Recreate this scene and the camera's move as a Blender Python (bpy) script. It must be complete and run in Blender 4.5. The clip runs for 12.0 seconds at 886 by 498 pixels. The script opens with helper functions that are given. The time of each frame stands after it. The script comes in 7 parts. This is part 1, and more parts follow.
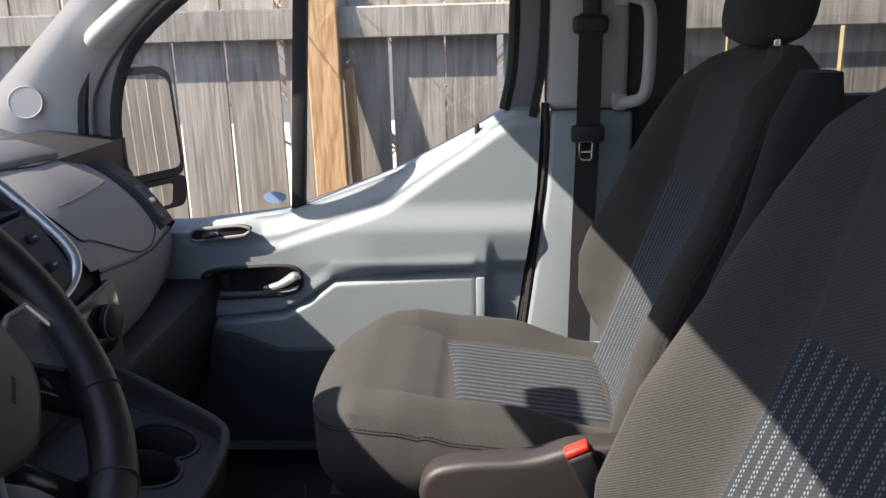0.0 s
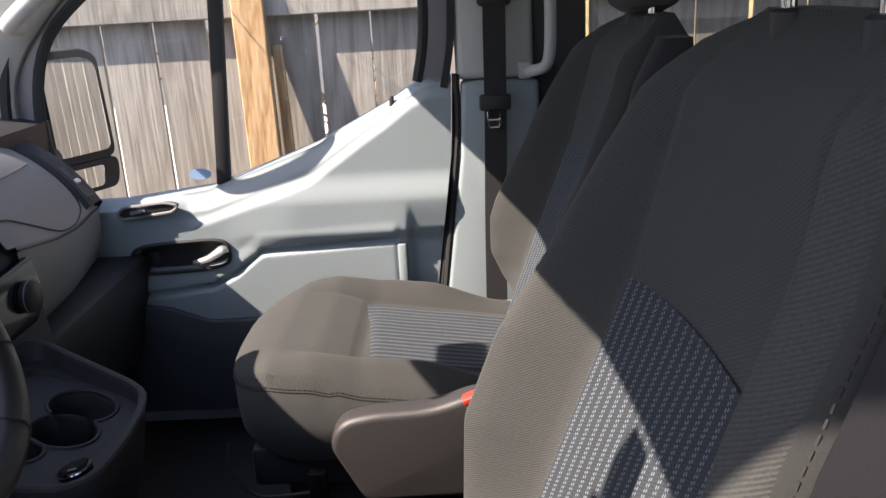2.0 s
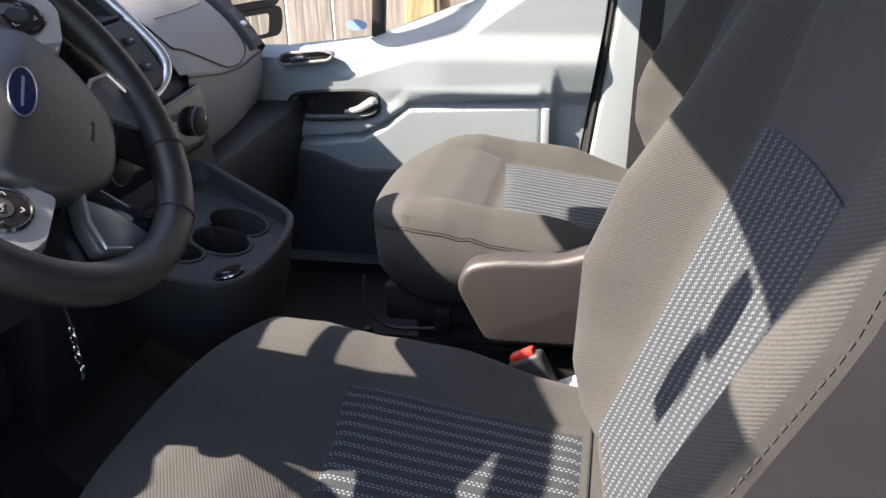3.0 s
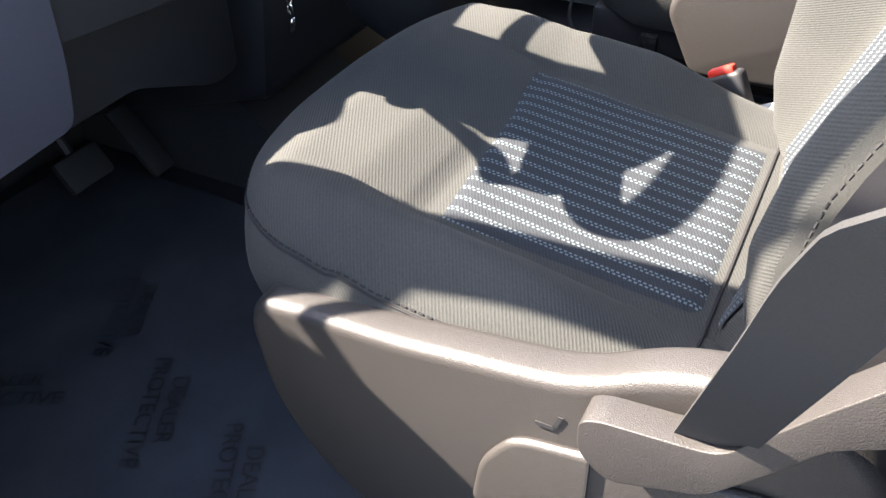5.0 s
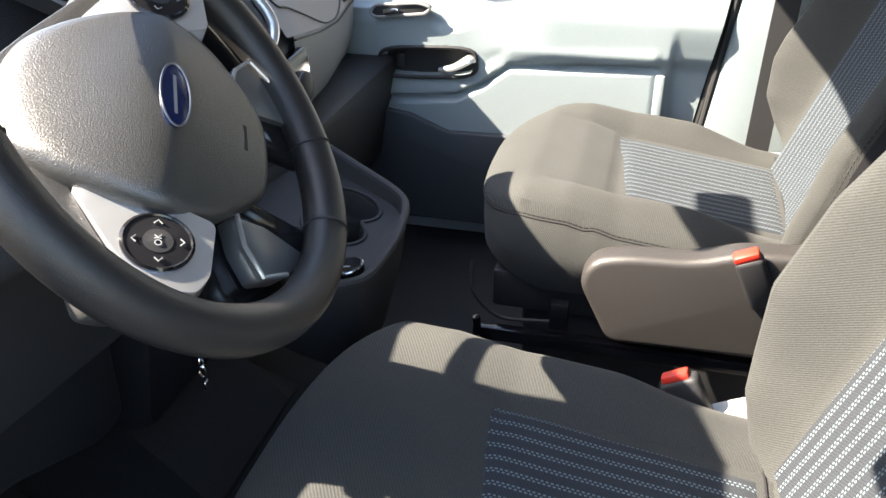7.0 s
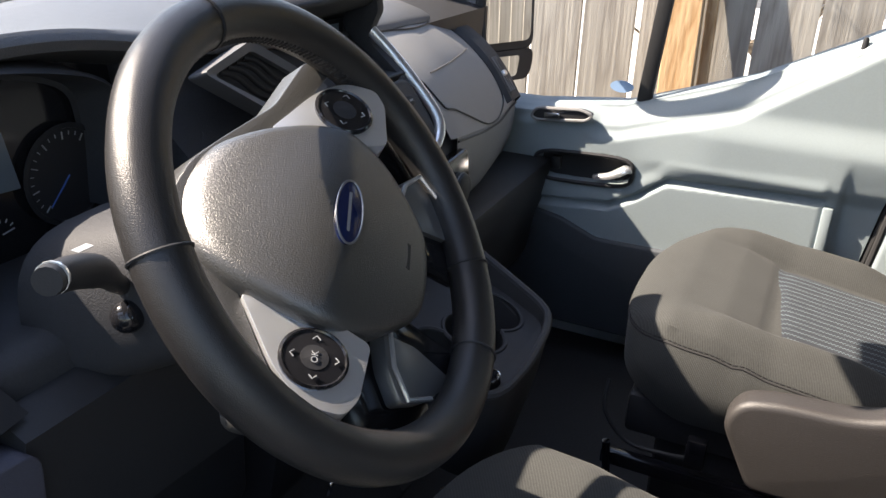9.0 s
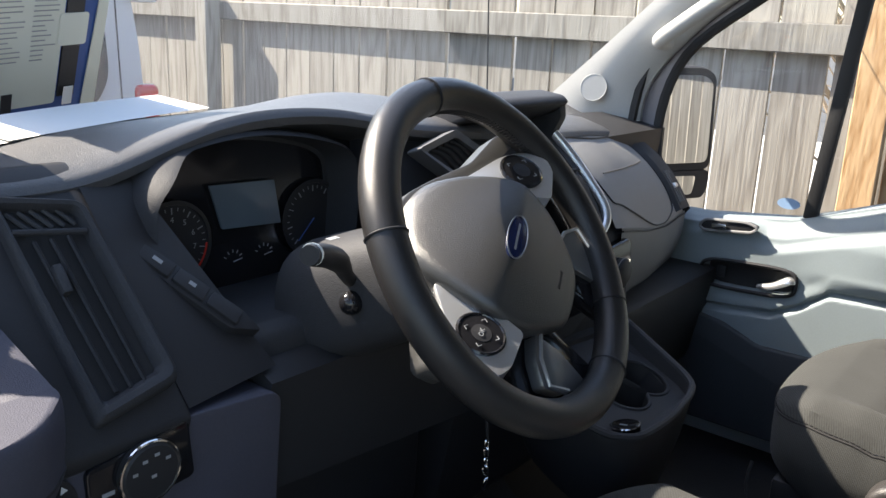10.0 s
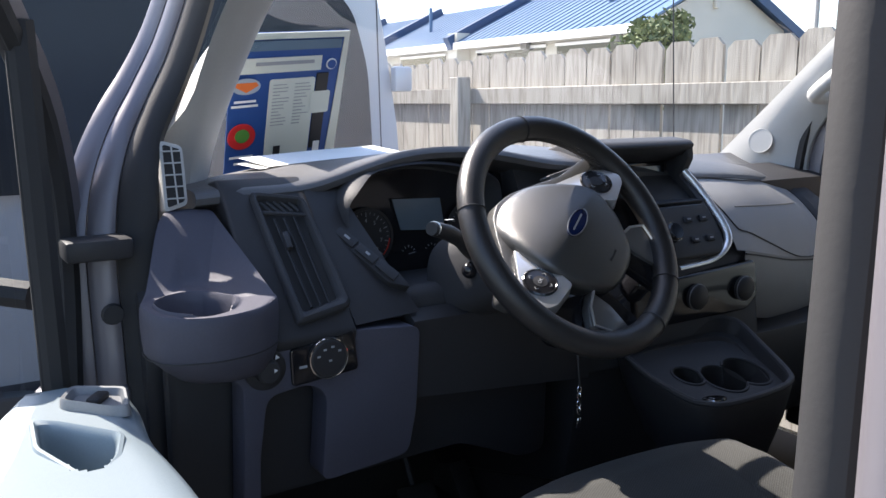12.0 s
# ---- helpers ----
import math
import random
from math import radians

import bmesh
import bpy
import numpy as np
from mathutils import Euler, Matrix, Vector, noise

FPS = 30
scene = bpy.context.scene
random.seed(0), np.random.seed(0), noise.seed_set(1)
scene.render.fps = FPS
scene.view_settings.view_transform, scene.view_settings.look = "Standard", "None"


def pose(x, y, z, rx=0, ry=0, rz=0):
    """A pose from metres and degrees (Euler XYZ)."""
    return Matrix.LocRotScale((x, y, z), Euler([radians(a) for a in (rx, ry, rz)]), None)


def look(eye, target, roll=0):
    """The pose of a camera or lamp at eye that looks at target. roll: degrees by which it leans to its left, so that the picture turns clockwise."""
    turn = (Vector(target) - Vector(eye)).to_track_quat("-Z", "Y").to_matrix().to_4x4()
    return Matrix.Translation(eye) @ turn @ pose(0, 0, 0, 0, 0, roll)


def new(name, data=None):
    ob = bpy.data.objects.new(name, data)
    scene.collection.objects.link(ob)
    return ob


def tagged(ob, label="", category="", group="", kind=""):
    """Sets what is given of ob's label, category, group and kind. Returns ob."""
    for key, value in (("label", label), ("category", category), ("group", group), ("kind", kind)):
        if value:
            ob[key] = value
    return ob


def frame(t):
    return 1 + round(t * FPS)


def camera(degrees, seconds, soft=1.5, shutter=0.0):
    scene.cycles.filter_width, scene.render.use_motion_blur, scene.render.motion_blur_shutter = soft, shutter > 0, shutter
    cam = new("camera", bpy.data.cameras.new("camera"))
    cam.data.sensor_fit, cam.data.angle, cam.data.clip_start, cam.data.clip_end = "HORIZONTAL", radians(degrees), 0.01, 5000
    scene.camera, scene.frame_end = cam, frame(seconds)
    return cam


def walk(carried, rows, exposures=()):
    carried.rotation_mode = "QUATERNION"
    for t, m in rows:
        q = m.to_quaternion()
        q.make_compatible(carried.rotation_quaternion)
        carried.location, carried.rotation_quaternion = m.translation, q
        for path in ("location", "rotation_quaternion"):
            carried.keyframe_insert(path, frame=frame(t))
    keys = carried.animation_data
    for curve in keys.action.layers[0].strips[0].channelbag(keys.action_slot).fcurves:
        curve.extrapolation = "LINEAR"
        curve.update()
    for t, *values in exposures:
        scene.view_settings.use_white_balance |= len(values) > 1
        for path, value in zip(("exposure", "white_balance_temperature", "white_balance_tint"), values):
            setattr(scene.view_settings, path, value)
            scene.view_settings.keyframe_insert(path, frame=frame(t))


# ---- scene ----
cam = camera(55.9, 12.0)
PATH = [
    (0, (0.151, -0.663, 1.734), (0.03, 1.261, 1.202), -1.6),
    (0.5, (0.195, -0.668, 1.744), (0.332, 1.287, 1.344), -2.0),
    (1, (0.232, -0.698, 1.758), (0.447, 1.267, 1.457), -3.4),
    (1.5, (0.241, -0.72, 1.75), (0.384, 1.22, 1.286), -3.1),
    (2, (0.258, -0.74, 1.737), (0.212, 1.169, 1.142), -3.2),
    (2.5, (0.265, -0.768, 1.719), (0.026, 1.086, 1.008), -2.4),
    (3, (0.278, -0.794, 1.696), (-0.108, 0.983, 0.863), -1.7),
    (3.5, (0.297, -0.829, 1.676), (-0.272, 0.841, 0.732), -1.2),
    (3.7, (0.301, -0.844, 1.674), (-0.331, 0.784, 0.699), -0.4),
    (5.3, (0.332, -0.853, 1.595), (-0.431, 0.469, 0.302), -3.0),
    (5.5, (0.326, -0.848, 1.598), (-0.432, 0.467, 0.295), -3.2),
    (6, (0.291, -0.815, 1.634), (-0.429, 0.659, 0.49), -2.8),
    (6.5, (0.21, -0.749, 1.673), (-0.345, 0.886, 0.665), -1.9),
    (7, (0.111, -0.689, 1.728), (-0.333, 0.999, 0.753), -0.5),
    (7.2, (0.076, -0.66, 1.748), (-0.365, 1.033, 0.78), -0.2),
    (8.8, (0.058, -0.629, 1.767), (-0.619, 1.04, 0.898), 1.4),
    (9, (0.077, -0.666, 1.761), (-0.682, 0.997, 0.949), 2.3),
    (9.5, (0.145, -0.766, 1.755), (-0.838, 0.856, 1.119), 2.4),
    (10, (0.219, -0.857, 1.738), (-0.973, 0.659, 1.207), 2.7),
    (10.5, (0.307, -0.89, 1.727), (-1.017, 0.539, 1.276), 2.2),
    (11, (0.441, -0.934, 1.696), (-1.009, 0.393, 1.326), 0.4),
    (11.5, (0.558, -0.983, 1.718), (-1.002, 0.219, 1.365), 0.2),
    (12, (0.679, -0.981, 1.701), (-0.977, 0.085, 1.353), -0.2),
]
EXPOSURES = [(0, 1.38, 6900, 18), (1, 1.48, 6950, 19), (2.5, 1.88, 7150, 20), (3.5, 2.75, 7150, 18), (5.5, 3.30, 7000, 12), (6.5, 3.05, 7150, 9), (7.2, 2.70, 7200, 13), (9.0, 1.86, 7200, 15), (10.0, 1.74, 6950, 12), (11.0, 1.66, 6600, 11), (12.0, 1.72, 6550, 15)]
walk(cam, [(t, look(eye, target, roll)) for t, eye, target, roll in PATH], EXPOSURES)

# ---- light ----
SUN_TO = Vector((-1.0, -0.335, 1.04)).normalized()
world = bpy.data.worlds.new("sky")
scene.world = world
world.use_nodes = True
wn = world.node_tree.nodes
sky = wn.new("ShaderNodeTexSky")
sky.sky_type = "NISHITA"
sky.sun_disc = False
sky.sun_elevation = math.asin(SUN_TO.z)
sky.sun_rotation = math.atan2(SUN_TO.x, SUN_TO.y)
wn["Background"].inputs["Strength"].default_value = 0.15
world.node_tree.links.new(sky.outputs[0], wn["Background"].inputs["Color"])
sun_data = bpy.data.lights.new("sun", "SUN")
sun_data.energy, sun_data.angle, sun_data.color = 5.0, radians(0.5), (1.0, 0.94, 0.84)
sun = new("sun", sun_data)
sun.matrix_world = look(SUN_TO * 20, (0, 0, 0))
scene.view_settings.exposure = 1.40


# ---- materials ----
def mat(name, colour, rough=0.6, metal=0.0, grain=0.0, grain_size=300.0, stain=0.15, stain_size=6.0, bump=0.0, bump_size=400.0, spec=0.5, coat=0.0, rand=0.0):
    """Procedural paint, plastic or cloth: base colour with fine grain, large stains and relief."""
    m = bpy.data.materials.new(name)
    m.use_nodes = True
    n, l = m.node_tree.nodes, m.node_tree.links
    b = n["Principled BSDF"]
    b.inputs["Roughness"].default_value = rough
    b.inputs["Metallic"].default_value = metal
    b.inputs["Specular IOR Level"].default_value = spec
    b.inputs["Coat Weight"].default_value = coat
    co = n.new("ShaderNodeTexCoord")
    big = n.new("ShaderNodeTexNoise")
    big.inputs["Scale"].default_value, big.inputs["Detail"].default_value = stain_size, 5
    l.new(co.outputs["Object"], big.inputs["Vector"])
    fine = n.new("ShaderNodeTexNoise")
    fine.inputs["Scale"].default_value, fine.inputs["Detail"].default_value = grain_size, 2
    l.new(co.outputs["Object"], fine.inputs["Vector"])
    # value factor = 1 + stain*(big-.5)*2 + grain*(fine-.5)*2
    a = n.new("ShaderNodeMath"); a.operation = "MULTIPLY_ADD"
    l.new(big.outputs[0], a.inputs[0]); a.inputs[1].default_value = 2 * stain; a.inputs[2].default_value = 1 - stain
    c = n.new("ShaderNodeMath"); c.operation = "MULTIPLY_ADD"
    l.new(fine.outputs[0], c.inputs[0]); c.inputs[1].default_value = 2 * grain; c.inputs[2].default_value = 1 - grain
    d = n.new("ShaderNodeMath"); d.operation = "MULTIPLY"
    l.new(a.outputs[0], d.inputs[0]); l.new(c.outputs[0], d.inputs[1])
    value = d
    if rand:
        info = n.new("ShaderNodeObjectInfo")
        e = n.new("ShaderNodeMath"); e.operation = "MULTIPLY_ADD"
        l.new(info.outputs["Random"], e.inputs[0]); e.inputs[1].default_value = 2 * rand; e.inputs[2].default_value = 1 - rand
        value = n.new("ShaderNodeMath"); value.operation = "MULTIPLY"
        l.new(d.outputs[0], value.inputs[0]); l.new(e.outputs[0], value.inputs[1])
    mix = n.new("ShaderNodeVectorMath"); mix.operation = "SCALE"
    mix.inputs[0].default_value = colour
    l.new(value.outputs[0], mix.inputs["Scale"])
    l.new(mix.outputs[0], b.inputs["Base Color"])
    if bump:
        t = n.new("ShaderNodeTexNoise")
        t.inputs["Scale"].default_value, t.inputs["Detail"].default_value = bump_size, 3
        l.new(co.outputs["Object"], t.inputs["Vector"])
        k = n.new("ShaderNodeBump")
        k.inputs["Strength"].default_value, k.inputs["Distance"].default_value = bump, 0.001
        l.new(t.outputs[0], k.inputs["Height"])
        l.new(k.outputs[0], b.inputs["Normal"])
    return m


def cloth(name, colour, lines=False):
    """Woven seat cloth; with lines: rows of pale stitched dashes along u, from the UV map in metres."""
    m = mat(name, colour, 0.95, 0, 0.25, 900, 0.10, 9, 0.0, spec=0.2)
    n, l = m.node_tree.nodes, m.node_tree.links
    b = n["Principled BSDF"]
    b.inputs["Sheen Weight"].default_value = 0.04
    uv = n.new("ShaderNodeUVMap")
    sep = n.new("ShaderNodeSeparateXYZ")
    l.new(uv.outputs[0], sep.inputs[0])

    def math_node(op, a, v=None, v2=None):
        x = n.new("ShaderNodeMath"); x.operation = op
        for i, q in enumerate((a, v, v2)):
            if q is None:
                continue
            if isinstance(q, (int, float)):
                x.inputs[i].default_value = q
            else:
                l.new(q, x.inputs[i])
        return x.outputs[0]

    # weave: product of two sines, about 3 mm
    su = math_node("SINE", math_node("MULTIPLY", sep.outputs[0], 2 * math.pi / 0.0021))
    sv = math_node("SINE", math_node("MULTIPLY", sep.outputs[1], 2 * math.pi / 0.0017))
    rib = math_node("SINE", math_node("MULTIPLY", math_node("ADD", sep.outputs[0], math_node("MULTIPLY", sep.outputs[1], 0.55)), 2 * math.pi / 0.0036))
    thread = n.new("ShaderNodeTexNoise")
    thread.inputs["Scale"].default_value, thread.inputs["Detail"].default_value = 420.0, 3
    l.new(uv.outputs[0], thread.inputs["Vector"])
    both = math_node("ADD", math_node("MULTIPLY", rib, 0.40), math_node("MULTIPLY", math_node("MULTIPLY", su, sv), 0.10))
    weave = math_node("ADD", math_node("MULTIPLY_ADD", both, 0.5, 0.12), math_node("MULTIPLY", thread.outputs[0], 0.76))
    base = b.inputs["Base Color"].links[0].from_socket
    scale = n.new("ShaderNodeVectorMath"); scale.operation = "SCALE"
    l.new(base, scale.inputs[0])
    l.new(math_node("MULTIPLY_ADD", weave, 0.66, 0.67), scale.inputs["Scale"])
    colour_out = scale.outputs[0]
    if lines:
        row = math_node("FRACT", math_node("DIVIDE", sep.outputs[1], 0.0182))
        a = math_node("COMPARE", row, 0.25, 0.06)
        c = math_node("COMPARE", row, 0.46, 0.06)
        du = math_node("DIVIDE", sep.outputs[0], 0.0052)
        d1 = math_node("GREATER_THAN", math_node("FRACT", du), 0.45)
        d2 = math_node("GREATER_THAN", math_node("FRACT", math_node("ADD", du, 0.5)), 0.45)
        mask = math_node("ADD", math_node("MULTIPLY", a, d1), math_node("MULTIPLY", c, d2))
        mask = math_node("MULTIPLY", mask, 0.58)
        mx = n.new("ShaderNodeMix"); mx.data_type = "RGBA"
        l.new(mask, mx.inputs["Factor"])
        l.new(colour_out, mx.inputs["A"])
        mx.inputs["B"].default_value = (0.205, 0.26, 0.29, 1)
        colour_out = mx.outputs["Result"]
    l.new(colour_out, b.inputs["Base Color"])
    k = n.new("ShaderNodeBump")
    k.inputs["Strength"].default_value, k.inputs["Distance"].default_value = 0.6, 0.0009
    l.new(weave, k.inputs["Height"])
    l.new(k.outputs[0], b.inputs["Normal"])
    return m


def wood(name, colour, dark, rand=0.2, rings=14.0):
    """Weathered or fresh board: stretched grain along z with knots."""
    m = bpy.data.materials.new(name)
    m.use_nodes = True
    n, l = m.node_tree.nodes, m.node_tree.links
    b = n["Principled BSDF"]
    b.inputs["Roughness"].default_value = 0.9
    b.inputs["Specular IOR Level"].default_value = 0.15
    co = n.new("ShaderNodeTexCoord")
    info = n.new("ShaderNodeObjectInfo")
    shift = n.new("ShaderNodeVectorMath"); shift.operation = "SCALE"
    shift.inputs[0].default_value = (13.0, 7.0, 31.0)
    l.new(info.outputs["Random"], shift.inputs["Scale"])
    add = n.new("ShaderNodeVectorMath")
    l.new(co.outputs["Object"], add.inputs[0]); l.new(shift.outputs[0], add.inputs[1])
    sq = n.new("ShaderNodeMapping")
    sq.inputs["Scale"].default_value = (1.0, 1.0, 0.13)
    l.new(add.outputs[0], sq.inputs[0])
    warp = n.new("ShaderNodeTexNoise")
    warp.inputs["Scale"].default_value, warp.inputs["Detail"].default_value = 9.0, 3
    l.new(sq.outputs[0], warp.inputs["Vector"])
    ring = n.new("ShaderNodeMath"); ring.operation = "MULTIPLY"
    l.new(warp.outputs[0], ring.inputs[0]); ring.inputs[1].default_value = rings
    saw = n.new("ShaderNodeMath"); saw.operation = "PINGPONG"
    l.new(ring.outputs[0], saw.inputs[0]); saw.inputs[1].default_value = 0.5
    streak = n.new("ShaderNodeTexNoise")
    streak.inputs["Scale"].default_value, streak.inputs["Detail"].default_value = 120.0, 4
    sq2 = n.new("ShaderNodeMapping")
    sq2.inputs["Scale"].default_value = (1.0, 1.0, 0.03)
    l.new(add.outputs[0], sq2.inputs[0]); l.new(sq2.outputs[0], streak.inputs["Vector"])
    both = n.new("ShaderNodeMath"); both.operation = "MULTIPLY_ADD"
    l.new(saw.outputs[0], both.inputs[0]); both.inputs[1].default_value = 0.9
    l.new(streak.outputs[0], both.inputs[2])
    ramp = n.new("ShaderNodeValToRGB")
    ramp.color_ramp.elements[0].position, ramp.color_ramp.elements[0].color = 0.35, (*dark, 1)
    ramp.color_ramp.elements[1].position, ramp.color_ramp.elements[1].color = 0.85, (*colour, 1)
    l.new(both.outputs[0], ramp.inputs[0])
    tone = n.new("ShaderNodeMath"); tone.operation = "MULTIPLY_ADD"
    l.new(info.outputs["Random"], tone.inputs[0]); tone.inputs[1].default_value = 2 * rand; tone.inputs[2].default_value = 1 - rand
    mix = n.new("ShaderNodeVectorMath"); mix.operation = "SCALE"
    l.new(ramp.outputs[0], mix.inputs[0]); l.new(tone.outputs[0], mix.inputs["Scale"])
    l.new(mix.outputs[0], b.inputs["Base Color"])
    k = n.new("ShaderNodeBump")
    k.inputs["Strength"].default_value, k.inputs["Distance"].default_value = 0.5, 0.003
    l.new(both.outputs[0], k.inputs["Height"]); l.new(k.outputs[0], b.inputs["Normal"])
    return m


def glass(name, colour=(1, 1, 1), rough=0.0, gloss=0.6):
    """Clear pane: mostly transparent with a weak mirror gloss by Fresnel."""
    m = bpy.data.materials.new(name)
    m.use_nodes = True
    n, l = m.node_tree.nodes, m.node_tree.links
    n.remove(n["Principled BSDF"])
    t = n.new("ShaderNodeBsdfTransparent")
    t.inputs[0].default_value = (*colour, 1)
    g = n.new("ShaderNodeBsdfGlossy")
    g.inputs["Roughness"].default_value = rough
    lw = n.new("ShaderNodeLayerWeight")
    lw.inputs[0].default_value = 0.5
    pw = n.new("ShaderNodeMath"); pw.operation = "POWER"
    l.new(lw.outputs["Facing"], pw.inputs[0]); pw.inputs[1].default_value = 4.0
    f = n.new("ShaderNodeMath"); f.operation = "MULTIPLY_ADD"
    l.new(pw.outputs[0], f.inputs[0]); f.inputs[1].default_value = gloss; f.inputs[2].default_value = min(0.05, gloss * 0.2)
    mx = n.new("ShaderNodeMixShader")
    l.new(f.outputs[0], mx.inputs[0]); l.new(t.outputs[0], mx.inputs[1]); l.new(g.outputs[0], mx.inputs[2])
    l.new(mx.outputs[0], n["Material Output"].inputs[0])
    return m


CLOTH = cloth("seat_cloth", (0.047, 0.048, 0.046))
CLOTH_SIDE = cloth("seat_side_cloth", (0.028, 0.027, 0.030))
LINED = cloth("lined_cloth", (0.028, 0.032, 0.038), True)
SEAM = mat("seam_thread", (0.016, 0.015, 0.016), 0.9)
GREY = mat("grey_door_plastic", (0.245, 0.290, 0.305), 0.55, grain=0.06, stain=0.05, bump=0.35, bump_size=900)
GREY_SEAT = mat("grey_seat_plastic", (0.034, 0.031, 0.030), 0.44, grain=0.22, grain_size=500, stain=0.10, bump=0.5, bump_size=900)
TRIM = mat("pillar_trim", (0.44, 0.442, 0.43), 0.65, grain=0.05, stain=0.06, bump=0.2, bump_size=800)
DASH = mat("dash_plastic", (0.042, 0.043, 0.047), 0.6, grain=0.15, stain=0.12, bump=0.6, bump_size=700, spec=0.25)
# dash plastic with its colour lightened to stand for sun glare on top
DASH_GLARE = mat("dash_glare_plastic", (0.075, 0.076, 0.080), 0.42, grain=0.15, stain=0.12, bump=0.7, bump_size=700, spec=0.6)
DASH_LOW = mat("dash_lower_plastic", (0.066, 0.066, 0.086), 0.6, grain=0.1, stain=0.1, bump=0.4, bump_size=800, spec=0.3)
DASH_GREY = mat("dash_grey_plastic", (0.22, 0.22, 0.22), 0.55, grain=0.1, stain=0.1, bump=0.4, bump_size=800)
VENT = mat("vent_frame_plastic", (0.105, 0.105, 0.110), 0.5, grain=0.1, stain=0.1, bump=0.3, bump_size=800)
BLACK = mat("black_plastic", (0.027, 0.027, 0.029), 0.5, grain=0.1, stain=0.2, bump=0.2, bump_size=800, spec=0.3)
GLOSS = mat("gloss_black", (0.012, 0.012, 0.014), 0.12, stain=0.1)
RUBBER = mat("black_rubber", (0.018, 0.018, 0.019), 0.75, stain=0.2, bump=0.2, bump_size=200)
LEATHER = mat("wheel_leather", (0.022, 0.021, 0.021), 0.32, grain=0.1, stain=0.1, bump=0.35, bump_size=1300)
AIRBAG = mat("airbag_plastic", (0.040, 0.039, 0.037), 0.31, grain=0.12, stain=0.08, bump=0.5, bump_size=900, spec=1.0)
# silver darkened to stand for the dark cab mirrored in the lower spokes
DIMMED_SILVER = mat("dimmed_silver", (0.30, 0.31, 0.32), 0.34, metal=0.8, stain=0.05)
SILVER = mat("satin_silver", (0.78, 0.79, 0.80), 0.28, metal=0.8, stain=0.05)
CHROME = mat("chrome", (0.80, 0.80, 0.80), 0.08, metal=1.0, stain=0.03)
SCREEN = mat("display_glass", (0.10, 0.13, 0.16), 0.12, stain=0.15, stain_size=12)
BLUE = mat("oval_blue", (0.006, 0.013, 0.055), 0.2, stain=0.1)
WHITE = mat("white_mark", (0.75, 0.75, 0.75), 0.6, stain=0.03)
DIMMARK = mat("dim_mark", (0.30, 0.31, 0.32), 0.6, stain=0.03)
RED = mat("red_button", (0.62, 0.035, 0.02), 0.4, stain=0.08)
REDLIGHT = mat("tail_lamp_red", (0.45, 0.01, 0.015), 0.15, stain=0.1, coat=0.5)
WEB = mat("belt_webbing", (0.020, 0.020, 0.021), 0.85, grain=0.3, grain_size=700, bump=0.5, bump_size=900)
CARPET = mat("cab_floor", (0.030, 0.030, 0.032), 0.8, grain=0.3, grain_size=200, bump=0.6, bump_size=150)
FILM = mat("floor_film", (0.062, 0.065, 0.075), 0.16, grain=0.05, stain=0.35, stain_size=9, bump=1.0, bump_size=14)
PAINT = mat("white_paint", (0.72, 0.73, 0.76), 0.28, stain=0.03, coat=0.5)
# white paint greyed to stand for shade on the parked van's rear
PAINT_SHADED = mat("shaded_white_paint", (0.40, 0.41, 0.44), 0.30, stain=0.03, coat=0.5)
# body paint darkened to stand for the shade round the door openings
DARKENED_PAINT = mat("darkened_body_paint", (0.150, 0.142, 0.158), 0.42, metal=0.3, stain=0.06)
HEAD = mat("headliner", (0.30, 0.30, 0.29), 0.95, grain=0.1, stain=0.08)
CARGO = mat("cargo_panel", (0.045, 0.045, 0.048), 0.8, grain=0.1, stain=0.2)
PICKET = wood("weathered_picket", (0.355, 0.332, 0.295), (0.225, 0.203, 0.178), 0.14, 6.0)
RAILW = wood("weathered_rail", (0.345, 0.328, 0.295), (0.215, 0.195, 0.172), 0.12, 6.0)
NEWWOOD = wood("fresh_post", (0.52, 0.35, 0.20), (0.33, 0.19, 0.09), 0.06, 9.0)
WINDSCREEN = glass("windscreen_glass", (0.93, 0.955, 0.95), 0.0, 0.14)
DOOR_GLASS = glass("tinted_door_glass", (0.55, 0.57, 0.58))
# grey door plastic darkened to stand for the shade low on the door
SHADED_DOOR = mat("shaded_door_plastic", (0.062, 0.069, 0.078), 0.6, grain=0.08, stain=0.08, bump=0.3, bump_size=900, spec=0.3)
GLASS = glass("clear_glass", (0.93, 0.95, 0.95))
TINT = glass("tinted_glass", (0.80, 0.81, 0.80))
MIRROR = mat("mirror_silver", (0.86, 0.88, 0.90), 0.015, metal=1.0, stain=0.0)
ASPHALT = mat("asphalt", (0.085, 0.085, 0.085), 0.9, grain=0.4, grain_size=120, stain=0.2, stain_size=1.5, bump=0.8, bump_size=90)
PAPER = mat("white_paper", (0.80, 0.80, 0.78), 0.8, stain=0.02)
STUCCO = mat("house_stucco", (0.50, 0.475, 0.42), 0.9, grain=0.08, grain_size=60, stain=0.08, stain_size=1.2)
ROOFBLUE = mat("blue_metal_roof", (0.085, 0.15, 0.25), 0.5, stain=0.12, stain_size=1.0, spec=0.4)
LEAF = mat("leaf_green", (0.095, 0.120, 0.050), 0.8, stain=0.4, stain_size=14)
BARK = mat("bare_bark", (0.20, 0.155, 0.11), 0.9, grain=0.2, stain=0.2)
CREAM = mat("printed_cream", (0.62, 0.64, 0.56), 0.8, stain=0.03)
POSTER_BLUE = mat("poster_blue", (0.015, 0.07, 0.26), 0.5, stain=0.05)
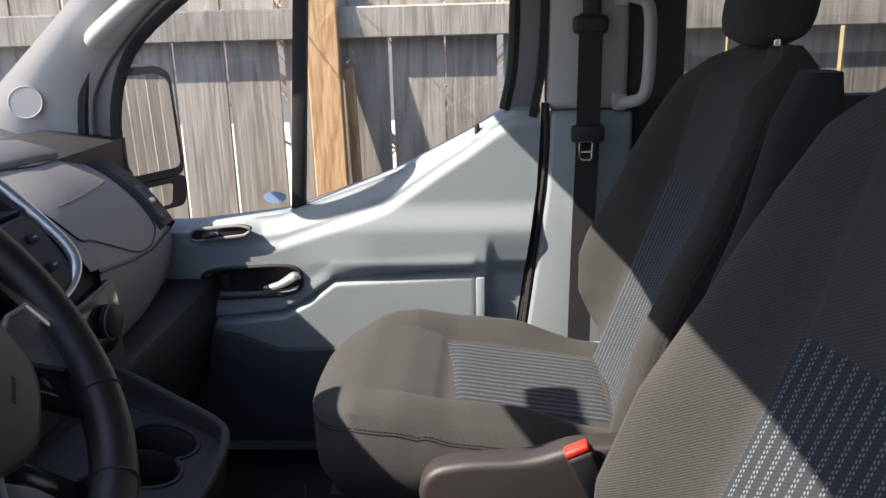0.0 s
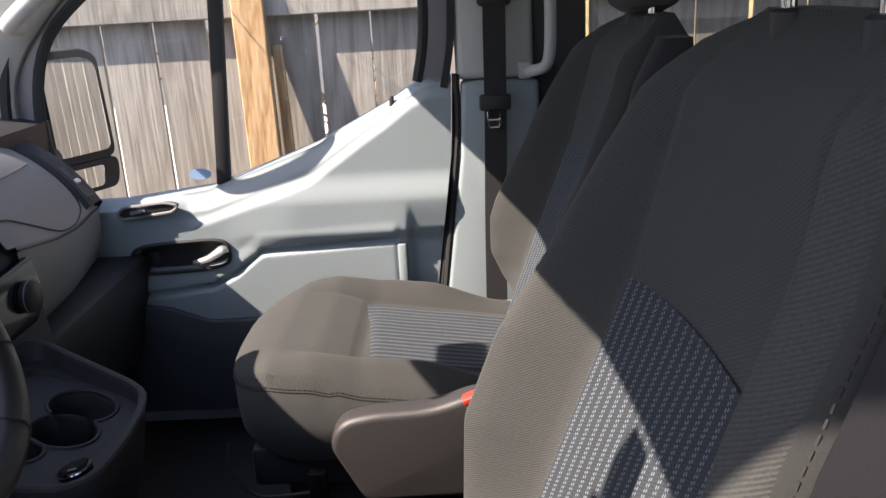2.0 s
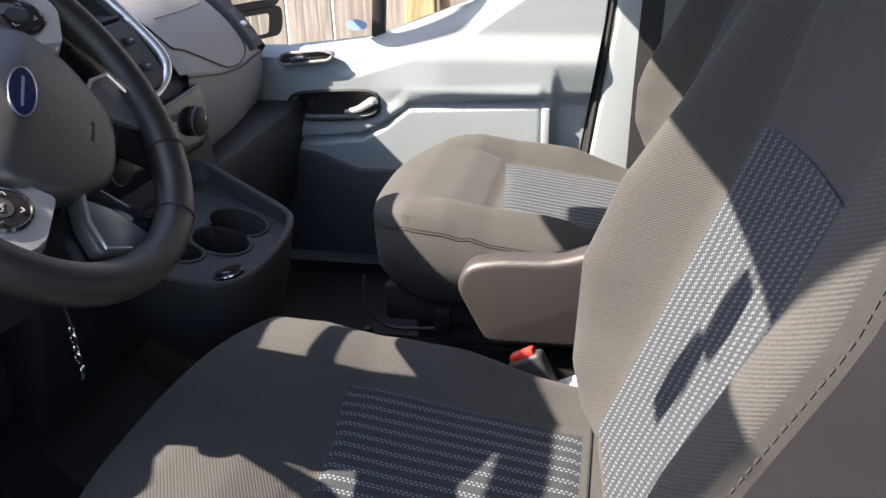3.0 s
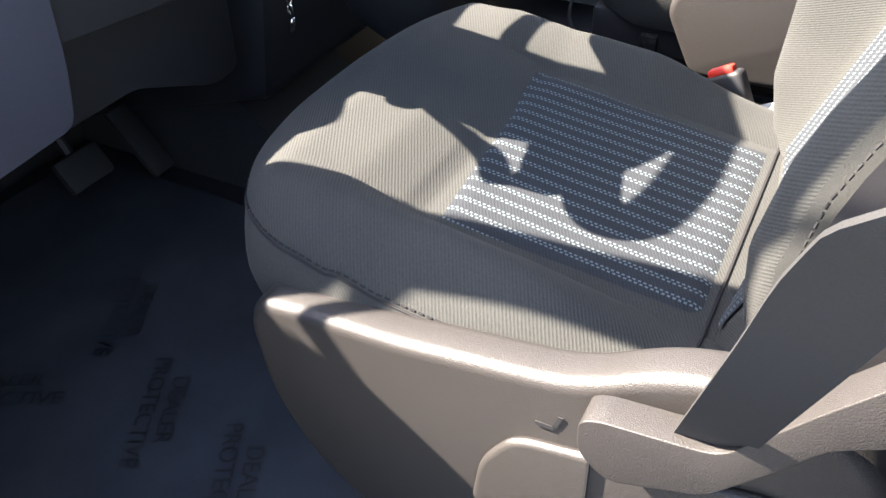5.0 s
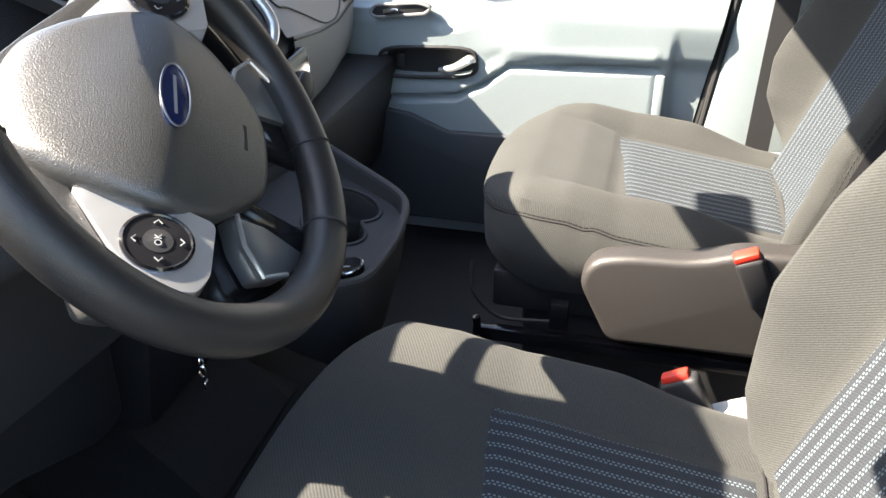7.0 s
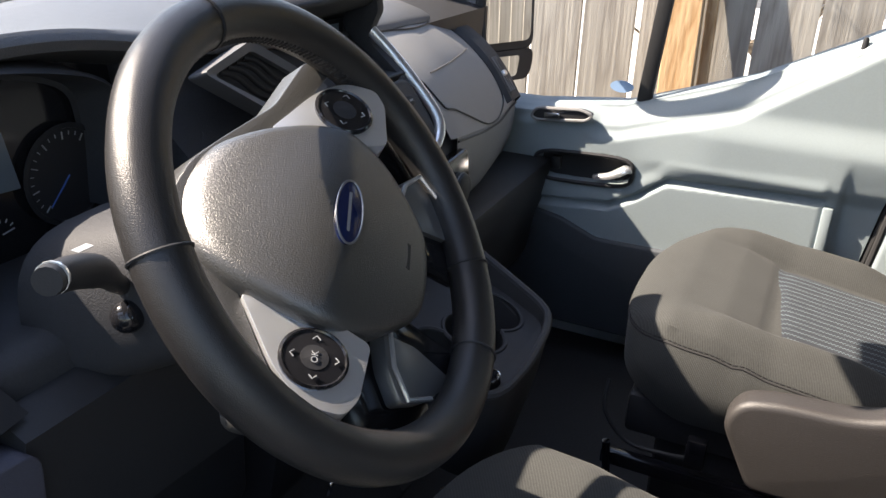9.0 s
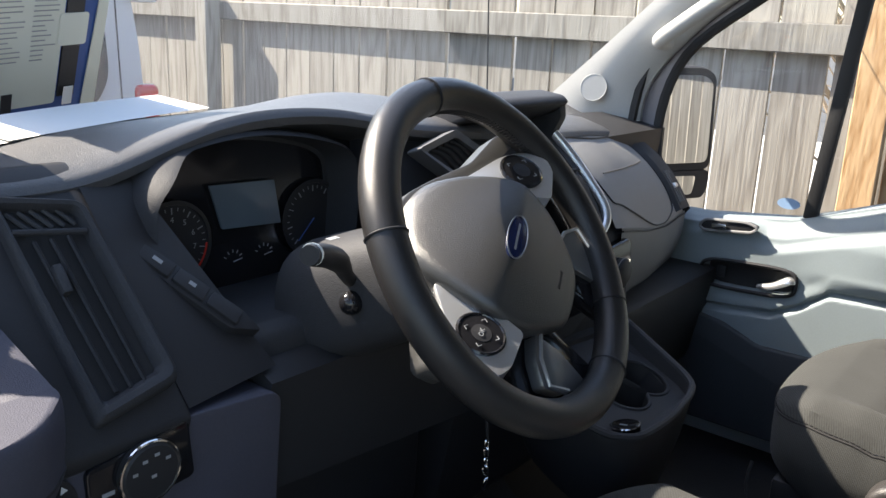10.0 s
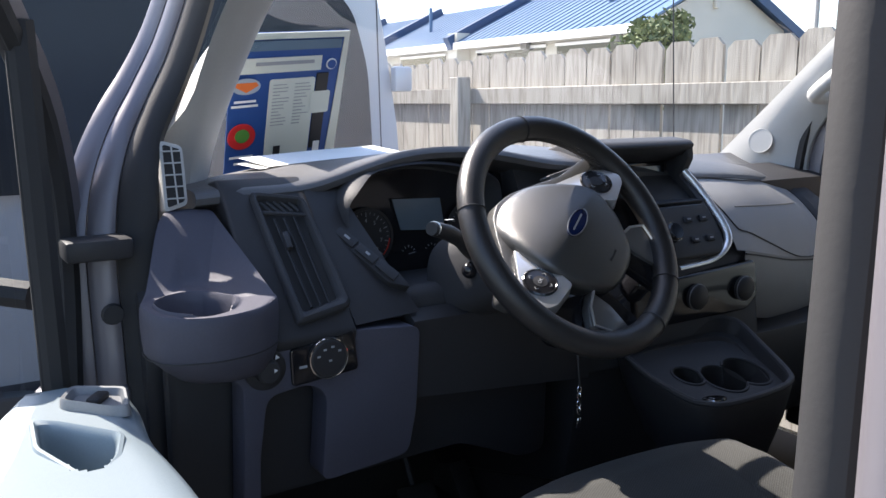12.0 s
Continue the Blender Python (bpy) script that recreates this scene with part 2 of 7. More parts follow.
YELLOW = mat("yellow_siding", (0.70, 0.55, 0.25), 0.8, stain=0.06)


# ---- mesh helpers ----
def part(name, bm, material, parent=None, label="", smooth=True, m=None):
    """Links a bmesh as one mesh object, under a thing or part."""
    if m is not None:
        bm.transform(m)
    bmesh.ops.recalc_face_normals(bm, faces=bm.faces)
    me = bpy.data.meshes.new(name)
    bm.to_mesh(me)
    bm.free()
    if smooth:
        me.polygons.foreach_set("use_smooth", [True] * len(me.polygons))
        me.set_sharp_from_angle(angle=radians(38))
    me.materials.append(material)
    ob = new(name, me)
    if parent is not None:
        ob.parent = parent
        ob.matrix_parent_inverse = parent.matrix_world.inverted()
    return tagged(ob, label) if label else ob


def thing(name, label, category, group="", kind="", at=(0, 0, 0)):
    ob = new(name)
    ob.location = at
    ob.empty_display_size = 0.05
    bpy.context.view_layer.update()
    return tagged(ob, label, category, group, kind)


def solid(name, bm, material, label, category, group="", kind="", smooth=True, m=None):
    return tagged(part(name, bm, material, None, "", smooth, m), label, category, group, kind)


def box(sx, sy, sz, bevel=0.0, seg=2, m=None, bm=None):
    bm2 = bmesh.new()
    bmesh.ops.create_cube(bm2, size=1.0)
    bm2.transform(Matrix.Diagonal((sx, sy, sz, 1)))
    if bevel:
        bmesh.ops.bevel(bm2, geom=bm2.edges[:], offset=bevel, segments=seg, profile=0.5, affect="EDGES", clamp_overlap=True)
    if m is not None:
        bm2.transform(m)
    return join(bm, bm2)


def join(bm, other):
    if bm is None:
        return other
    me = bpy.data.meshes.new("tmp")
    other.to_mesh(me)
    other.free()
    bm.from_mesh(me)
    bpy.data.meshes.remove(me)
    return bm


def span(lo, hi, bevel=0.0, seg=2, bm=None):
    """A box between two corners."""
    c = [(a + b) / 2 for a, b in zip(lo, hi)]
    return box(*[abs(b - a) for a, b in zip(lo, hi)], bevel, seg, Matrix.Translation(c), bm)


def loft(rings, closed=True, caps=True, bm=None, uv=None):
    """Skin over rings of equally many points. closed: each ring is a loop."""
    b = bmesh.new()
    rows = [[b.verts.new(p) for p in ring] for ring in rings]
    n = len(rows[0])
    lay = b.loops.layers.uv.new("UVMap") if uv else None
    for i in range(len(rows) - 1):
        for j in range(n if closed else n - 1):
            k = (j + 1) % n
            try:
                f = b.faces.new((rows[i][j], rows[i][k], rows[i + 1][k], rows[i + 1][j]))
            except ValueError:
                continue
            if uv:
                for lp, (a, c) in zip(f.loops, ((i, j), (i, k), (i + 1, k), (i + 1, j))):
                    lp[lay].uv = uv[a][c]
    if caps and closed:
        b.faces.new(rows[0])
        b.faces.new(rows[-1][::-1])
    return join(bm, b)


def tube(pts, r, n=10, closed=False, bm=None, flat=1.0, up=None):
    """A round or flattened bar along points; r may be a list."""
    pts = [Vector(p) for p in pts]
    rings = []
    prev = None
    count = len(pts)
    for i, p in enumerate(pts):
        a = pts[(i - 1) % count] if closed or i else pts[0]
        c = pts[(i + 1) % count] if closed or i < count - 1 else pts[-1]
        t = (c - a).normalized()
        if up is not None:
            s = t.cross(Vector(up)).normalized()
        elif prev is None:
            s = t.orthogonal().normalized()
        else:
            s = (prev - t * prev.dot(t)).normalized()
        prev = s
        w = t.cross(s)
        rad = r[i] if isinstance(r, (list, tuple)) else r
        rings.append([p + rad * (math.cos(2 * math.pi * k / n) * s + flat * math.sin(2 * math.pi * k / n) * w) for k in range(n)])
    if closed:
        rings.append(rings[0])
        b = loft(rings, True, False)
        bmesh.ops.remove_doubles(b, verts=b.verts[:], dist=1e-6)
        return join(bm, b)
    return loft(rings, True, True, bm)


def smooth_path(pts, steps=6, closed=False):
    """Catmull-Rom through the points."""
    pts = [Vector(p) for p in pts]
    out = []
    n = len(pts)
    last = n if closed else n - 1
    for i in range(last):
        p0 = pts[(i - 1) % n] if closed or i else pts[0]
        p1, p2 = pts[i], pts[(i + 1) % n]
        p3 = pts[(i + 2) % n] if closed or i < n - 2 else pts[-1]
        for k in range(steps):
            t = k / steps
            out.append(0.5 * ((2 * p1) + (p2 - p0) * t + (2 * p0 - 5 * p1 + 4 * p2 - p3) * t * t + (3 * p1 - p0 - 3 * p2 + p3) * t ** 3))
    if not closed:
        out.append(pts[-1])
    return out


def prism(poly, depth, bevel=0.0, seg=2, bm=None):
    """A plate: poly in (a, b) in the local xy plane, thickness along local -z, bevelled."""
    b = bmesh.new()
    top = [b.verts.new((x, y, 0)) for x, y in poly]
    f = b.faces.new(top)
    r = bmesh.ops.extrude_face_region(b, geom=[f])
    vs = [v for v in r["geom"] if isinstance(v, bmesh.types.BMVert)]
    bmesh.ops.translate(b, verts=vs, vec=(0, 0, -depth))
    if bevel:
        bmesh.ops.recalc_face_normals(b, faces=b.faces)
        es = [e for e in b.edges if len(e.link_faces) == 2 and e.calc_face_angle(0) > 0.5]
        bmesh.ops.bevel(b, geom=es, offset=bevel, segments=seg, profile=0.5, affect="EDGES", clamp_overlap=True)
    return join(bm, b)


def lathe(profile, n=24, bm=None):
    """Turned shape: profile of (r, z)."""
    rings = [[Vector((r * math.cos(2 * math.pi * k / n), r * math.sin(2 * math.pi * k / n), z)) for k in range(n)] for r, z in profile]
    return loft(rings, True, True, bm)


def axes(origin, x, y, z):
    """A pose from an origin and three directions."""
    m = Matrix((x, y, z)).transposed().to_4x4()
    m.translation = origin
    return m


XZ = lambda y: axes((0, y, 0), (1, 0, 0), (0, 0, 1), (0, -1, 0))  # local xy -> world xz, thickness towards +y


def rounded(poly, r, seg=5):
    """Rounds the corners of a polygon; r may be a list."""
    out = []
    n = len(poly)
    for i in range(n):
        p, a, c = Vector(poly[i]), Vector(poly[i - 1]), Vector(poly[(i + 1) % n])
        rr = r[i] if isinstance(r, (list, tuple)) else r
        d = min(rr, (a - p).length * 0.48, (c - p).length * 0.48)
        s, e = p + (a - p).normalized() * d, p + (c - p).normalized() * d
        for k in range(seg + 1):
            t = k / seg
            out.append(tuple((1 - t) ** 2 * s + 2 * t * (1 - t) * p + t * t * e))
    return out


def lerp(a, b, t):
    return a + (b - a) * t


def interp(x, xs, ys):
    return float(np.interp(x, xs, ys))


def sm(x, a, b):
    t = min(1.0, max(0.0, (x - a) / (b - a)))
    return t * t * (3 - 2 * t)


def within(p, poly):
    """Whether a point lies inside a flat outline."""
    hit = False
    for a, b in zip(poly, poly[1:] + poly[:1]):
        if (a[1] > p.y) != (b[1] > p.y) and p.x < (b[0] - a[0]) * (p.y - a[1]) / (b[1] - a[1]) + a[0]:
            hit = not hit
    return hit


def relaxed(values, times):
    """A row of numbers with its corners smoothed away."""
    for _ in range(times):
        values = [values[0]] + [(a + 2 * b + c) / 4 for a, b, c in zip(values, values[1:], values[2:])] + [values[-1]]
    return values


# ---- ground and fence ----
FENCE_Y, GROUND = 1.88, 0.12
bm = bmesh.new()
bmesh.ops.create_grid(bm, x_segments=8, y_segments=8, size=200)
solid("ground", bm, ASPHALT, "grey asphalt yard under the vans and fence", "ground", kind="structure", m=Matrix.Translation((0, 0, GROUND)))

fence = thing("fence", "weathered grey cedar dog-ear fence with horizontal rails", "fence", kind="structure", at=(0, FENCE_Y, GROUND))
PITCH = 0.1643


def picket_mesh(seed):
    rnd = random.Random(seed)
    w, h = PITCH - rnd.uniform(0.008, 0.013), 1.83 + rnd.uniform(-0.015, 0.015)
    c = 0.032
    bm = prism([(-w / 2, 0.03), (w / 2, 0.03), (w / 2, h - c), (w / 2 - c, h), (-w / 2 + c, h), (-w / 2, h - c)], 0.017)
    bm.transform(axes((0, 0, 0), (1, 0, 0), (0, 0, 1), (0, -1, 0)))
    bmesh.ops.recalc_face_normals(bm, faces=bm.faces)
    me = bpy.data.meshes.new("picket")
    bm.to_mesh(me)
    bm.free()
    me.materials.append(PICKET)
    return me


def fence_pose(s):
    """Along the fence: s is the way from x = 0, rearwards."""
    return Matrix.Translation((s, FENCE_Y, GROUND))


pickets = [picket_mesh(i) for i in range(5)]
rnd = random.Random(3)
for i in range(-52, 98):
    ob = new("picket", pickets[rnd.randrange(5)])
    ob.matrix_world = fence_pose(0.012 + (i + 0.5) * PITCH) @ Matrix.Rotation(radians(rnd.uniform(-0.25, 0.25)), 4, "Y")
    ob.parent = fence
    ob.matrix_parent_inverse = fence.matrix_world.inverted()
for z in (0.35, 1.61):
    for s0, s1 in ((4.3, 8.4), (8.4, 12.5), (12.5, 16.2), (-0.31, 4.3), (-3.44, -0.31), (-8.4, -3.44)):
        rail = part("rail", span((-(s1 - s0) / 2, -0.040, -0.045), ((s1 - s0) / 2 - 0.004, -0.002, 0.045), 0.004, 1), RAILW, fence)
        rail.matrix_world = fence_pose((s0 + s1) / 2) @ Matrix.Translation((0, 0, z))
for s, h in ((-3.44, 1.72), (-6.2, 1.72), (2.4, 1.72)):
    post = part("fence_post", span((-0.045, -0.132, -0.8), (0.045, -0.042, 0.9), 0.004, 1), RAILW, fence, "grey square fence post")
    post.matrix_world = fence_pose(s) @ Matrix.Translation((0, 0, h - 0.9))
# fresh boards standing against the fence
def leaning(name, base, top, w, t, label):
    """A straight board standing on the ground and leaning on the fence."""
    base, top = Vector(base), Vector(top)
    d = (top - base).normalized()
    y = (Vector((0, 1, 0)) - d * d.y).normalized()
    solid(name, span((-w / 2, -t, 0), (w / 2, 0, (top - base).length), 0.003, 1), NEWWOOD, label, "board", m=axes(base, y.cross(d), y, d))


leaning("leaning_board", (-0.290, 1.66, GROUND), (-0.346, 1.865, 1.885), 0.095, 0.038, "fresh yellow pine stud leaning against the fence")
leaning("lath", (-0.225, 1.74, GROUND), (-0.271, 1.86, 1.60), 0.030, 0.02, "short tan wooden lath beside the stud")


# ---- van shell ----
van = thing("van_body", "white van cab with grey trim and open driver's doorway", "van", at=(0.3, 0.26, 0.72))
YC = 0.26
part("floor_pan", span((-1.05, -0.66, 0.66), (2.4, 1.18, 0.72), 0.01), CARPET, van, "black ribbed cab floor")
part("firewall", span((-1.10, -0.70, 0.66), (-1.05, 1.22, 1.45), 0.005), BLACK, van)
part("roof", span((-0.24, -0.55, 2.045), (2.4, 1.14, 2.09), 0.02), HEAD, van, "grey headliner roof")
# notched on the driver's side, out of view, to let sunlight through
part("windshield_header", prism([(-0.16, -0.50), (-0.16, 1.02), (-0.335, 1.02), (-0.335, 0.20), (-0.235, -0.06), (-0.230, -0.50)], 0.048, 0.014, 3), HEAD, van, m=Matrix.Translation((0, 0, 2.078)))
# two unseen blocks added to cast the dark patches on the driver's backrest
part("visor_bracket", box(0.055, 0.050, 0.060, 0.006, 2, Matrix.Translation((-0.256, -0.340, 2.000))), HEAD, van, "grey unseen block shading the backrest")
part("visor_clip", box(0.075, 0.045, 0.060, 0.006, 2, Matrix.Translation((-0.370, -0.339, 2.000))), HEAD, van, "second grey unseen block shading the backrest")
part("rear_wall", span((2.35, -0.66, 0.66), (2.40, 1.18, 2.05)), CARGO, van)
part("door_sill", span((-0.75, -0.70, 0.62), (0.50, -0.60, 0.735), 0.015), BLACK, van)
part("windshield", loft([[Vector((lerp(-1.04, -0.28, t) - 0.06 * math.sin(math.pi * t) - 0.36 * (1 - (2 * u - 1) ** 4) * (1 - 0.3 * t), lerp(-0.58, 1.10, u) + (0.04 - 0.08 * u) * t, lerp(1.49, 2.045, t))) for u in np.linspace(0, 1, 33)] for t in np.linspace(0, 1, 12)], False, False), WINDSCREEN, van, "clear curved windscreen").visible_shadow = False

rear_view = thing("rear_view_mirror", "black interior mirror hanging from the windscreen", "mirror", at=(-0.60, 0.30, 1.98))
part("mirror_shell", box(0.035, 0.235, 0.075, 0.014, 4, Matrix.Translation((-0.580, 0.300, 1.965)) @ Matrix.Rotation(radians(-8), 4, "Y")), BLACK, rear_view, "black mirror shell")
part("mirror_glass", box(0.004, 0.215, 0.060, 0.0015, 2, Matrix.Translation((-0.562, 0.300, 1.963)) @ Matrix.Rotation(radians(-8), 4, "Y")), MIRROR, rear_view, "silver mirror glass")
part("mirror_stem", tube([(-0.592, 0.300, 1.975), (-0.640, 0.300, 2.000), (-0.690, 0.300, 1.985)], 0.009, 8), BLACK, rear_view, "black mirror stem")

# passenger side behind the door
def side_wall(y0, y1, mat_low, name, x0=0.43):
    """Body side behind the B-pillar with its window opening."""
    o = part(name, span((x0, y0, 0.66), (2.40, y1, 1.56)), mat_low, van)
    part(name, span((x0, y0, 1.94), (2.40, y1, 2.05)), mat_low, van)
    part(name, span((x0, y0, 1.56), (max(0.545, x0 + 0.1), y1, 1.94)), mat_low, van)
    part(name, span((1.75, y0, 1.56), (2.40, y1, 1.94)), mat_low, van)


side_wall(1.11, 1.17, CARGO, "side_panel")
part("side_window", span((0.545, 1.135, 1.56), (1.75, 1.139, 1.94)), TINT, van, "tinted rear side window").visible_shadow = False
side_wall(-0.64, -0.59, CARGO, "side_panel", 0.63)

part("b_pillar", span((0.262, 1.085, 1.545), (0.43, 1.16, 2.05), 0.018, 3), TRIM, van, "pale grey upper B-pillar trim")
part("b_pillar", prism([(0.170, 0.70), (0.178, 0.80), (0.216, 1.04), (0.264, 1.38), (0.272, 1.543), (0.44, 1.543), (0.44, 0.70)], 0.085, 0.012, 3), GREY, van, "blue-grey lower B-pillar trim", m=XZ(1.075))
part("pillar_seal", tube([(interp(z, (0.80, 1.04, 1.38, 1.552), (0.15, 0.193, 0.243, 0.252)) + 0.010, 1.098, z) for z in np.linspace(0.74, 1.56, 24)], 0.0085, 8), RUBBER, van, "thin black door seal")
part("b_pillar", span((0.498, -0.675, 0.66), (0.63, -0.59, 2.05), 0.02, 3), DARKENED_PAINT, van, "driver's door pillar in body paint darkened for shade")
part("door_jamb", span((0.14, 1.130, 0.66), (0.30, 1.163, 1.30), 0.004), GREY, van, "blue-grey door jamb")

# ---- passenger door ----
door = thing("passenger_door", "closed grey passenger door with pale plastic trim panel", "door", at=(-0.2, 1.12, 0.78))
SX = (-0.68, -0.53, -0.316, -0.06, 0.10, 0.162, 0.20, 0.252)
SZ = (1.300, 1.302, 1.326, 1.415, 1.498, 1.535, 1.553, 1.552)


def sill(x):
    return interp(x, SX, SZ)


def rear_edge(z):
    return interp(z, (0.80, 1.04, 1.38, 1.552), (0.15, 0.193, 0.243, 0.252))


def lip(x):
    return interp(x, (-0.68, -0.32, -0.26, -0.20, 0.115), (1.085, 1.118, 1.150, 1.196, 1.212))


def door_y(x, z):
    """Depth of the door panel's skin."""
    top = sill(x) - z
    wide = interp(x, (-0.68, -0.40, -0.36, -0.08, 0.05, 0.15, 0.25), (0.012, 0.012, 0.045, 0.050, 0.028, 0.016, 0.010))
    y = 1.078 + 0.030 * (1 - sm(top, 0.0, wide)) + 0.012 * (1 - sm(top, wide, wide + 0.03))
    y -= 0.016 * sm(z, 1.19, 1.23) * (1 - sm(z, 1.29, 1.36)) * sm(x, -0.30, -0.1)
    below = lip(x) - z
    pocket = sm(below, 0.0, 0.020) * (1 - sm(x, 0.108, 0.118))
    y -= 0.007 * pocket
    y += 0.014 * sm(below, 0.0, 0.008) * (1 - sm(below, 0.012, 0.024)) * (1 - sm(x, 0.108, 0.118))
    y -= 0.004 * sm(below, -0.04, -0.004) * (1 - sm(below, 0.0, 0.020)) * (1 - sm(x, 0.108, 0.118))
    y += 0.012 * sm(x, 0.135, 0.15) * (1 - sm(z, 1.20, 1.30))
    # pull handle recess
    u, v = (x + 0.385) / 0.112, (z - 1.183 - 0.05 * (x + 0.385)) / 0.034
    y += 0.040 * (1 - sm((abs(u) ** 4 + abs(v) ** 4) ** 0.25, 0.88, 1.0))
    return y


rows = []
NU, NV = 150, 150
for j in range(NV + 1):
    row = []
    for i in range(NU + 1):
        t = j / NV
        x = lerp(-0.70, 0.252, i / NU)
        z = lerp(0.80, sill(x), t)
        x = min(x, rear_edge(z) - 0.0004 * (NU - i))
        row.append(Vector((x, door_y(x, z), z)))
    rows.append(row)
bm = loft(rows, False, False)
edge = [v for v in bm.verts if v.is_boundary]
r = bmesh.ops.extrude_edge_only(bm, edges=[e for e in bm.edges if e.is_boundary])
bmesh.ops.translate(bm, verts=[v for v in r["geom"] if isinstance(v, bmesh.types.BMVert)], vec=(0, 0.075, 0))
part("door_panel", bm, GREY, door, "pale blue-grey moulded door panel")
part("door_skin", prism([(-0.68, 0.66), (0.20, 0.66), (0.245, 1.30), (0.245, 1.53), (0.16, 1.52), (-0.06, 1.40), (-0.32, 1.31), (-0.70, 1.28)], 0.03, 0.004), PAINT, door, "white painted outer skin", m=XZ(1.165))
# window
win = [(-0.640, 1.30), (-0.672, 1.50), (-0.62, 1.68), (-0.46, 1.815), (-0.36, 1.877), (-0.21, 1.94), (-0.01, 1.982), (0.13, 1.987), (0.198, 1.955), (0.203, 1.86), (0.197, 1.65), (0.178, 1.545)]
wp = [(p.x, p.y) for p in smooth_path([(a, b, 0) for a, b in win], 5)]
part("window_seal", tube([(x, 1.125, z) for x, z in wp], 0.013, 8), RUBBER, door, "black rubber window seal")


def frame_band(off0, off1, y0, y1):
    """A band round the window outline, between two outward offsets."""
    n = len(wp)
    rings = []
    for i, (x, z) in enumerate(wp):
        a, c = wp[max(i - 1, 0)], wp[min(i + 1, n - 1)]
        d = Vector((c[0] - a[0], c[1] - a[1])).normalized()
        nx, nz = -d.y, d.x
        rings.append([Vector((x + nx * off0, y0, z + nz * off0)), Vector((x + nx * off1, y0, z + nz * off1)), Vector((x + nx * off1, y1, z + nz * off1)), Vector((x + nx * off0, y1, z + nz * off0))])
    return loft(rings)


part("window_frame", frame_band(0.008, 0.050, 1.118, 1.165), DARKENED_PAINT, door, "window frame in body paint darkened for shade")
part("inner_seal", frame_band(0.050, 0.066, 1.085, 1.150), RUBBER, door, "black rubber door seal")
part("window_divider", span((-0.015, -0.012, 0), (0.015, 0.012, 0.60), 0.003), RUBBER, door, "black upright window divider", m=Matrix.Translation((-0.281, 1.135, 1.335)) @ Matrix.Rotation(radians(4.6), 4, "Y"))
gl = bmesh.new()
gl.faces.new([gl.verts.new((x, 1.137, z)) for x, z in wp] + [gl.verts.new((x, 1.137, z - 0.012)) for x, z in ((0.10, 1.49), (-0.06, 1.41), (-0.316, 1.32), (-0.53, 1.30))])
part("window_glass", gl, GLASS, door, smooth=False).visible_shadow = False
part("window_sticker", lathe([(0, 0), (0.026, 0), (0.026, 0.001), (0, 0.001)], 24), mat("sticker_blue", (0.28, 0.42, 0.62), 0.5), door, "pale blue oval window sticker", m=Matrix.Translation((-0.332, 1.130, 1.362)) @ Matrix.Rotation(radians(90), 4, "X") @ Matrix.Diagonal((1, 0.5, 1, 1)))
part("lock_pin", lathe([(0.0, 0), (0.006, 0), (0.0055, 0.018), (0.004, 0.022), (0, 0.023)], 12), BLACK, door, "black lock pin", m=Matrix.Translation((0.119, 1.107, 1.496)))
# sill switch cup
cup = rounded([(-0.512, 1.288), (-0.500, 1.306), (-0.40, 1.314), (-0.372, 1.306), (-0.385, 1.292), (-0.50, 1.279)], 0.010)
part("switch_cup", prism(cup, 0.02, 0.003), BLACK, door, "black window switch cup", m=XZ(1.066))
part("switch_rim", tube([(x, 1.066, z) for x, z in cup], 0.0035, 6, True), DASH_GREY, door)
part("window_switch", box(0.036, 0.008, 0.012, 0.003, 2, Matrix.Translation((-0.462, 1.061, 1.295)) @ Matrix.Rotation(radians(-5), 4, "Y")), CHROME, door, "bright window switch")
# handle
ring = [(-0.385 + 0.112 * math.copysign(abs(math.cos(a)) ** 0.5, math.cos(a)), 0.034 * math.copysign(abs(math.sin(a)) ** 0.5, math.sin(a))) for a in np.linspace(0, 2 * math.pi, 40, endpoint=False)]
part("handle_bezel", tube([(x, 1.074, 1.183 + 0.05 * (x + 0.385) + z) for x, z in ring], 0.0045, 8, True), BLACK, door, "dark handle bezel")
cupb = bmesh.new()
cupb.faces.new([cupb.verts.new((x, 1.106, 1.183 + 0.05 * (x + 0.385) + z)) for x, z in ring])
part("handle_cup", cupb, BLACK, door, "dark handle recess", smooth=False)
lever = smooth_path([(-0.360, 1.080, 1.166), (-0.325, 1.070, 1.176), (-0.300, 1.066, 1.190), (-0.285, 1.072, 1.198), (-0.276, 1.088, 1.190)], 4)
part("door_lever", tube(lever, [0.006 + 0.006 * math.sin(min(1, i / 10) * 1.5) for i in range(len(lever))], 10, flat=0.6), SILVER, door, "satin silver door lever")
part("lock_button", box(0.022, 0.012, 0.03, 0.004, 2, Matrix.Translation((-0.452, 1.096, 1.180))), BLACK, door)
part("lower_bin", prism(rounded([(-0.69, 1.105), (-0.425, 1.064), (-0.335, 1.028), (-0.20, 1.030), (0.14, 1.045), (0.12, 0.80), (-0.69, 0.80)], 0.012), 0.05, 0.006, 3), SHADED_DOOR, door, "lower door pocket darkened as if in shade", m=XZ(1.058))
part("pocket_post", span((0.112, 1.066, 0.98), (0.132, 1.10, 1.190), 0.004), GREY, door, "pale upright rib beside the pocket")
part("panel_badge", prism(rounded([(0.205, 1.47), (0.228, 1.472), (0.228, 1.525), (0.203, 1.52)], 0.006), 0.002), GREY, door, m=XZ(1.083))
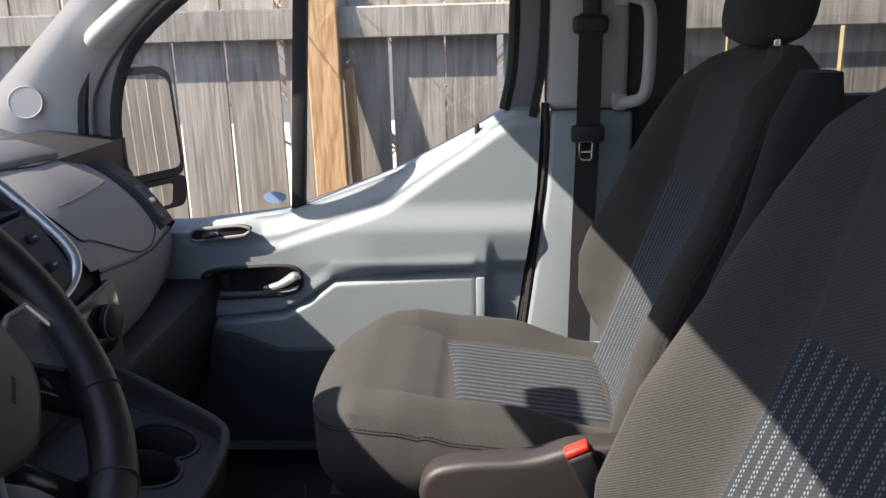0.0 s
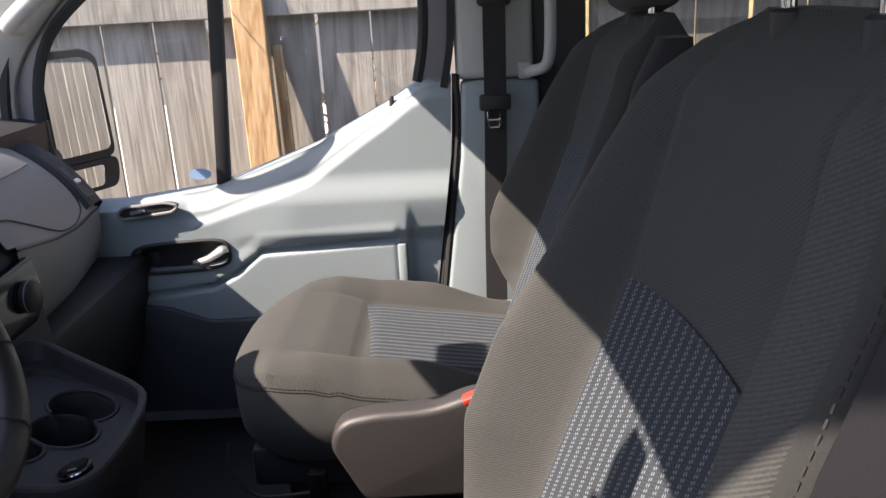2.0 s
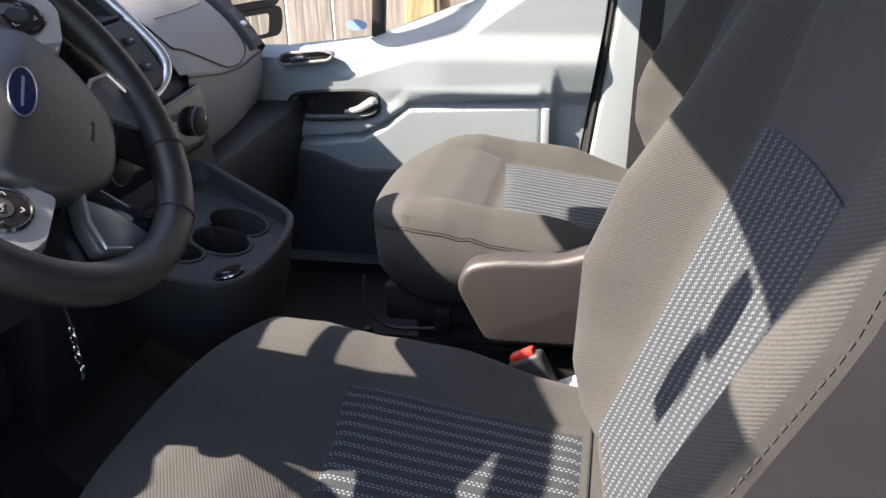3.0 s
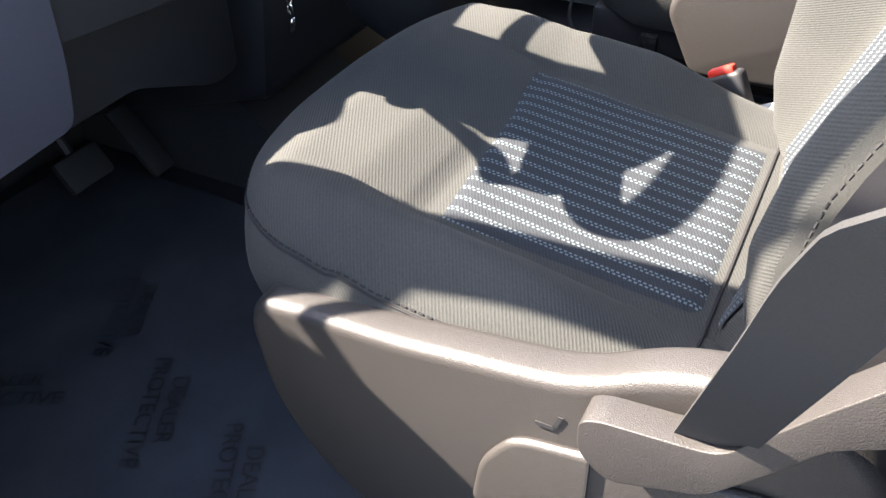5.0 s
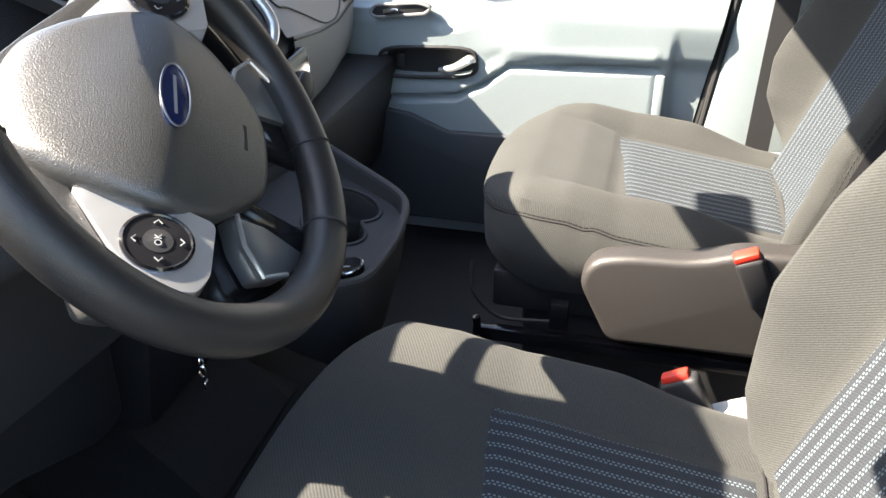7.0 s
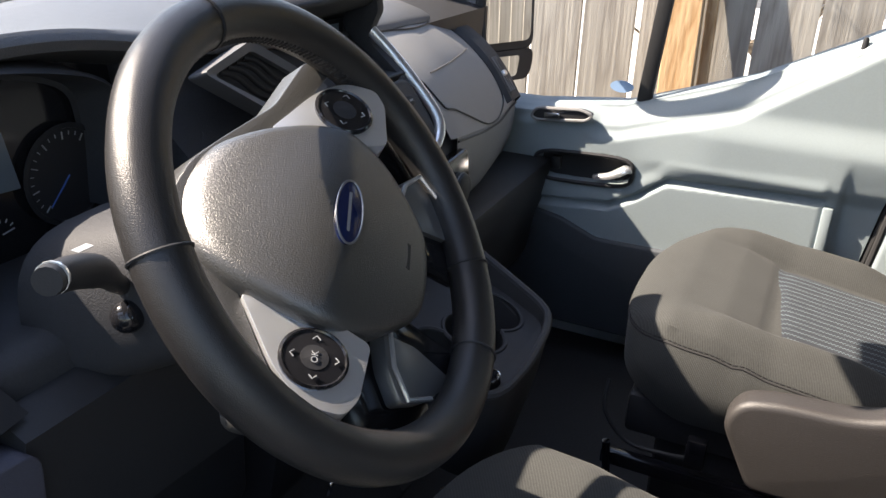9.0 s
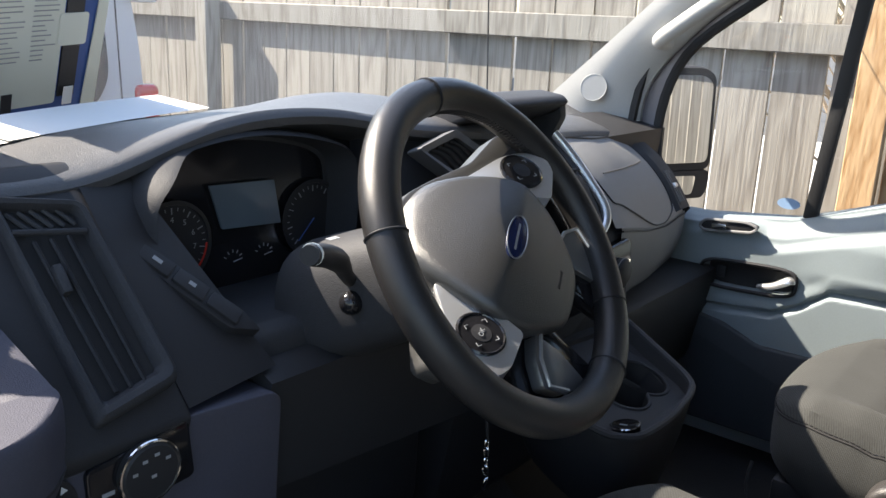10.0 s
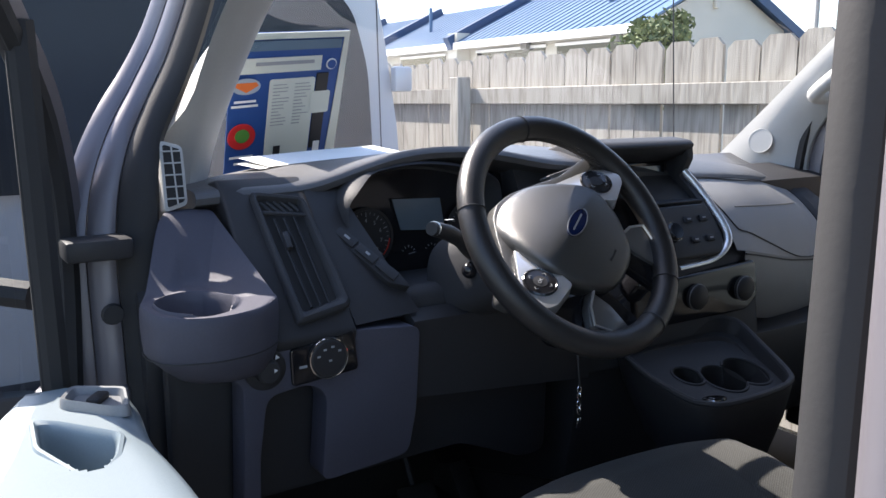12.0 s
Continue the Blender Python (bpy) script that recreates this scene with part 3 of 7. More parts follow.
part("edge_seal", tube(smooth_path([(0.262, 1.085, 1.56), (0.262, 1.085, 1.45), (0.245, 1.085, 1.30), (0.210, 1.085, 1.02), (0.18, 1.085, 0.80)], 4), 0.007, 8), RUBBER, door, "black rubber edge seal")


# ---- seats ----
CUSHION_W, CUSHION_F, CUSHION_S = 0.268, -0.238, -0.05


def cushion_w(x, inner):
    """Half width of the cushion's plan: straight sides, a rounded front, squarer on the inner side."""
    if x >= CUSHION_S:
        return CUSHION_W
    u = (CUSHION_S - x) / (CUSHION_S - CUSHION_F)
    return CUSHION_W * max(0.0, 1 - u ** (4.5 if inner else 2.6)) ** (0.333 if inner else 0.4545)


def cushion_f(y, inner):
    """Front edge of that plan at a place across it."""
    r = max(0.0, 1 - (abs(y) / CUSHION_W) ** (3.0 if inner else 2.2))
    return CUSHION_S - (CUSHION_S - CUSHION_F) * r ** (1 / 4.5 if inner else 1 / 2.6)


def cushion_z(x, y, inner=1):
    """Height of the cushion's top over the seat's own axes."""
    z = interp(x, (-0.24, -0.15, -0.08, 0.0, 0.265, 0.36), (1.150, 1.158, 1.148, 1.119, 1.083, 1.070))
    ay = abs(y)
    z += 0.040 * sm(ay, 0.150, 0.222) * sm(x, -0.20, 0.05) * (1 - 0.72 * sm(x, 0.10, 0.25)) * (1 - 0.65 * sm(ay, 0.215, 0.268))
    side, front = max(0.0, CUSHION_W - ay), max(0.0, x - cushion_f(y, y * inner > 0))
    drop = 0.024 * (1 - math.sqrt(max(0.0, 1 - (1 - side / 0.060) ** 2))) if side < 0.060 else 0.0
    if front < 0.075:
        drop = max(drop, 0.030 * (1 - math.sqrt(max(0.0, 1 - (1 - front / 0.075) ** 2))))
    z -= drop
    # shallow tucks along the insert and in front of it
    z -= 0.005 * math.exp(-((ay - 0.166) / 0.008) ** 2) * sm(x, -0.15, -0.05)
    z -= 0.005 * math.exp(-((x + 0.012) / 0.008) ** 2) * (1 - sm(ay, 0.15, 0.17))
    z += 0.0012 * noise.noise(Vector((x * 14, y * 14, 3.0)))
    return z


def half(z):
    return interp(z, (1.05, 1.2, 1.45, 1.58, 1.64, 1.68, 1.70, 1.71), (0.215, 0.242, 0.250, 0.238, 0.218, 0.185, 0.150, 0.11))


def line_x(z):
    return interp(z, (1.05, 1.10, 1.30, 1.467, 1.60, 1.71, 1.76), (0.268, 0.285, 0.360, 0.423, 0.455, 0.474, 0.480))


def back_x(z, y, inner, near=1.0, far=1.0):
    """Front face of the backrest; the inner bolster is fuller."""
    side = y * inner > 0
    big = interp(z, (1.06, 1.15, 1.28, 1.38, 1.50, 1.60, 1.70), (0.005, 0.060, 0.102, 0.100, 0.070, 0.040, 0.006))
    small = interp(z, (1.06, 1.12, 1.18, 1.23, 1.30, 1.34, 1.38, 1.50, 1.60, 1.70), (-0.020, -0.016, 0.017, 0.040, 0.054, 0.055, 0.052, 0.042, 0.026, 0.006))
    ay = abs(y)
    big, small = big * near, small * far
    x = line_x(z) + 0.012 * math.cos(min(ay, 0.17) / 0.17 * math.pi / 2) - (big if side else small) * sm(ay, 0.165, 0.222)
    x += 0.035 * sm(ay, 0.222, 0.262)
    x += 0.004 * math.exp(-((ay - 0.170) / 0.007) ** 2)
    return x


def dashes(pts, gap=0.5, r=0.0011, bm=None):
    """A row of stitches along points."""
    for a, c in zip(pts[:-1], pts[1:]):
        a, c = Vector(a), Vector(c)
        bm = tube([a, a.lerp(c, gap)], r, 5, bm=bm)
    return bm


def seat(name, label, dx, yc, dz, ws, inner, bx, bz, near=1.0, far=1.0, top=0.03, rest=(0.0, 1.0, 0.0)):
    s = thing(name, label, "seat", "front seats", at=(0.1 + dx, yc, 0.72))
    shift = Matrix.Translation((dx, yc, dz)) @ Matrix.Diagonal((1, ws, 1, 1))
    # cushion
    rings, uvs, seam_l, seam_r = [], [], [], []
    for x in [CUSHION_F + 0.188 * (1 - math.cos(a)) for a in np.linspace(0.07, math.pi / 2, 34)] + list(np.linspace(-0.035, 0.36, 40)):
        wn, wp = cushion_w(x, inner < 0), cushion_w(x, inner > 0)
        zb = 0.985 + 0.045 * (1 - sm(x, -0.24, -0.10))
        walls, edges = [], []
        for w, sgn in ((wn, -1), (wp, 1)):
            edge_z = max(cushion_z(x, sgn * w, inner), zb + 0.05)
            edges.append(edge_z)
            wall = []
            for k in range(12):
                t = k / 12
                fold = 0.0055 * math.sin(10.0 * math.pi * t + 10 * x) * math.exp(-((x - 0.15) / 0.075) ** 2) * math.sin(math.pi * t)
                wall.append((x, sgn * (w * (0.95 + 0.05 * min(1, 2 * t)) + 0.018 * math.sin(math.pi * t) ** 0.8 * sm(x, -0.24, -0.16) + fold), lerp(zb, edge_z, t)))
            walls.append(wall)
        ring, uv = list(walls[0]), []
        for y in np.linspace(-wn, wp, 75):
            ring.append((x, y, max(cushion_z(x, y, inner), zb + 0.05)))
        ring += walls[1][::-1]
        seam_l.append((x, -wn - 0.001, edges[0] - 0.001))
        seam_r.append((x, wp + 0.001, edges[1] - 0.001))
        for i, p in enumerate(ring):
            down = 1.15 - p[2] if i < 12 or i >= 87 else 0.0
            uv.append((x, p[1] + math.copysign(down, p[1])))
        rings.append([Vector(p) for p in ring])
        uvs.append(uv)
    cushion = part("seat_cushion", loft(rings, uv=uvs), CLOTH, s, "dark grey woven cloth cushion", m=shift)
    for path in (seam_l[6:62], seam_r[6:62]):
        fine, run, last = [Vector(path[0])], 0.0, Vector(path[0])
        for p in smooth_path(path, 6)[1:]:
            run += (p - last).length
            last = p
            if run >= 0.0075:
                fine.append(p)
                run = 0.0
        part("stitching", dashes(fine, 0.62), SEAM, cushion, "dark stitched seam", m=shift)
    part("seam_tuck", tube([(x, y + math.copysign(0.002, y), z - 0.004) for x, y, z in seam_l[::-1] + seam_r], 0.0016, 6), SEAM, cushion, m=shift)
    # short tucks behind the insert
    part("seam_tuck", tube([(0.272, y, cushion_z(0.272, y) + 0.0005) for y in np.linspace(-0.20, 0.20, 25)], 0.0018, 5), SEAM, cushion, m=shift)
    # lined insert on the cushion
    rows, uv = [], []
    ts = np.linspace(0, 1, 30)
    for k, q in enumerate(np.linspace(0, 1, 24)):
        hw = 0.160 - 0.010 * q
        row = []
        for t in ts:
            x, y = lerp(-0.008 + 0.030 * (0.5 - t), 0.266, q), lerp(-hw, hw, t)
            rim = min(q, 1 - q) * 0.27, min(t, 1 - t) * 0.32
            row.append(Vector((x, y, cushion_z(x, y) + 0.0040 * sm(min(rim), 0.0, 0.010) - 0.001)))
        rows.append(row)
        uv.append([(p.x, p.y) for p in row])
    part("cushion_insert", loft(rows, False, False, uv=uv), LINED, s, "dark cloth insert with pale blue dashed stripes", m=shift)
    # backrest
    shift = Matrix.Translation((bx, yc, bz)) @ Matrix.Diagonal((1, ws, 1, 1))
    rings, uvs = [], []
    for z in list(np.linspace(1.05, 1.60, 60)) + [1.62, 1.64, 1.655, 1.67, 1.683, 1.694, 1.702, 1.708, 1.711]:
        w = half(z)
        t = 0.110
        lift = 0.045 * sm(z, 1.64, 1.711)
        front = [(back_x(z, y * 0.245 / max(w, 0.2), inner, near, far) + lift, y, z) for y in np.linspace(-w, w, 75)]
        xb = line_x(z) + t - lift * 0.6
        ring = front + [(xb - 0.035, w + 0.006, z), (xb - 0.015, w + 0.002, z), (xb, w * 0.9, z), (xb, -w * 0.9, z), (xb - 0.015, -w - 0.002, z), (xb - 0.035, -w - 0.006, z)]
        uv, arc = [], 0
        for i, p in enumerate(ring):
            if i:
                arc += math.hypot(p[0] - ring[i - 1][0], p[1] - ring[i - 1][1])
            uv.append((z * 1.07, arc))
        rings.append([Vector(p) for p in ring])
        uvs.append(uv)
    for ring in rings:
        for p in ring:
            p.z += top * sm(p.z, 1.47, 1.68)
    back = part("backrest", loft(rings, uv=uvs), CLOTH, s, "dark grey cloth backrest with raised bolsters", m=shift)
    for sgn in (1, -1):
        pts = [(back_x(z, sgn * 0.243, inner, near, far) + 0.011, sgn * (half(z) + 0.006), z) for z in np.arange(1.10, 1.62, 0.008)]
        part("stitching", dashes(pts, 0.62), SEAM, back, m=shift)
        # dark side panel behind the seam
        rows = [[Vector((back_x(z, sgn * 0.243, inner, near, far) + 0.018, sgn * (half(z) + 0.0075), z)), Vector((line_x(z) + 0.085, sgn * (half(z) + 0.0075), z))] for z in np.arange(1.08, 1.60, 0.03)]
        part("side_panel", loft(rows, False, False), CLOTH_SIDE, back, "darker cloth side panel", m=shift)
    rows, uv = [], []
    ys = np.linspace(-0.165, 0.168, 32)
    for q in np.linspace(0, 1, 26):
        row = []
        for y in ys:
            z = lerp(1.09, 1.462 + 0.07 * (0.17 - y) - 0.25 * max(0.0, abs(y) - 0.13) ** 1.2, q)
            row.append(Vector((back_x(z, y, inner, near, far) - 0.0025, y, z)))
        rows.append(row)
        uv.append([(p.z * 1.07, p.y) for p in row])
    part("backrest_insert", loft(rows, False, False, uv=uv), LINED, s, "dark cloth insert with pale blue dashed stripes", m=shift)
    # headrest: rounded cushion, thinner towards its top
    rings, uvs = [], []
    for k, v in enumerate(np.linspace(-1, 1, 19)):
        z = 1.830 + 0.108 * v
        round_v = (1 - abs(v) ** 5) ** 0.4 if abs(v) < 1 else 0.0
        hy, hx = 0.122 * (0.80 + 0.20 * round_v) * (1 if abs(v) < 0.999 else 0.9), 0.056 * max(round_v, 0.35) - 0.006 * v
        cx = 0.505 + 0.016 * v
        ring = [(cx + hx * math.copysign(abs(math.cos(a)) ** 0.55, math.cos(a)), hy * math.copysign(abs(math.sin(a)) ** 0.45, math.sin(a)), z) for a in np.linspace(0, 2 * math.pi, 36, endpoint=False)]
        rings.append([Vector(p) for p in ring])
        uvs.append([(z, 0.02 * i) for i in range(36)])
    part("headrest", loft(rings, uv=uvs), CLOTH, s, "dark grey cloth headrest", m=shift @ Matrix.Translation((rest[0], 0, rest[2])) @ Matrix.Diagonal((1, rest[1], 1, 1)))
    for y in (-0.08, 0.08):
        part("headrest_post", tube([(0.527, y, 1.66), (0.523, y, 1.78)], 0.0065, 10), CHROME, s, "chrome headrest post", m=shift)
        part("post_guide", lathe([(0.0, -0.02), (0.017, -0.02), (0.017, 0.004), (0.014, 0.007), (0.0, 0.008)], 14), BLACK, s, "black post guide", m=shift @ Matrix.Translation((0.528, y, 1.704 + top)))
    # pedestal and slide rails
    part("pedestal", span((-0.15, -0.19, 0.72), (0.34, 0.19, 0.93), 0.02), BLACK, s, "black metal seat pedestal", m=Matrix.Translation((dx, yc, 0)))
    part("seat_pan", span((-0.20, -0.21, 0.93), (0.36, 0.21, 1.00 + dz), 0.01), BLACK, s, "black seat pan", m=Matrix.Translation((dx, yc, 0)))
    return s, shift


driver_seat, driver_m = seat("driver_seat", "dark grey cloth driver's seat with striped inserts", 0.0, -0.130, 0.0, 1.0, 1, 0.0, 0.0, 1.0, 1.0, -0.003, (0.030, 0.92, 0.002))
passenger_seat, passenger_m = seat("passenger_seat", "dark grey cloth passenger seat with striped inserts and folded armrest", 0.080, 0.725, 0.004, 0.90, -1, 0.055, -0.02, 0.42, 1.80, -0.010, (0.034, 0.80, -0.020))

# driver's side shield with recliner lever
poly = rounded([(-0.112, 0.96), (-0.122, 1.050), (-0.110, 1.086), (-0.070, 1.092), (0.04, 1.098), (0.20, 1.122), (0.27, 1.165), (0.36, 1.185), (0.43, 1.12), (0.40, 0.84), (0.02, 0.800), (-0.075, 0.885)], [0.03, 0.03, 0.03, 0.02, 0.02, 0.03, 0.03, 0.03, 0.03, 0.03, 0.05, 0.03])
sh = part("side_shield", prism(poly, 0.045, 0.012, 4), GREY_SEAT, driver_seat, "grey plastic seat side shield", m=XZ(-0.440))
part("shield_step", prism(rounded([(0.118, 0.93), (0.128, 1.000), (0.158, 1.046), (0.221, 1.058), (0.366, 1.088), (0.42, 1.05), (0.40, 0.90)], 0.02), 0.012, 0.006, 3), GREY_SEAT, sh, m=XZ(-0.449))
part("shield_gap", span((0.2250, -0.4535, 0.90), (0.2270, -0.4475, 1.068), 0.0), BLACK, sh, m=Matrix.Identity(4))
lev = rounded([(0.222, 1.100), (0.221, 1.133), (0.235, 1.140), (0.293, 1.146), (0.318, 1.150), (0.364, 1.215), (0.40, 1.262), (0.45, 1.29), (0.45, 1.235), (0.375, 1.188), (0.350, 1.150), (0.315, 1.104), (0.246, 1.078)], 0.012)
part("recliner_lever", prism(lev, 0.028, 0.009, 4), GREY_SEAT, driver_seat, "pale grey plastic recliner lever", m=XZ(-0.476))
bm = prism(rounded([(0.176, 1.068), (0.192, 1.068), (0.192, 1.072), (0.176, 1.072)], 0.001), 0.001)
bm = prism([(0.190, 1.072), (0.194, 1.072), (0.199, 1.086), (0.195, 1.086)], 0.001, bm=bm)
part("seat_symbol", bm, BLACK, sh, "embossed seat symbol", m=XZ(-0.4415))
part("inner_shield", prism(rounded([(-0.05, 0.95), (0.0, 1.01), (0.18, 1.02), (0.215, 1.055), (0.27, 1.082), (0.36, 1.095), (0.36, 0.95)], 0.02), 0.03, 0.008, 3), TRIM, driver_seat, "pale grey inner seat shield", m=XZ(0.140))
# passenger's inner shield
poly = rounded([(0.085, 0.955), (0.032, 1.060), (0.052, 1.100), (0.100, 1.112), (0.20, 1.117), (0.26, 1.138), (0.43, 1.15), (0.45, 0.965)], [0.02, 0.03, 0.03, 0.03, 0.03, 0.02, 0.02, 0.02])
part("side_shield", prism(poly, 0.05, 0.012, 4), GREY_SEAT, passenger_seat, "pale grey plastic seat side shield", m=XZ(0.415))
part("outer_shield", span((0.24, 0.90, 1.00), (0.44, 0.95, 1.095), 0.02, 3), GREY, passenger_seat, "pale grey outer seat shield")
# passenger's folded armrest along the backrest
rings = []
for z in np.linspace(1.33, 1.66, 12):
    x0 = line_x(z) + 0.055 + 0.012
    d = 0.075 * (1 - 0.5 * sm(z, 1.60, 1.66)) * (0.6 + 0.4 * sm(z, 1.33, 1.37))
    rings.append([Vector((x0 + 0.02 + d * 0.9 * math.copysign(abs(math.cos(a)) ** 0.5, math.cos(a)) * 0.6, 0.402 + 0.030 * math.copysign(abs(math.sin(a)) ** 0.5, math.sin(a)), z)) for a in np.linspace(0, 2 * math.pi, 20, endpoint=False)])
part("armrest", loft(rings), CLOTH_SIDE, passenger_seat, "dark folded-up armrest")
# cable and connector under the passenger seat
part("seat_cable", tube(smooth_path([(-0.150, 0.50, 1.03), (-0.145, 0.475, 0.985), (-0.10, 0.46, 0.95), (-0.04, 0.45, 0.955), (0.00, 0.45, 0.96)], 5), 0.0035, 8), BLACK, passenger_seat, "thin black cable")
part("connector", box(0.03, 0.02, 0.05, 0.004, 2, Matrix.Translation((0.005, 0.447, 0.975))), GLOSS, passenger_seat, "glossy black connector")
part("slide_rail", span((-0.14, 0.455, 0.90), (0.40, 0.475, 0.925), 0.003), GLOSS, passenger_seat, "black steel slide rail")
part("handle_rod", tube([(-0.13, 0.44, 0.955), (-0.12, 0.44, 0.85), (-0.05, 0.43, 0.80)], 0.007, 8), GLOSS, passenger_seat)

# buckle
buckle = thing("belt_buckle", "black seat belt buckle with red release button", "buckle", at=(0.19, 0.13, 1.03))
tilt = Matrix.Translation((0.180, 0.152, 1.100)) @ Matrix.Rotation(radians(-28), 4, "Y") @ Matrix.Rotation(radians(-12), 4, "X")
part("buckle_body", box(0.050, 0.028, 0.060, 0.007, 3, tilt @ Matrix.Translation((0, 0, -0.026))), BLACK, buckle, "black plastic buckle body")
part("release_button", box(0.034, 0.020, 0.012, 0.004, 2, tilt @ Matrix.Translation((-0.001, 0, 0.006))), RED, buckle, "red release button")
part("stalk", tube([tilt @ Vector((0, 0, -0.05)), (0.215, 0.13, 0.98), (0.22, 0.125, 0.94)], 0.009, 8), BLACK, buckle)

buckle2 = thing("belt_buckle", "black passenger belt buckle with red release button", "buckle", at=(0.27, 0.40, 1.05))
tilt = Matrix.Translation((0.268, 0.402, 1.140)) @ Matrix.Rotation(radians(-24), 4, "Y") @ Matrix.Rotation(radians(10), 4, "X")
part("buckle_body", box(0.040, 0.026, 0.090, 0.007, 3, tilt @ Matrix.Translation((0, 0, -0.042))), BLACK, buckle2, "black plastic buckle body")
part("release_button", box(0.036, 0.020, 0.014, 0.004, 2, tilt @ Matrix.Translation((-0.001, 0, 0.006))), RED, buckle2, "red release button")

# ---- seat belts ----
def strap(pts, w, t=0.0016, across=(1, 0, 0)):
    """A flat belt along points; across gives its width direction at each end."""
    pts = [Vector(p) for p in pts]
    rings = []
    n = len(pts)
    for i, p in enumerate(pts):
        a, c = pts[max(i - 1, 0)], pts[min(i + 1, n - 1)]
        d = (c - a).normalized()
        s = Vector(across)
        s = (s - d * s.dot(d)).normalized()
        k = d.cross(s)
        rings.append([p + s * w / 2 + k * t, p - s * w / 2 + k * t, p - s * w / 2 - k * t, p + s * w / 2 - k * t])
    return loft(rings)


belt = thing("seat_belt", "black passenger seat belt hanging on the pale pillar", "seat belt", "seat belts", at=(0.345, 1.06, 1.0))
part("webbing", strap(smooth_path([(0.349, 1.052, 1.735), (0.346, 1.040, 1.68), (0.344, 1.036, 1.56), (0.342, 1.034, 1.45), (0.335, 1.030, 1.25), (0.33, 1.03, 1.0)], 3), 0.047), WEB, belt, "black woven belt webbing")
part("belt_anchor", box(0.070, 0.030, 0.036, 0.010, 3, Matrix.Translation((0.347, 1.055, 1.715))), BLACK, belt, "black belt guide")
part("anchor_cap", box(0.036, 0.024, 0.06, 0.008, 3, Matrix.Translation((0.350, 1.062, 1.752))), BLACK, belt)
part("height_slot", span((0.343, 1.080, 1.77), (0.351, 1.084, 1.87), 0.001), DASH_GREY, belt)
part("belt_stop", box(0.066, 0.022, 0.034, 0.006, 2, Matrix.Translation((0.342, 1.030, 1.503))), BLACK, belt, "black tongue holder")
bm = tube([(x, 1.022, z) for x, z in rounded([(0.328, 1.452), (0.351, 1.452), (0.353, 1.488), (0.326, 1.488)], 0.004)], 0.0028, 6, True)
bm = tube([(0.329, 1.022, 1.468), (0.350, 1.022, 1.468)], 0.0025, 6, bm=bm)
part("tongue", bm, CHROME, belt, "bright steel belt tongue")
belt2 = thing("seat_belt", "black driver's seat belt running down beside the seat", "seat belt", "seat belts", at=(0.40, -0.47, 1.0))
part("webbing", strap(smooth_path([(0.60, -0.570, 1.56), (0.48, -0.597, 1.485), (0.375, -0.615, 1.445), (0.352, -0.588, 1.40), (0.336, -0.535, 1.30), (0.312, -0.470, 1.16), (0.300, -0.448, 1.10)], 5), 0.048, across=(0.85, 0.2, -0.45)), WEB, belt2, "black woven belt webbing")
part("belt_anchor", box(0.05, 0.016, 0.05, 0.006, 2, Matrix.Translation((0.300, -0.440, 1.085))), BLACK, belt2, "black belt anchor")

# ---- grab handle on the pillar ----
grab = thing("grab_handle", "pale grey plastic grab handle on the pillar", "grab handle", at=(0.43, 1.06, 1.66))
part("grip", tube(smooth_path([(0.405, 1.080, 1.560), (0.430, 1.058, 1.562), (0.456, 1.045, 1.580), (0.462, 1.043, 1.66), (0.458, 1.045, 1.745), (0.432, 1.058, 1.765), (0.407, 1.080, 1.768)], 5), 0.0125, 10), TRIM, grab, "pale grey curved grip")
for z in (1.562, 1.767):
    part("foot", box(0.030, 0.030, 0.038, 0.008, 3, Matrix.Translation((0.410, 1.078, z))), TRIM, grab)

# ---- steering wheel ----
WC = Vector((-0.250, -0.155, 1.512))
TH = radians(34)
WN, WU = Vector((math.cos(TH), 0, math.sin(TH))), Vector((-math.sin(TH), 0, math.cos(TH)))
TURNED = radians(40)
WR = (Vector((0, 1, 0)) * math.cos(TURNED) + WU * math.sin(TURNED))
WT = WN.cross(WR)
WHEEL = axes(WC, WR, WT, WN)  # local x: towards one spoke, y: top of the wheel, z: to the driver
wheel = thing("steering_wheel", "black leather steering wheel with silver spokes, turned askew", "steering wheel", at=WC)
R = 0.179
RIM = Matrix.Translation(Vector((-0.2445, -0.157, 1.511))) @ Matrix.Rotation(radians(4.5), 4, "Z") @ Matrix.Translation(-WC) @ WHEEL  # the rim stands proud of the hub


def rim_pt(a, r=R):
    return Vector((r * math.cos(a), r * math.sin(a), 0))


rim = part("rim", tube([rim_pt(a) for a in np.linspace(0, 2 * math.pi, 96, endpoint=False)], 0.0195, 16, True), LEATHER, wheel, "black leather wheel rim", m=RIM)
for deg in (124, 56, -75, -105):
    a = radians(deg)
    c = rim_pt(a)
    pts = [c + 0.0198 * (math.cos(b) * c.normalized() + math.sin(b) * Vector((0, 0, 1))) for b in np.linspace(0, 2 * math.pi, 20, endpoint=False)]
    part("rim_seam", tube(pts, 0.0012, 5, True), BLACK, rim, m=RIM)
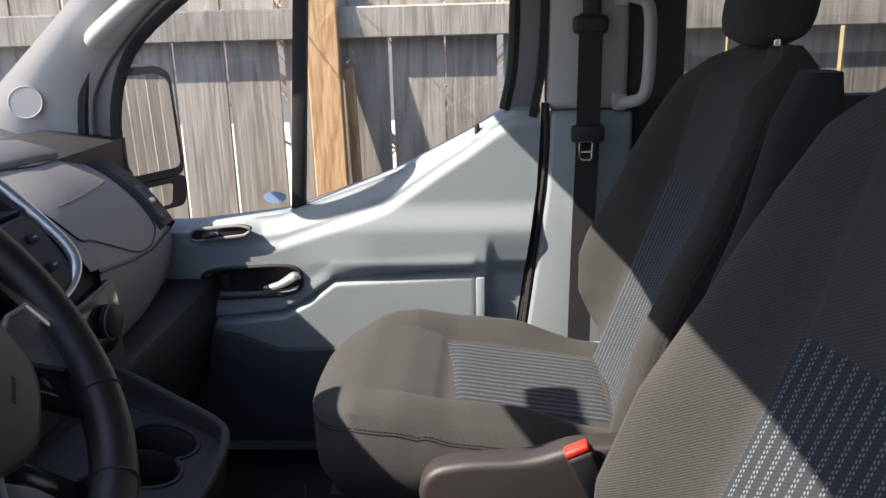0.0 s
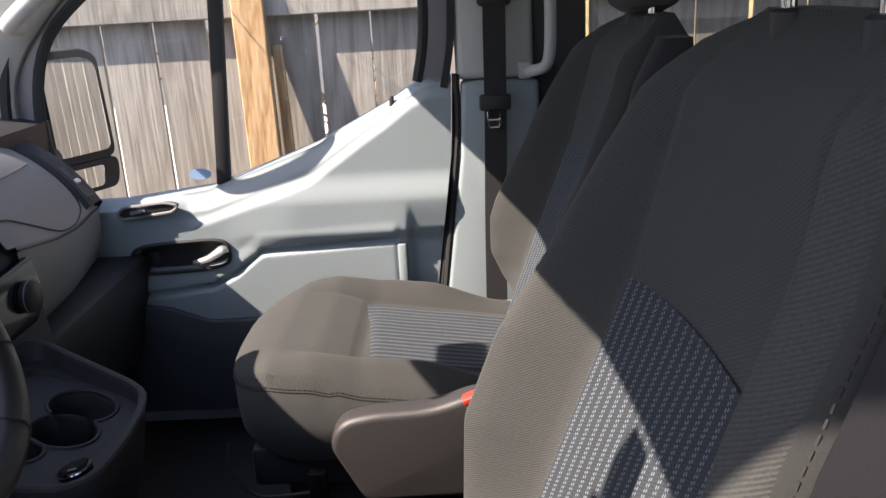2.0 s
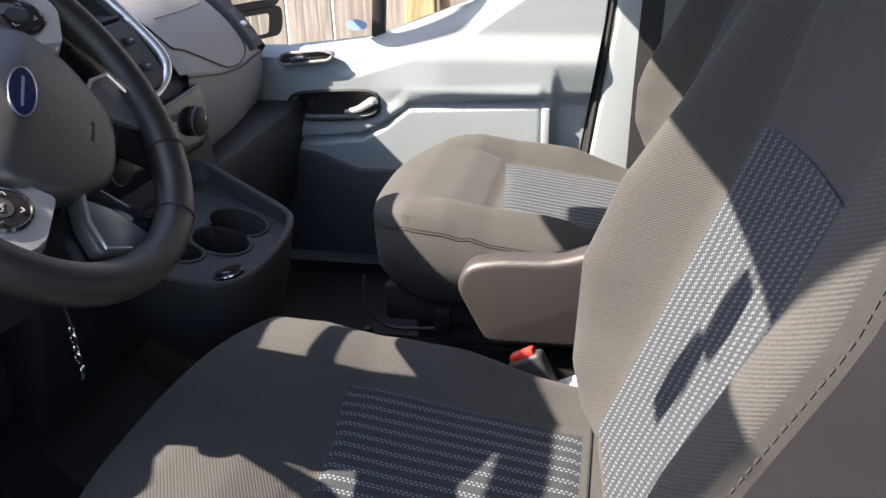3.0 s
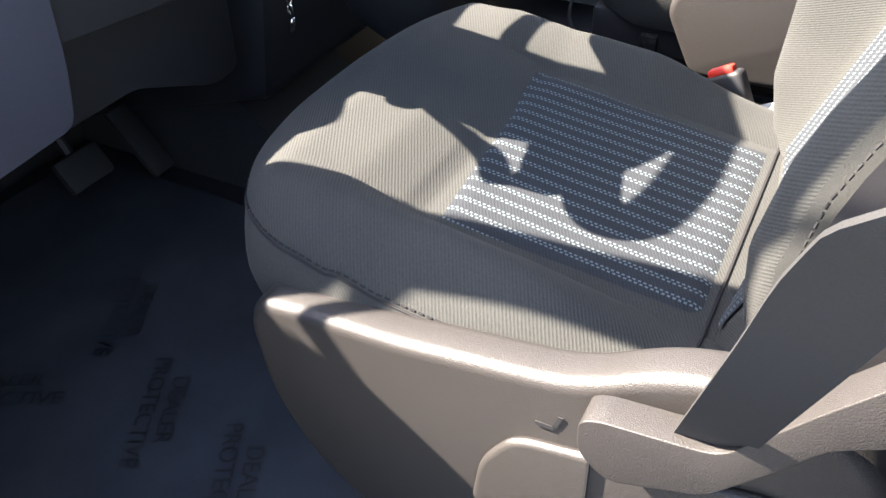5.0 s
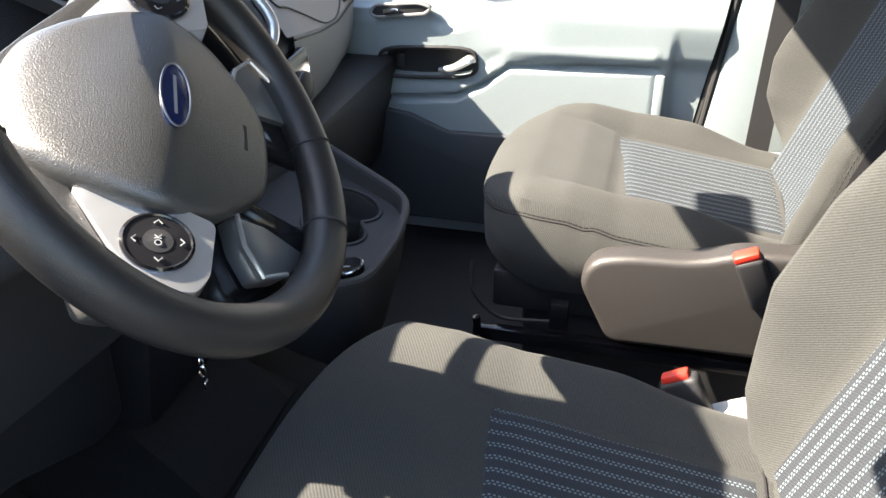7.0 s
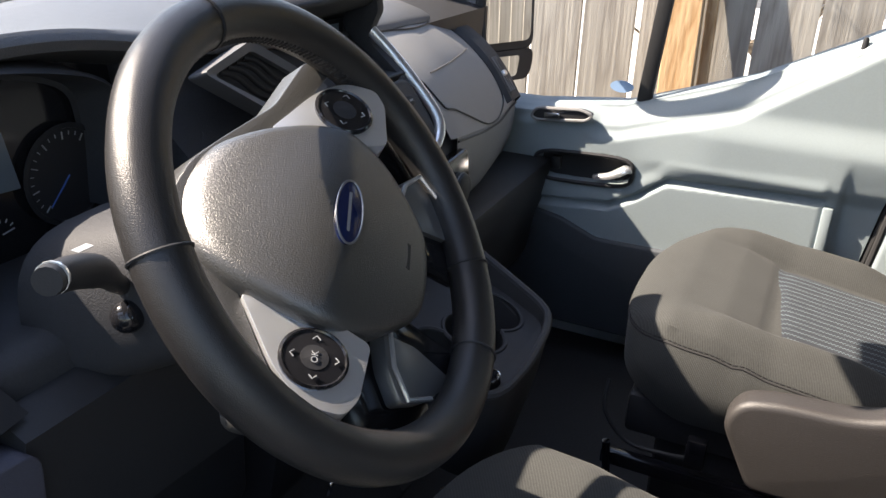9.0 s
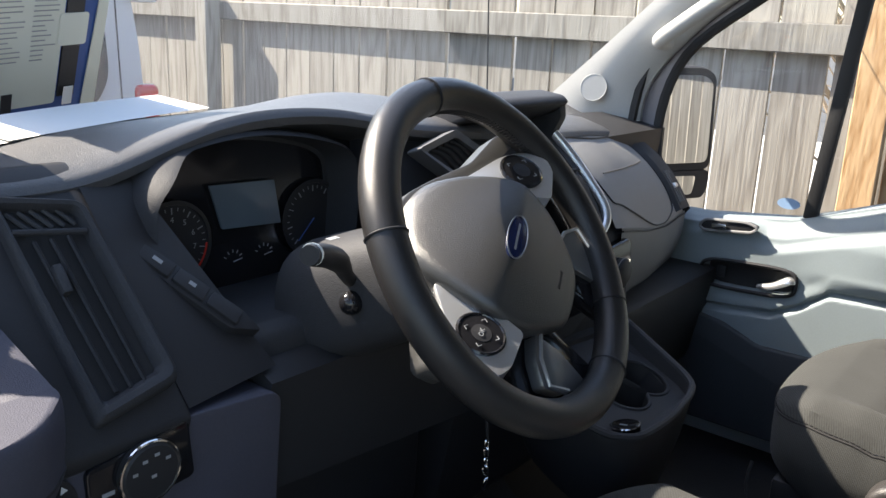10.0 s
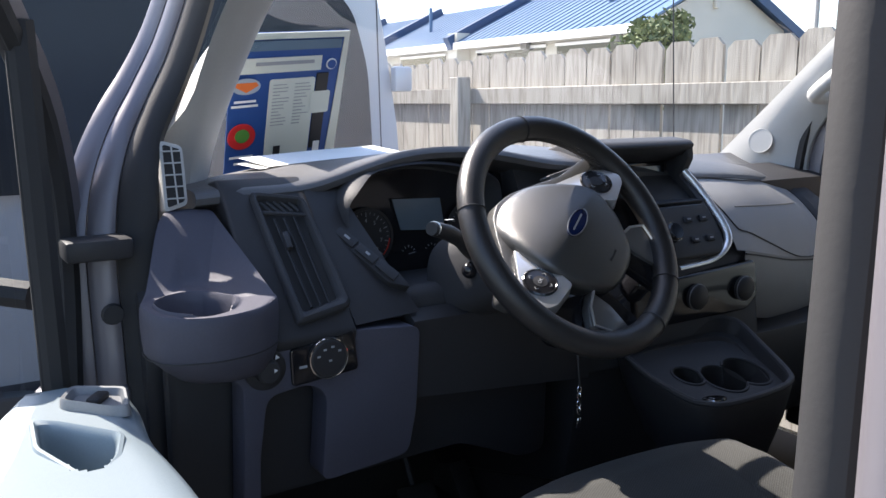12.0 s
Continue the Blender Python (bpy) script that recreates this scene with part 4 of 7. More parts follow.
for first in (-20, 124):
    bm = tube([rim_pt(radians(deg), R - 0.0190) for deg in np.arange(first, first + 76, 2)], 0.0008, 5)
    for deg in np.arange(first, first + 76, 1.7):
        c = rim_pt(radians(deg), R - 0.0192)
        d = rim_pt(radians(deg + 0.9), R - 0.0192)
        bm = tube([c + Vector((0, 0, 0.004)), d + Vector((0, 0, -0.004))], 0.0011, 5, bm=bm)
    part("rim_stitching", bm, SEAM, rim, "dark grey cross stitching", m=RIM)
cover = [(0, 0.100), (0.042, 0.090), (0.065, 0.070), (0.081, 0.042), (0.091, 0.013), (0.092, -0.016), (0.083, -0.046), (0.062, -0.076), (0.044, -0.096), (0.025, -0.1035), (0, -0.105)]
cover += [(-x, y) for x, y in cover[-2:0:-1]]
cover = [(p.x, p.y) for p in smooth_path([(x, y, 0) for x, y in cover], 5, True)]


def cover_z(x, y):
    """Height of the airbag cover: it falls away towards the top of the wheel."""
    q, low = max(0.0, y) / 0.1, min(0.0, y) / 0.1
    return 0.020 - 0.072 * q ** 1.5 - 1.3 * x * x - 0.010 * low * low


bm = loft([[Vector((x * k, y * k, cover_z(x * k, y * k) + dz)) for x, y in cover] for k, dz in ((0.97, -0.040), (1.0, -0.014), (0.994, -0.0085), (0.98, -0.0045), (0.95, -0.001), (0.90, 0.0), (0.82, 0.0), (0.72, 0.0), (0.58, 0.0), (0.44, 0.0), (0.30, 0.0), (0.16, 0.0), (0.05, 0.0))])
part("airbag_cover", bm, AIRBAG, wheel, "dark grey grained airbag cover", m=WHEEL)
shoulder = [(0, 0.106), (0.030, 0.099), (0.058, 0.083), (0.107, 0.051), (0.168, 0.034), (0.170, 0.010), (0.130, 0.024), (0.100, 0.040), (0.070, 0.054), (0.0, 0.050)]
shoulder += [(-x, y) for x, y in shoulder[-2:0:-1]]
bm = prism(rounded(shoulder, 0.008), 0.026, 0.004, 3)
for v in bm.verts:
    v.co.z -= 0.50 * max(0.0, v.co.y - 0.0)
part("hub_shoulder", bm, AIRBAG, wheel, "dark grey grained hub shoulder", m=WHEEL @ Matrix.Translation((0, 0, -0.008)))
bm = lathe([(0.0, -0.075), (0.058, -0.070), (0.072, -0.040), (0.074, -0.020), (0.0, -0.018)], 32)
part("hub_back", bm, BLACK, wheel, "black hub behind the cover", m=WHEEL @ Matrix.Translation((0, 0, -0.034)))
PADS = Matrix.Diagonal((0.76, 0.76, 1, 1))
LEAN = Matrix.Rotation(radians(-26), 4, "X") @ Matrix.Diagonal((1, 1.1, 1, 1))
for sx in (1, -1):
    sp = rounded([(sx * x, y) for x, y in ((0.078, 0.054), (0.102, 0.041), (0.130, 0.026), (0.152, 0.004), (0.154, -0.022), (0.140, -0.031), (0.096, -0.036), (0.084, -0.010), (0.080, 0.030))], [0.003, 0.02, 0.02, 0.012, 0.006, 0.006, 0.006, 0.006, 0.004])
    spoke = part("spoke", prism(sp, 0.022, 0.004, 3), SILVER, wheel, "satin silver wheel spoke", m=WHEEL @ Matrix.Translation((0, 0, -0.002)) @ LEAN)
    pad = part("button_pad", lathe([(0, -0.004), (0.030, -0.004), (0.031, 0.002), (0.0285, 0.0035), (0.027, 0.0025), (0, 0.0035)], 28), GLOSS, wheel, "round black button pad", m=WHEEL @ LEAN @ Matrix.Translation((sx * 0.117, 0.003, -0.001)) @ PADS)
    for k in range(4):
        a = k * math.pi / 2
        c, d = math.cos(a), math.sin(a)
        bm = tube([(0.018 * c - 0.0035 * d, 0.018 * d + 0.0035 * c, 0.0038), (0.0215 * c, 0.0215 * d, 0.0038), (0.018 * c + 0.0035 * d, 0.018 * d - 0.0035 * c, 0.0038)], 0.0006, 5)
        part("arrow", bm, DIMMARK, pad, m=WHEEL @ LEAN @ Matrix.Translation((sx * 0.117, 0.003, -0.001)) @ PADS)
    bm = lathe([(0, 0), (0.0125, 0), (0.0125, 0.0015), (0, 0.002)], 20)
    part("ok_button", bm, BLACK, pad, m=WHEEL @ LEAN @ Matrix.Translation((sx * 0.117, 0.003, 0.001)) @ PADS)
    bar = rounded([(sx * x, y) for x, y in ((0.062, -0.072), (0.090, -0.080), (0.114, -0.098), (0.102, -0.128), (0.071, -0.160), (0.059, -0.110))], 0.005)
    lower = part("lower_spoke", prism(bar, 0.016, 0.004, 2), DIMMED_SILVER, wheel, "silver lower spoke darkened as its reflection", m=WHEEL @ Matrix.Translation((0, 0, -0.010)))
    part("spoke_edge", tube([(sx * 0.062, -0.074, 0.006), (sx * 0.090, -0.081, 0.006), (sx * 0.112, -0.099, 0.006), (sx * 0.101, -0.126, 0.006)], 0.0022, 6), SILVER, lower, "bright silver edge", m=WHEEL @ Matrix.Translation((0, 0, -0.010)))
    bar = rounded([(sx * x, y) for x, y in ((0.030, -0.080), (0.062, -0.066), (0.080, -0.166), (0.072, -0.182), (0.040, -0.184))], 0.008)
    web = rounded([(sx * x, y) for x, y in ((0.050, -0.072), (0.098, -0.046), (0.164, -0.034), (0.170, -0.060), (0.134, -0.122), (0.094, -0.155), (0.062, -0.112))], 0.008)
    part("spoke_web", prism(web, 0.012, 0.003, 2), GLOSS, wheel, "glossy black spoke web", m=WHEEL @ Matrix.Translation((0, 0, -0.028)))
    part("lower_spoke_back", prism(bar, 0.02, 0.004, 2), GLOSS, wheel, m=WHEEL @ Matrix.Translation((0, 0, -0.016)))
txt = bpy.data.curves.new("ok_text", "FONT")
txt.body, txt.size, txt.align_x, txt.align_y, txt.extrude = "OK", 0.0085, "CENTER", "CENTER", 0.0002
tob = new("tmp_text", txt)
bpy.context.view_layer.update()
me = bpy.data.meshes.new_from_object(tob)
bpy.data.objects.remove(tob)
bm = bmesh.new()
bm.from_mesh(me)
part("ok_text", bm, DIMMARK, wheel, m=WHEEL @ LEAN @ Matrix.Translation((-0.117, 0.003, 0.0034)) @ PADS, smooth=False)
em = [(0.0290 * math.cos(a), 0.0128 * math.sin(a)) for a in np.linspace(0, 2 * math.pi, 40, endpoint=False)]
emblem = part("emblem", prism(em, 0.004, 0.001), BLUE, wheel, "dark blue oval emblem", m=WHEEL @ Matrix.Translation((0.0, 0.004, 0.0212)) @ Matrix.Rotation(radians(-5), 4, 'X'))
part("emblem_ring", tube([(x, y, 0) for x, y in em], 0.0009, 6, True), DIMMED_SILVER, emblem, m=WHEEL @ Matrix.Translation((0.0, 0.004, 0.0212)) @ Matrix.Rotation(radians(-5), 4, 'X'))
part("emblem_bar", prism(rounded([(-0.018, -0.0015), (0.018, -0.0005), (0.018, 0.0022), (-0.018, 0.0012)], 0.001), 0.0004), DASH_GREY, emblem, m=WHEEL @ Matrix.Translation((0.0, 0.004, 0.0214)) @ Matrix.Rotation(radians(-5), 4, 'X'))
part("airbag_mark", span((-0.012, -0.072, 0.0145), (0.012, -0.067, 0.0152)), BLACK, wheel, m=WHEEL)


# ---- dashboard ----
dash = thing("dashboard", "dark grey moulded dashboard with gauges and vents", "dashboard", at=(-0.7, YC, 1.3))
DY = (-0.66, -0.60, -0.52, -0.44, -0.34, -0.24, -0.12, -0.03, 0.03, 0.12, 0.22, 0.42, 0.47, 0.70, 0.95, 1.05, 1.14)
DX = (-0.60, -0.575, -0.566, -0.567, -0.580, -0.588, -0.585, -0.572, -0.560, -0.560, -0.570, -0.590, -0.600, -0.632, -0.695, -0.740, -0.80)
DZ = (1.548, 1.564, 1.566, 1.560, 1.590, 1.614, 1.617, 1.606, 1.588, 1.580, 1.570, 1.545, 1.538, 1.522, 1.495, 1.482, 1.46)
rings = []
ys = [float(y) for y in np.linspace(-0.615, 1.14, 91)]
xs = relaxed([interp(y, DY, DX) for y in ys], 10)
zs = relaxed([interp(y, DY, DZ) for y in ys], 10)
ms = relaxed([interp(y, (-0.66, -0.4, 0.1, 0.45, 0.8, 1.14), (1.560, 1.600, 1.606, 1.575, 1.548, 1.50)) for y in ys], 10)
for y, x, z, zm in zip(ys, xs, zs, ms):
    rings.append([Vector(p) for p in ((x, y, z - 0.014), (x + 0.003, y, z - 0.004), (x - 0.001, y, z + 0.002), (x - 0.006, y, z + 0.006), (x - 0.03, y, lerp(z, zm, 0.25) + 0.006), (x - 0.09, y, lerp(z, zm, 0.8) + 0.003), (-0.80, y, zm - 0.012 + 0.018 * math.exp(-((y - 0.22) / 0.28) ** 2)), (-0.92, y, 1.552 + 0.046 * math.exp(-((y - 0.22) / 0.28) ** 2)), (-1.00, y, 1.525 + 0.050 * math.exp(-((y - 0.22) / 0.28) ** 2)), (-1.06, y, 1.50), (-1.06, y, 1.46), (x - 0.05, y, z - 0.030))])
part("dash_top", loft(rings), DASH_GLARE, dash, "dark grey grained dash top")
part("dash_core", prism([(-1.06, 1.10), (-0.66, 1.10), (-0.66, 1.50), (-0.80, 1.53), (-1.06, 1.49)], 1.78, 0.0), BLACK, dash, m=XZ(-0.64))

# driver's outer vent column
col = [(-0.600, 1.582), (-0.576, 1.570), (-0.397, 1.368), (-0.402, 1.352), (-0.62, 1.35), (-0.64, 1.575)]
part("vent_column", prism(col, 0.142, 0.006, 3), BLACK, dash, "dark vent column", m=XZ(-0.580))
fd = Vector((0.144, 0, -0.165)).normalized()
fn = Vector((-fd.z, 0, fd.x))
FACE = axes((-0.562, 0, 1.555), (0, 1, 0), -fd, fn)  # local x: inboard, y: up the column
o_out = [(-0.538, 0.006), (-0.453, -0.012), (-0.436, -0.212), (-0.530, -0.230)]
o_in = [(-0.530, -0.008), (-0.464, -0.020), (-0.455, -0.196), (-0.514, -0.210)]
ro, ri = rounded(o_out, [0.008, 0.014, 0.016, 0.008], 6), rounded(o_in, 0.005, 6)
mid = lambda k, z: [Vector((lerp(p[0], q[0], k), lerp(p[1], q[1], k), z)) for p, q in zip(ro, ri)]
vent = part("air_vent", loft([mid(0, -0.006), mid(0, 0.007), mid(0.12, 0.012), mid(0.35, 0.0145), mid(0.7, 0.013), mid(1, 0.006), mid(1, -0.012)], True, False), DASH, dash, "tall driver's air vent with dark fins", m=FACE)
part("vent_back", prism(ri, 0.004), RUBBER, vent, m=FACE @ Matrix.Translation((0, 0, 0.0012)), smooth=False)
for k in range(3):
    t = (k + 1) / 4
    part("fin", tube([(lerp(-0.514, -0.455, t), -0.204, 0.006), (lerp(-0.5285, -0.463, t), -0.046, 0.006)], 0.0022, 6, flat=1.8), BLACK, vent, m=FACE)
for k in range(5):
    x = lerp(-0.522, -0.478, k / 4)
    part("fin", tube([(x + 0.010, -0.034, 0.005), (x - 0.004, -0.013, 0.005)], 0.0026, 6, flat=0.6), BLACK, vent, m=FACE)
part("vent_bar", tube([(-0.529, -0.034, 0.008), (-0.462, -0.044, 0.008)], 0.0032, 8), DASH, vent, m=FACE)
part("vent_tab", box(0.010, 0.030, 0.012, 0.003, 2, Matrix.Translation((-0.506, -0.090, 0.011))), DASH, vent, m=FACE)

# cheek between the vent column and the gauges, with its row of buttons
top_l, bot_l, top_r, bot_r = Vector((-0.566, -0.446, 1.562)), Vector((-0.408, -0.436, 1.372)), Vector((-0.60, -0.385, 1.580)), Vector((-0.430, -0.312, 1.372))
rows = [[top_l.lerp(bot_l, t).lerp(top_r.lerp(bot_r, t), u) for u in np.linspace(0, 1, 8)] for t in np.linspace(0, 1, 10)]
part("cheek", loft(rows, False, False), BLACK, dash)
a, c = Vector((-0.545, -0.432, 1.533)), Vector((-0.442, -0.330, 1.424))
ax = (c - a).normalized()
nrm = Vector((0.85, 0.25, 0.45))
nrm = (nrm - ax * nrm.dot(ax)).normalized()
STRIP = axes(a - nrm * 0.010, ax, nrm.cross(ax), nrm)
strip = part("switch_strip", prism(rounded([(0, -0.014), (0.165, -0.018), (0.195, 0.004), (0.165, 0.012), (0, 0.011)], 0.005), 0.02, 0.003), BLACK, dash, "black switch strip", m=STRIP)
for k in range(4):
    part("switch", prism(rounded([(0.004 + k * 0.042, -0.011), (0.042 + k * 0.042, -0.012), (0.042 + k * 0.042, 0.009), (0.004 + k * 0.042, 0.008)], 0.002), 0.006, 0.0012), BLACK, strip, m=STRIP @ Matrix.Translation((0, 0, 0.0035)))
part("switch_mark", span((0.060, -0.004, 0.0037), (0.071, 0.001, 0.0040)), DIMMARK, strip, m=STRIP)
part("switch_mark", span((0.104, -0.004, 0.0037), (0.112, 0.001, 0.0040)), DIMMARK, strip, m=STRIP)

# gauges
gauge = part("gauge_panel", prism(rounded([(-0.40, 1.385), (0.02, 1.385), (0.02, 1.55), (-0.04, 1.60), (-0.34, 1.60), (-0.40, 1.56)], 0.03), 0.02), GLOSS, dash, "glossy black instrument panel", m=axes((-0.636, 0, 0), (0, 1, 0), (0, 0, 1), (1, 0, 0)))
lipc = smooth_path([(-0.375, 1.42, 0), (-0.386, 1.515, 0), (-0.370, 1.553, 0), (-0.32, 1.580, 0), (-0.23, 1.593, 0), (-0.142, 1.586, 0), (-0.06, 1.562, 0), (-0.040, 1.52, 0), (-0.045, 1.42, 0)], 5)
cen = Vector((-0.21, 1.47, 0))
rings = []
for x, k in ((-0.634, 0.90), (-0.60, 0.94), (-0.535, 0.985), (-0.527, 1.0), (-0.535, 1.03), (-0.60, 1.06)):
    rings.append([Vector((max(x - 0.050 * sm(p.x, -0.375, -0.30) * (x > -0.62), -0.63), (cen + (p - cen) * k).x, (cen + (p - cen) * k).y)) for p in lipc])
part("gauge_hood", loft(rings, False, False), DASH, dash, "inner hood round the gauges")
GF = axes((-0.634, 0, 0), (0, 1, 0), (0, 0, 1), (1, 0, 0))
part("display", prism(rounded([(-0.248, 1.528), (-0.146, 1.524), (-0.135, 1.464), (-0.230, 1.470)], 0.002), 0.003), SCREEN, gauge, "pale blue-grey gauge display", m=GF @ Matrix.Translation((0, 0, 0.0055)))


def words(body, size, material, parent, m, name="lettering"):
    cu = bpy.data.curves.new(name, "FONT")
    cu.body, cu.size, cu.align_x, cu.align_y, cu.extrude = body, size, "CENTER", "CENTER", 0.0001
    ob = new("tmp_text", cu)
    bpy.context.view_layer.update()
    me = bpy.data.meshes.new_from_object(ob)
    bpy.data.objects.remove(ob)
    b = bmesh.new()
    b.from_mesh(me)
    return part(name, b, material, parent, m=m, smooth=False)


for cy, label, digits in ((-0.302, "rev counter dial", "012345678"), (-0.078, "speedometer dial", "         ")):
    dial = part("dial", lathe([(0.0, 0), (0.053, 0), (0.055, 0.003), (0.050, 0.004), (0.049, 0.0015), (0, 0.0015)], 36), BLACK, gauge, label, m=GF @ Matrix.Translation((cy, 1.462, 0.004)))
    bm = None
    for k in range(25):
        ang = radians(225 - k * 270 / 24)
        r0 = 0.038 if k % 3 == 0 else 0.042
        bm = tube([(r0 * math.cos(ang), r0 * math.sin(ang), 0.002), (0.046 * math.cos(ang), 0.046 * math.sin(ang), 0.002)], 0.0005 if k % 3 else 0.0008, 4, bm=bm)
    part("ticks", bm, DIMMARK, dial, m=GF @ Matrix.Translation((cy, 1.462, 0.004)))
    for k, ch in enumerate(digits):
        if ch != " ":
            ang = radians(225 - k * 270 / 8)
            words(ch, 0.010, DIMMARK, dial, GF @ Matrix.Translation((cy + 0.031 * math.cos(ang), 1.462 + 0.031 * math.sin(ang), 0.0062)))
    part("needle", tube([(0, 0, 0.005), (0.04 * math.cos(radians(225)), 0.04 * math.sin(radians(225)), 0.005)], 0.0009, 5), mat("needle_blue", (0.05, 0.12, 0.35), 0.4), dial, m=GF @ Matrix.Translation((cy, 1.462, 0.004)))
part("red_zone", tube([(0.047 * math.cos(a), 0.047 * math.sin(a), 0.003) for a in np.linspace(radians(-45), radians(-5), 8)], 0.0012, 4), RED, gauge, m=GF @ Matrix.Translation((-0.302, 1.462, 0.004)))
for cy in (-0.215, -0.165):
    bm = None
    for k in range(5):
        ang = radians(150 - k * 30)
        bm = tube([(0.012 * math.cos(ang), 0.012 * math.sin(ang), 0), (0.016 * math.cos(ang), 0.016 * math.sin(ang), 0)], 0.0006, 4, bm=bm)
    bm = tube([(0, 0, 0.001), (0.014 * math.cos(radians(10)), 0.014 * math.sin(radians(10)), 0.001)], 0.0007, 4, bm=bm)
    part("small_gauge", bm, DIMMARK, gauge, m=GF @ Matrix.Translation((cy, 1.425, 0.006)))
part("gauge_shelf", prism([(-0.64, 1.392), (-0.47, 1.405), (-0.455, 1.395), (-0.45, 1.36), (-0.64, 1.34)], 0.34, 0.006), DASH, dash, m=XZ(-0.40))

# steering column
rings = []
for t in np.linspace(0, 1, 6):
    c = Vector((-0.50, -0.155, 1.392)).lerp(Vector((-0.305, -0.155, 1.476)), t)
    w, h = lerp(0.100, 0.084, t), lerp(0.086, 0.066, t)
    rings.append([c + Vector((0, w * math.copysign(abs(math.cos(a)) ** 0.6, math.cos(a)), h * math.copysign(abs(math.sin(a)) ** 0.6, math.sin(a)))) for a in np.linspace(0, 2 * math.pi, 28, endpoint=False)])
column = thing("steering_column", "grey plastic steering column shroud with control stalks", "steering column", at=(-0.4, -0.155, 1.40))
part("shroud", loft(rings), DASH, column, "dark plastic column shroud")
stalk = part("indicator_stalk", tube(smooth_path([(-0.4080, -0.1950, 1.4440), (-0.3880, -0.2450, 1.4640), (-0.3680, -0.2800, 1.4940), (-0.3580, -0.3100, 1.5090), (-0.3500, -0.3370, 1.5160)], 4), [0.008] * 5 + [0.008, 0.009, 0.010, 0.0115, 0.0125, 0.0125, 0.0125, 0.012, 0.012, 0.0115, 0.011, 0.010], 14), BLACK, column, "black indicator stalk")
part("stalk_tip", tube([(-0.3505, -0.3345, 1.5165), (-0.3470, -0.3405, 1.5175)], [0.0105, 0.0100], 14), BLACK, stalk)
part("stalk_ring", tube([(-0.3515, -0.3320, 1.5160), (-0.3500, -0.3345, 1.5165)], 0.0115, 14), SILVER, stalk, "silver ring near the stalk end")
part("stalk_mark", span((-0.3520, -0.3150, 1.5280), (-0.3450, -0.3020, 1.5285)), DIMMARK, stalk)
ball = bmesh.new()
bmesh.ops.create_uvsphere(ball, u_segments=16, v_segments=10, radius=0.0135)
part("lever_knob", ball, GLOSS, column, "glossy round tilt lever knob", m=Matrix.Translation((-0.3820, -0.2480, 1.4390)))
part("tilt_lever", tube([(-0.3930, -0.2150, 1.4290), (-0.3780, -0.2250, 1.4040), (-0.3730, -0.2250, 1.3940)], 0.008, 8, flat=0.5), BLACK, column)
part("right_stalk", tube(smooth_path([(-0.385, -0.09, 1.46), (-0.36, -0.03, 1.475), (-0.34, 0.02, 1.485)], 4), 0.010, 10), BLACK, column, "black wiper stalk")
part("ignition", lathe([(0, 0), (0.02, 0), (0.02, 0.012), (0.016, 0.014), (0, 0.014)], 18), DASH_GREY, column, m=Matrix.Translation((-0.40, -0.075, 1.43)) @ Matrix.Rotation(radians(70), 4, "Y"))
key = thing("key_tag", "thin bright metal tag hanging from the ignition key", "key", at=(-0.31, -0.075, 1.24))
part("key_cord", tube([(-0.385, -0.075, 1.43), (-0.318, -0.080, 1.33), (-0.310, -0.076, 1.235)], 0.0018, 6), BLACK, key, "thin dark cord")
bm = None
for k in range(4):
    z = 1.230 - 0.0125 * k
    bm = tube([(-0.311 + 0.0035 * math.cos(a) * (k % 2), -0.076 + 0.0035 * math.cos(a) * (1 - k % 2), z + 0.007 * math.sin(a)) for a in np.linspace(0, 2 * math.pi, 12, endpoint=False)], 0.0011, 5, True, bm=bm)
part("chain", bm, CHROME, key, "bright steel chain links")
part("tag", box(0.003, 0.008, 0.020, 0.001, 1, Matrix.Translation((-0.311, -0.076, 1.172)) @ Matrix.Rotation(radians(14), 4, "Y")), CHROME, key, "bright metal tag")

# knee panels under the dash
part("knee_cover", loft([[Vector((x, y, z)) for y, z in ((-0.330, 1.372 + dz), (-0.352, 1.255), (-0.330, 1.235), (0.04, 1.20), (0.06, 1.37 + dz))] for x, dz in ((-0.60, 0.0), (-0.44, 0.0), (-0.415, -0.012))]), BLACK, dash, "black knee cover under the column")
top = [(-0.712, 1.366), (-0.60, 1.364), (-0.43, 1.366), (-0.326, 1.356), (-0.335, 1.22), (-0.35, 1.15), (-0.50, 1.14), (-0.494, 1.20), (-0.488, 1.276), (-0.515, 1.297), (-0.580, 1.289), (-0.594, 1.20), (-0.598, 1.05), (-0.625, 1.05), (-0.618, 1.20), (-0.614, 1.312), (-0.640, 1.330), (-0.700, 1.338)]
part("knee_panel", prism(rounded(top, 0.018), 0.05, 0.010, 3), DASH_LOW, dash, "blue-grey lower dash panel", m=axes((-0.404, 0, 0), (0, 1, 0), (0, 0, 1), (1, 0, 0)))
# black instead of the panel's blue-grey paints in the recess's shade
part("knee_back", prism(rounded([(-0.70, 1.10), (-0.20, 1.105), (-0.06, 1.045), (-0.01, 1.05), (0.0, 1.34), (-0.70, 1.34)], 0.02), 0.03, 0.008), BLACK, dash, "lower dash recess blackened as if in shade", m=axes((-0.475, 0, 0), (0, 1, 0), (0, 0, 1), (1, 0, 0)))
PF = axes((-0.404, -0.006, 0.002), (0, 1, 0), (0, 0, 1), (1, 0, 0))
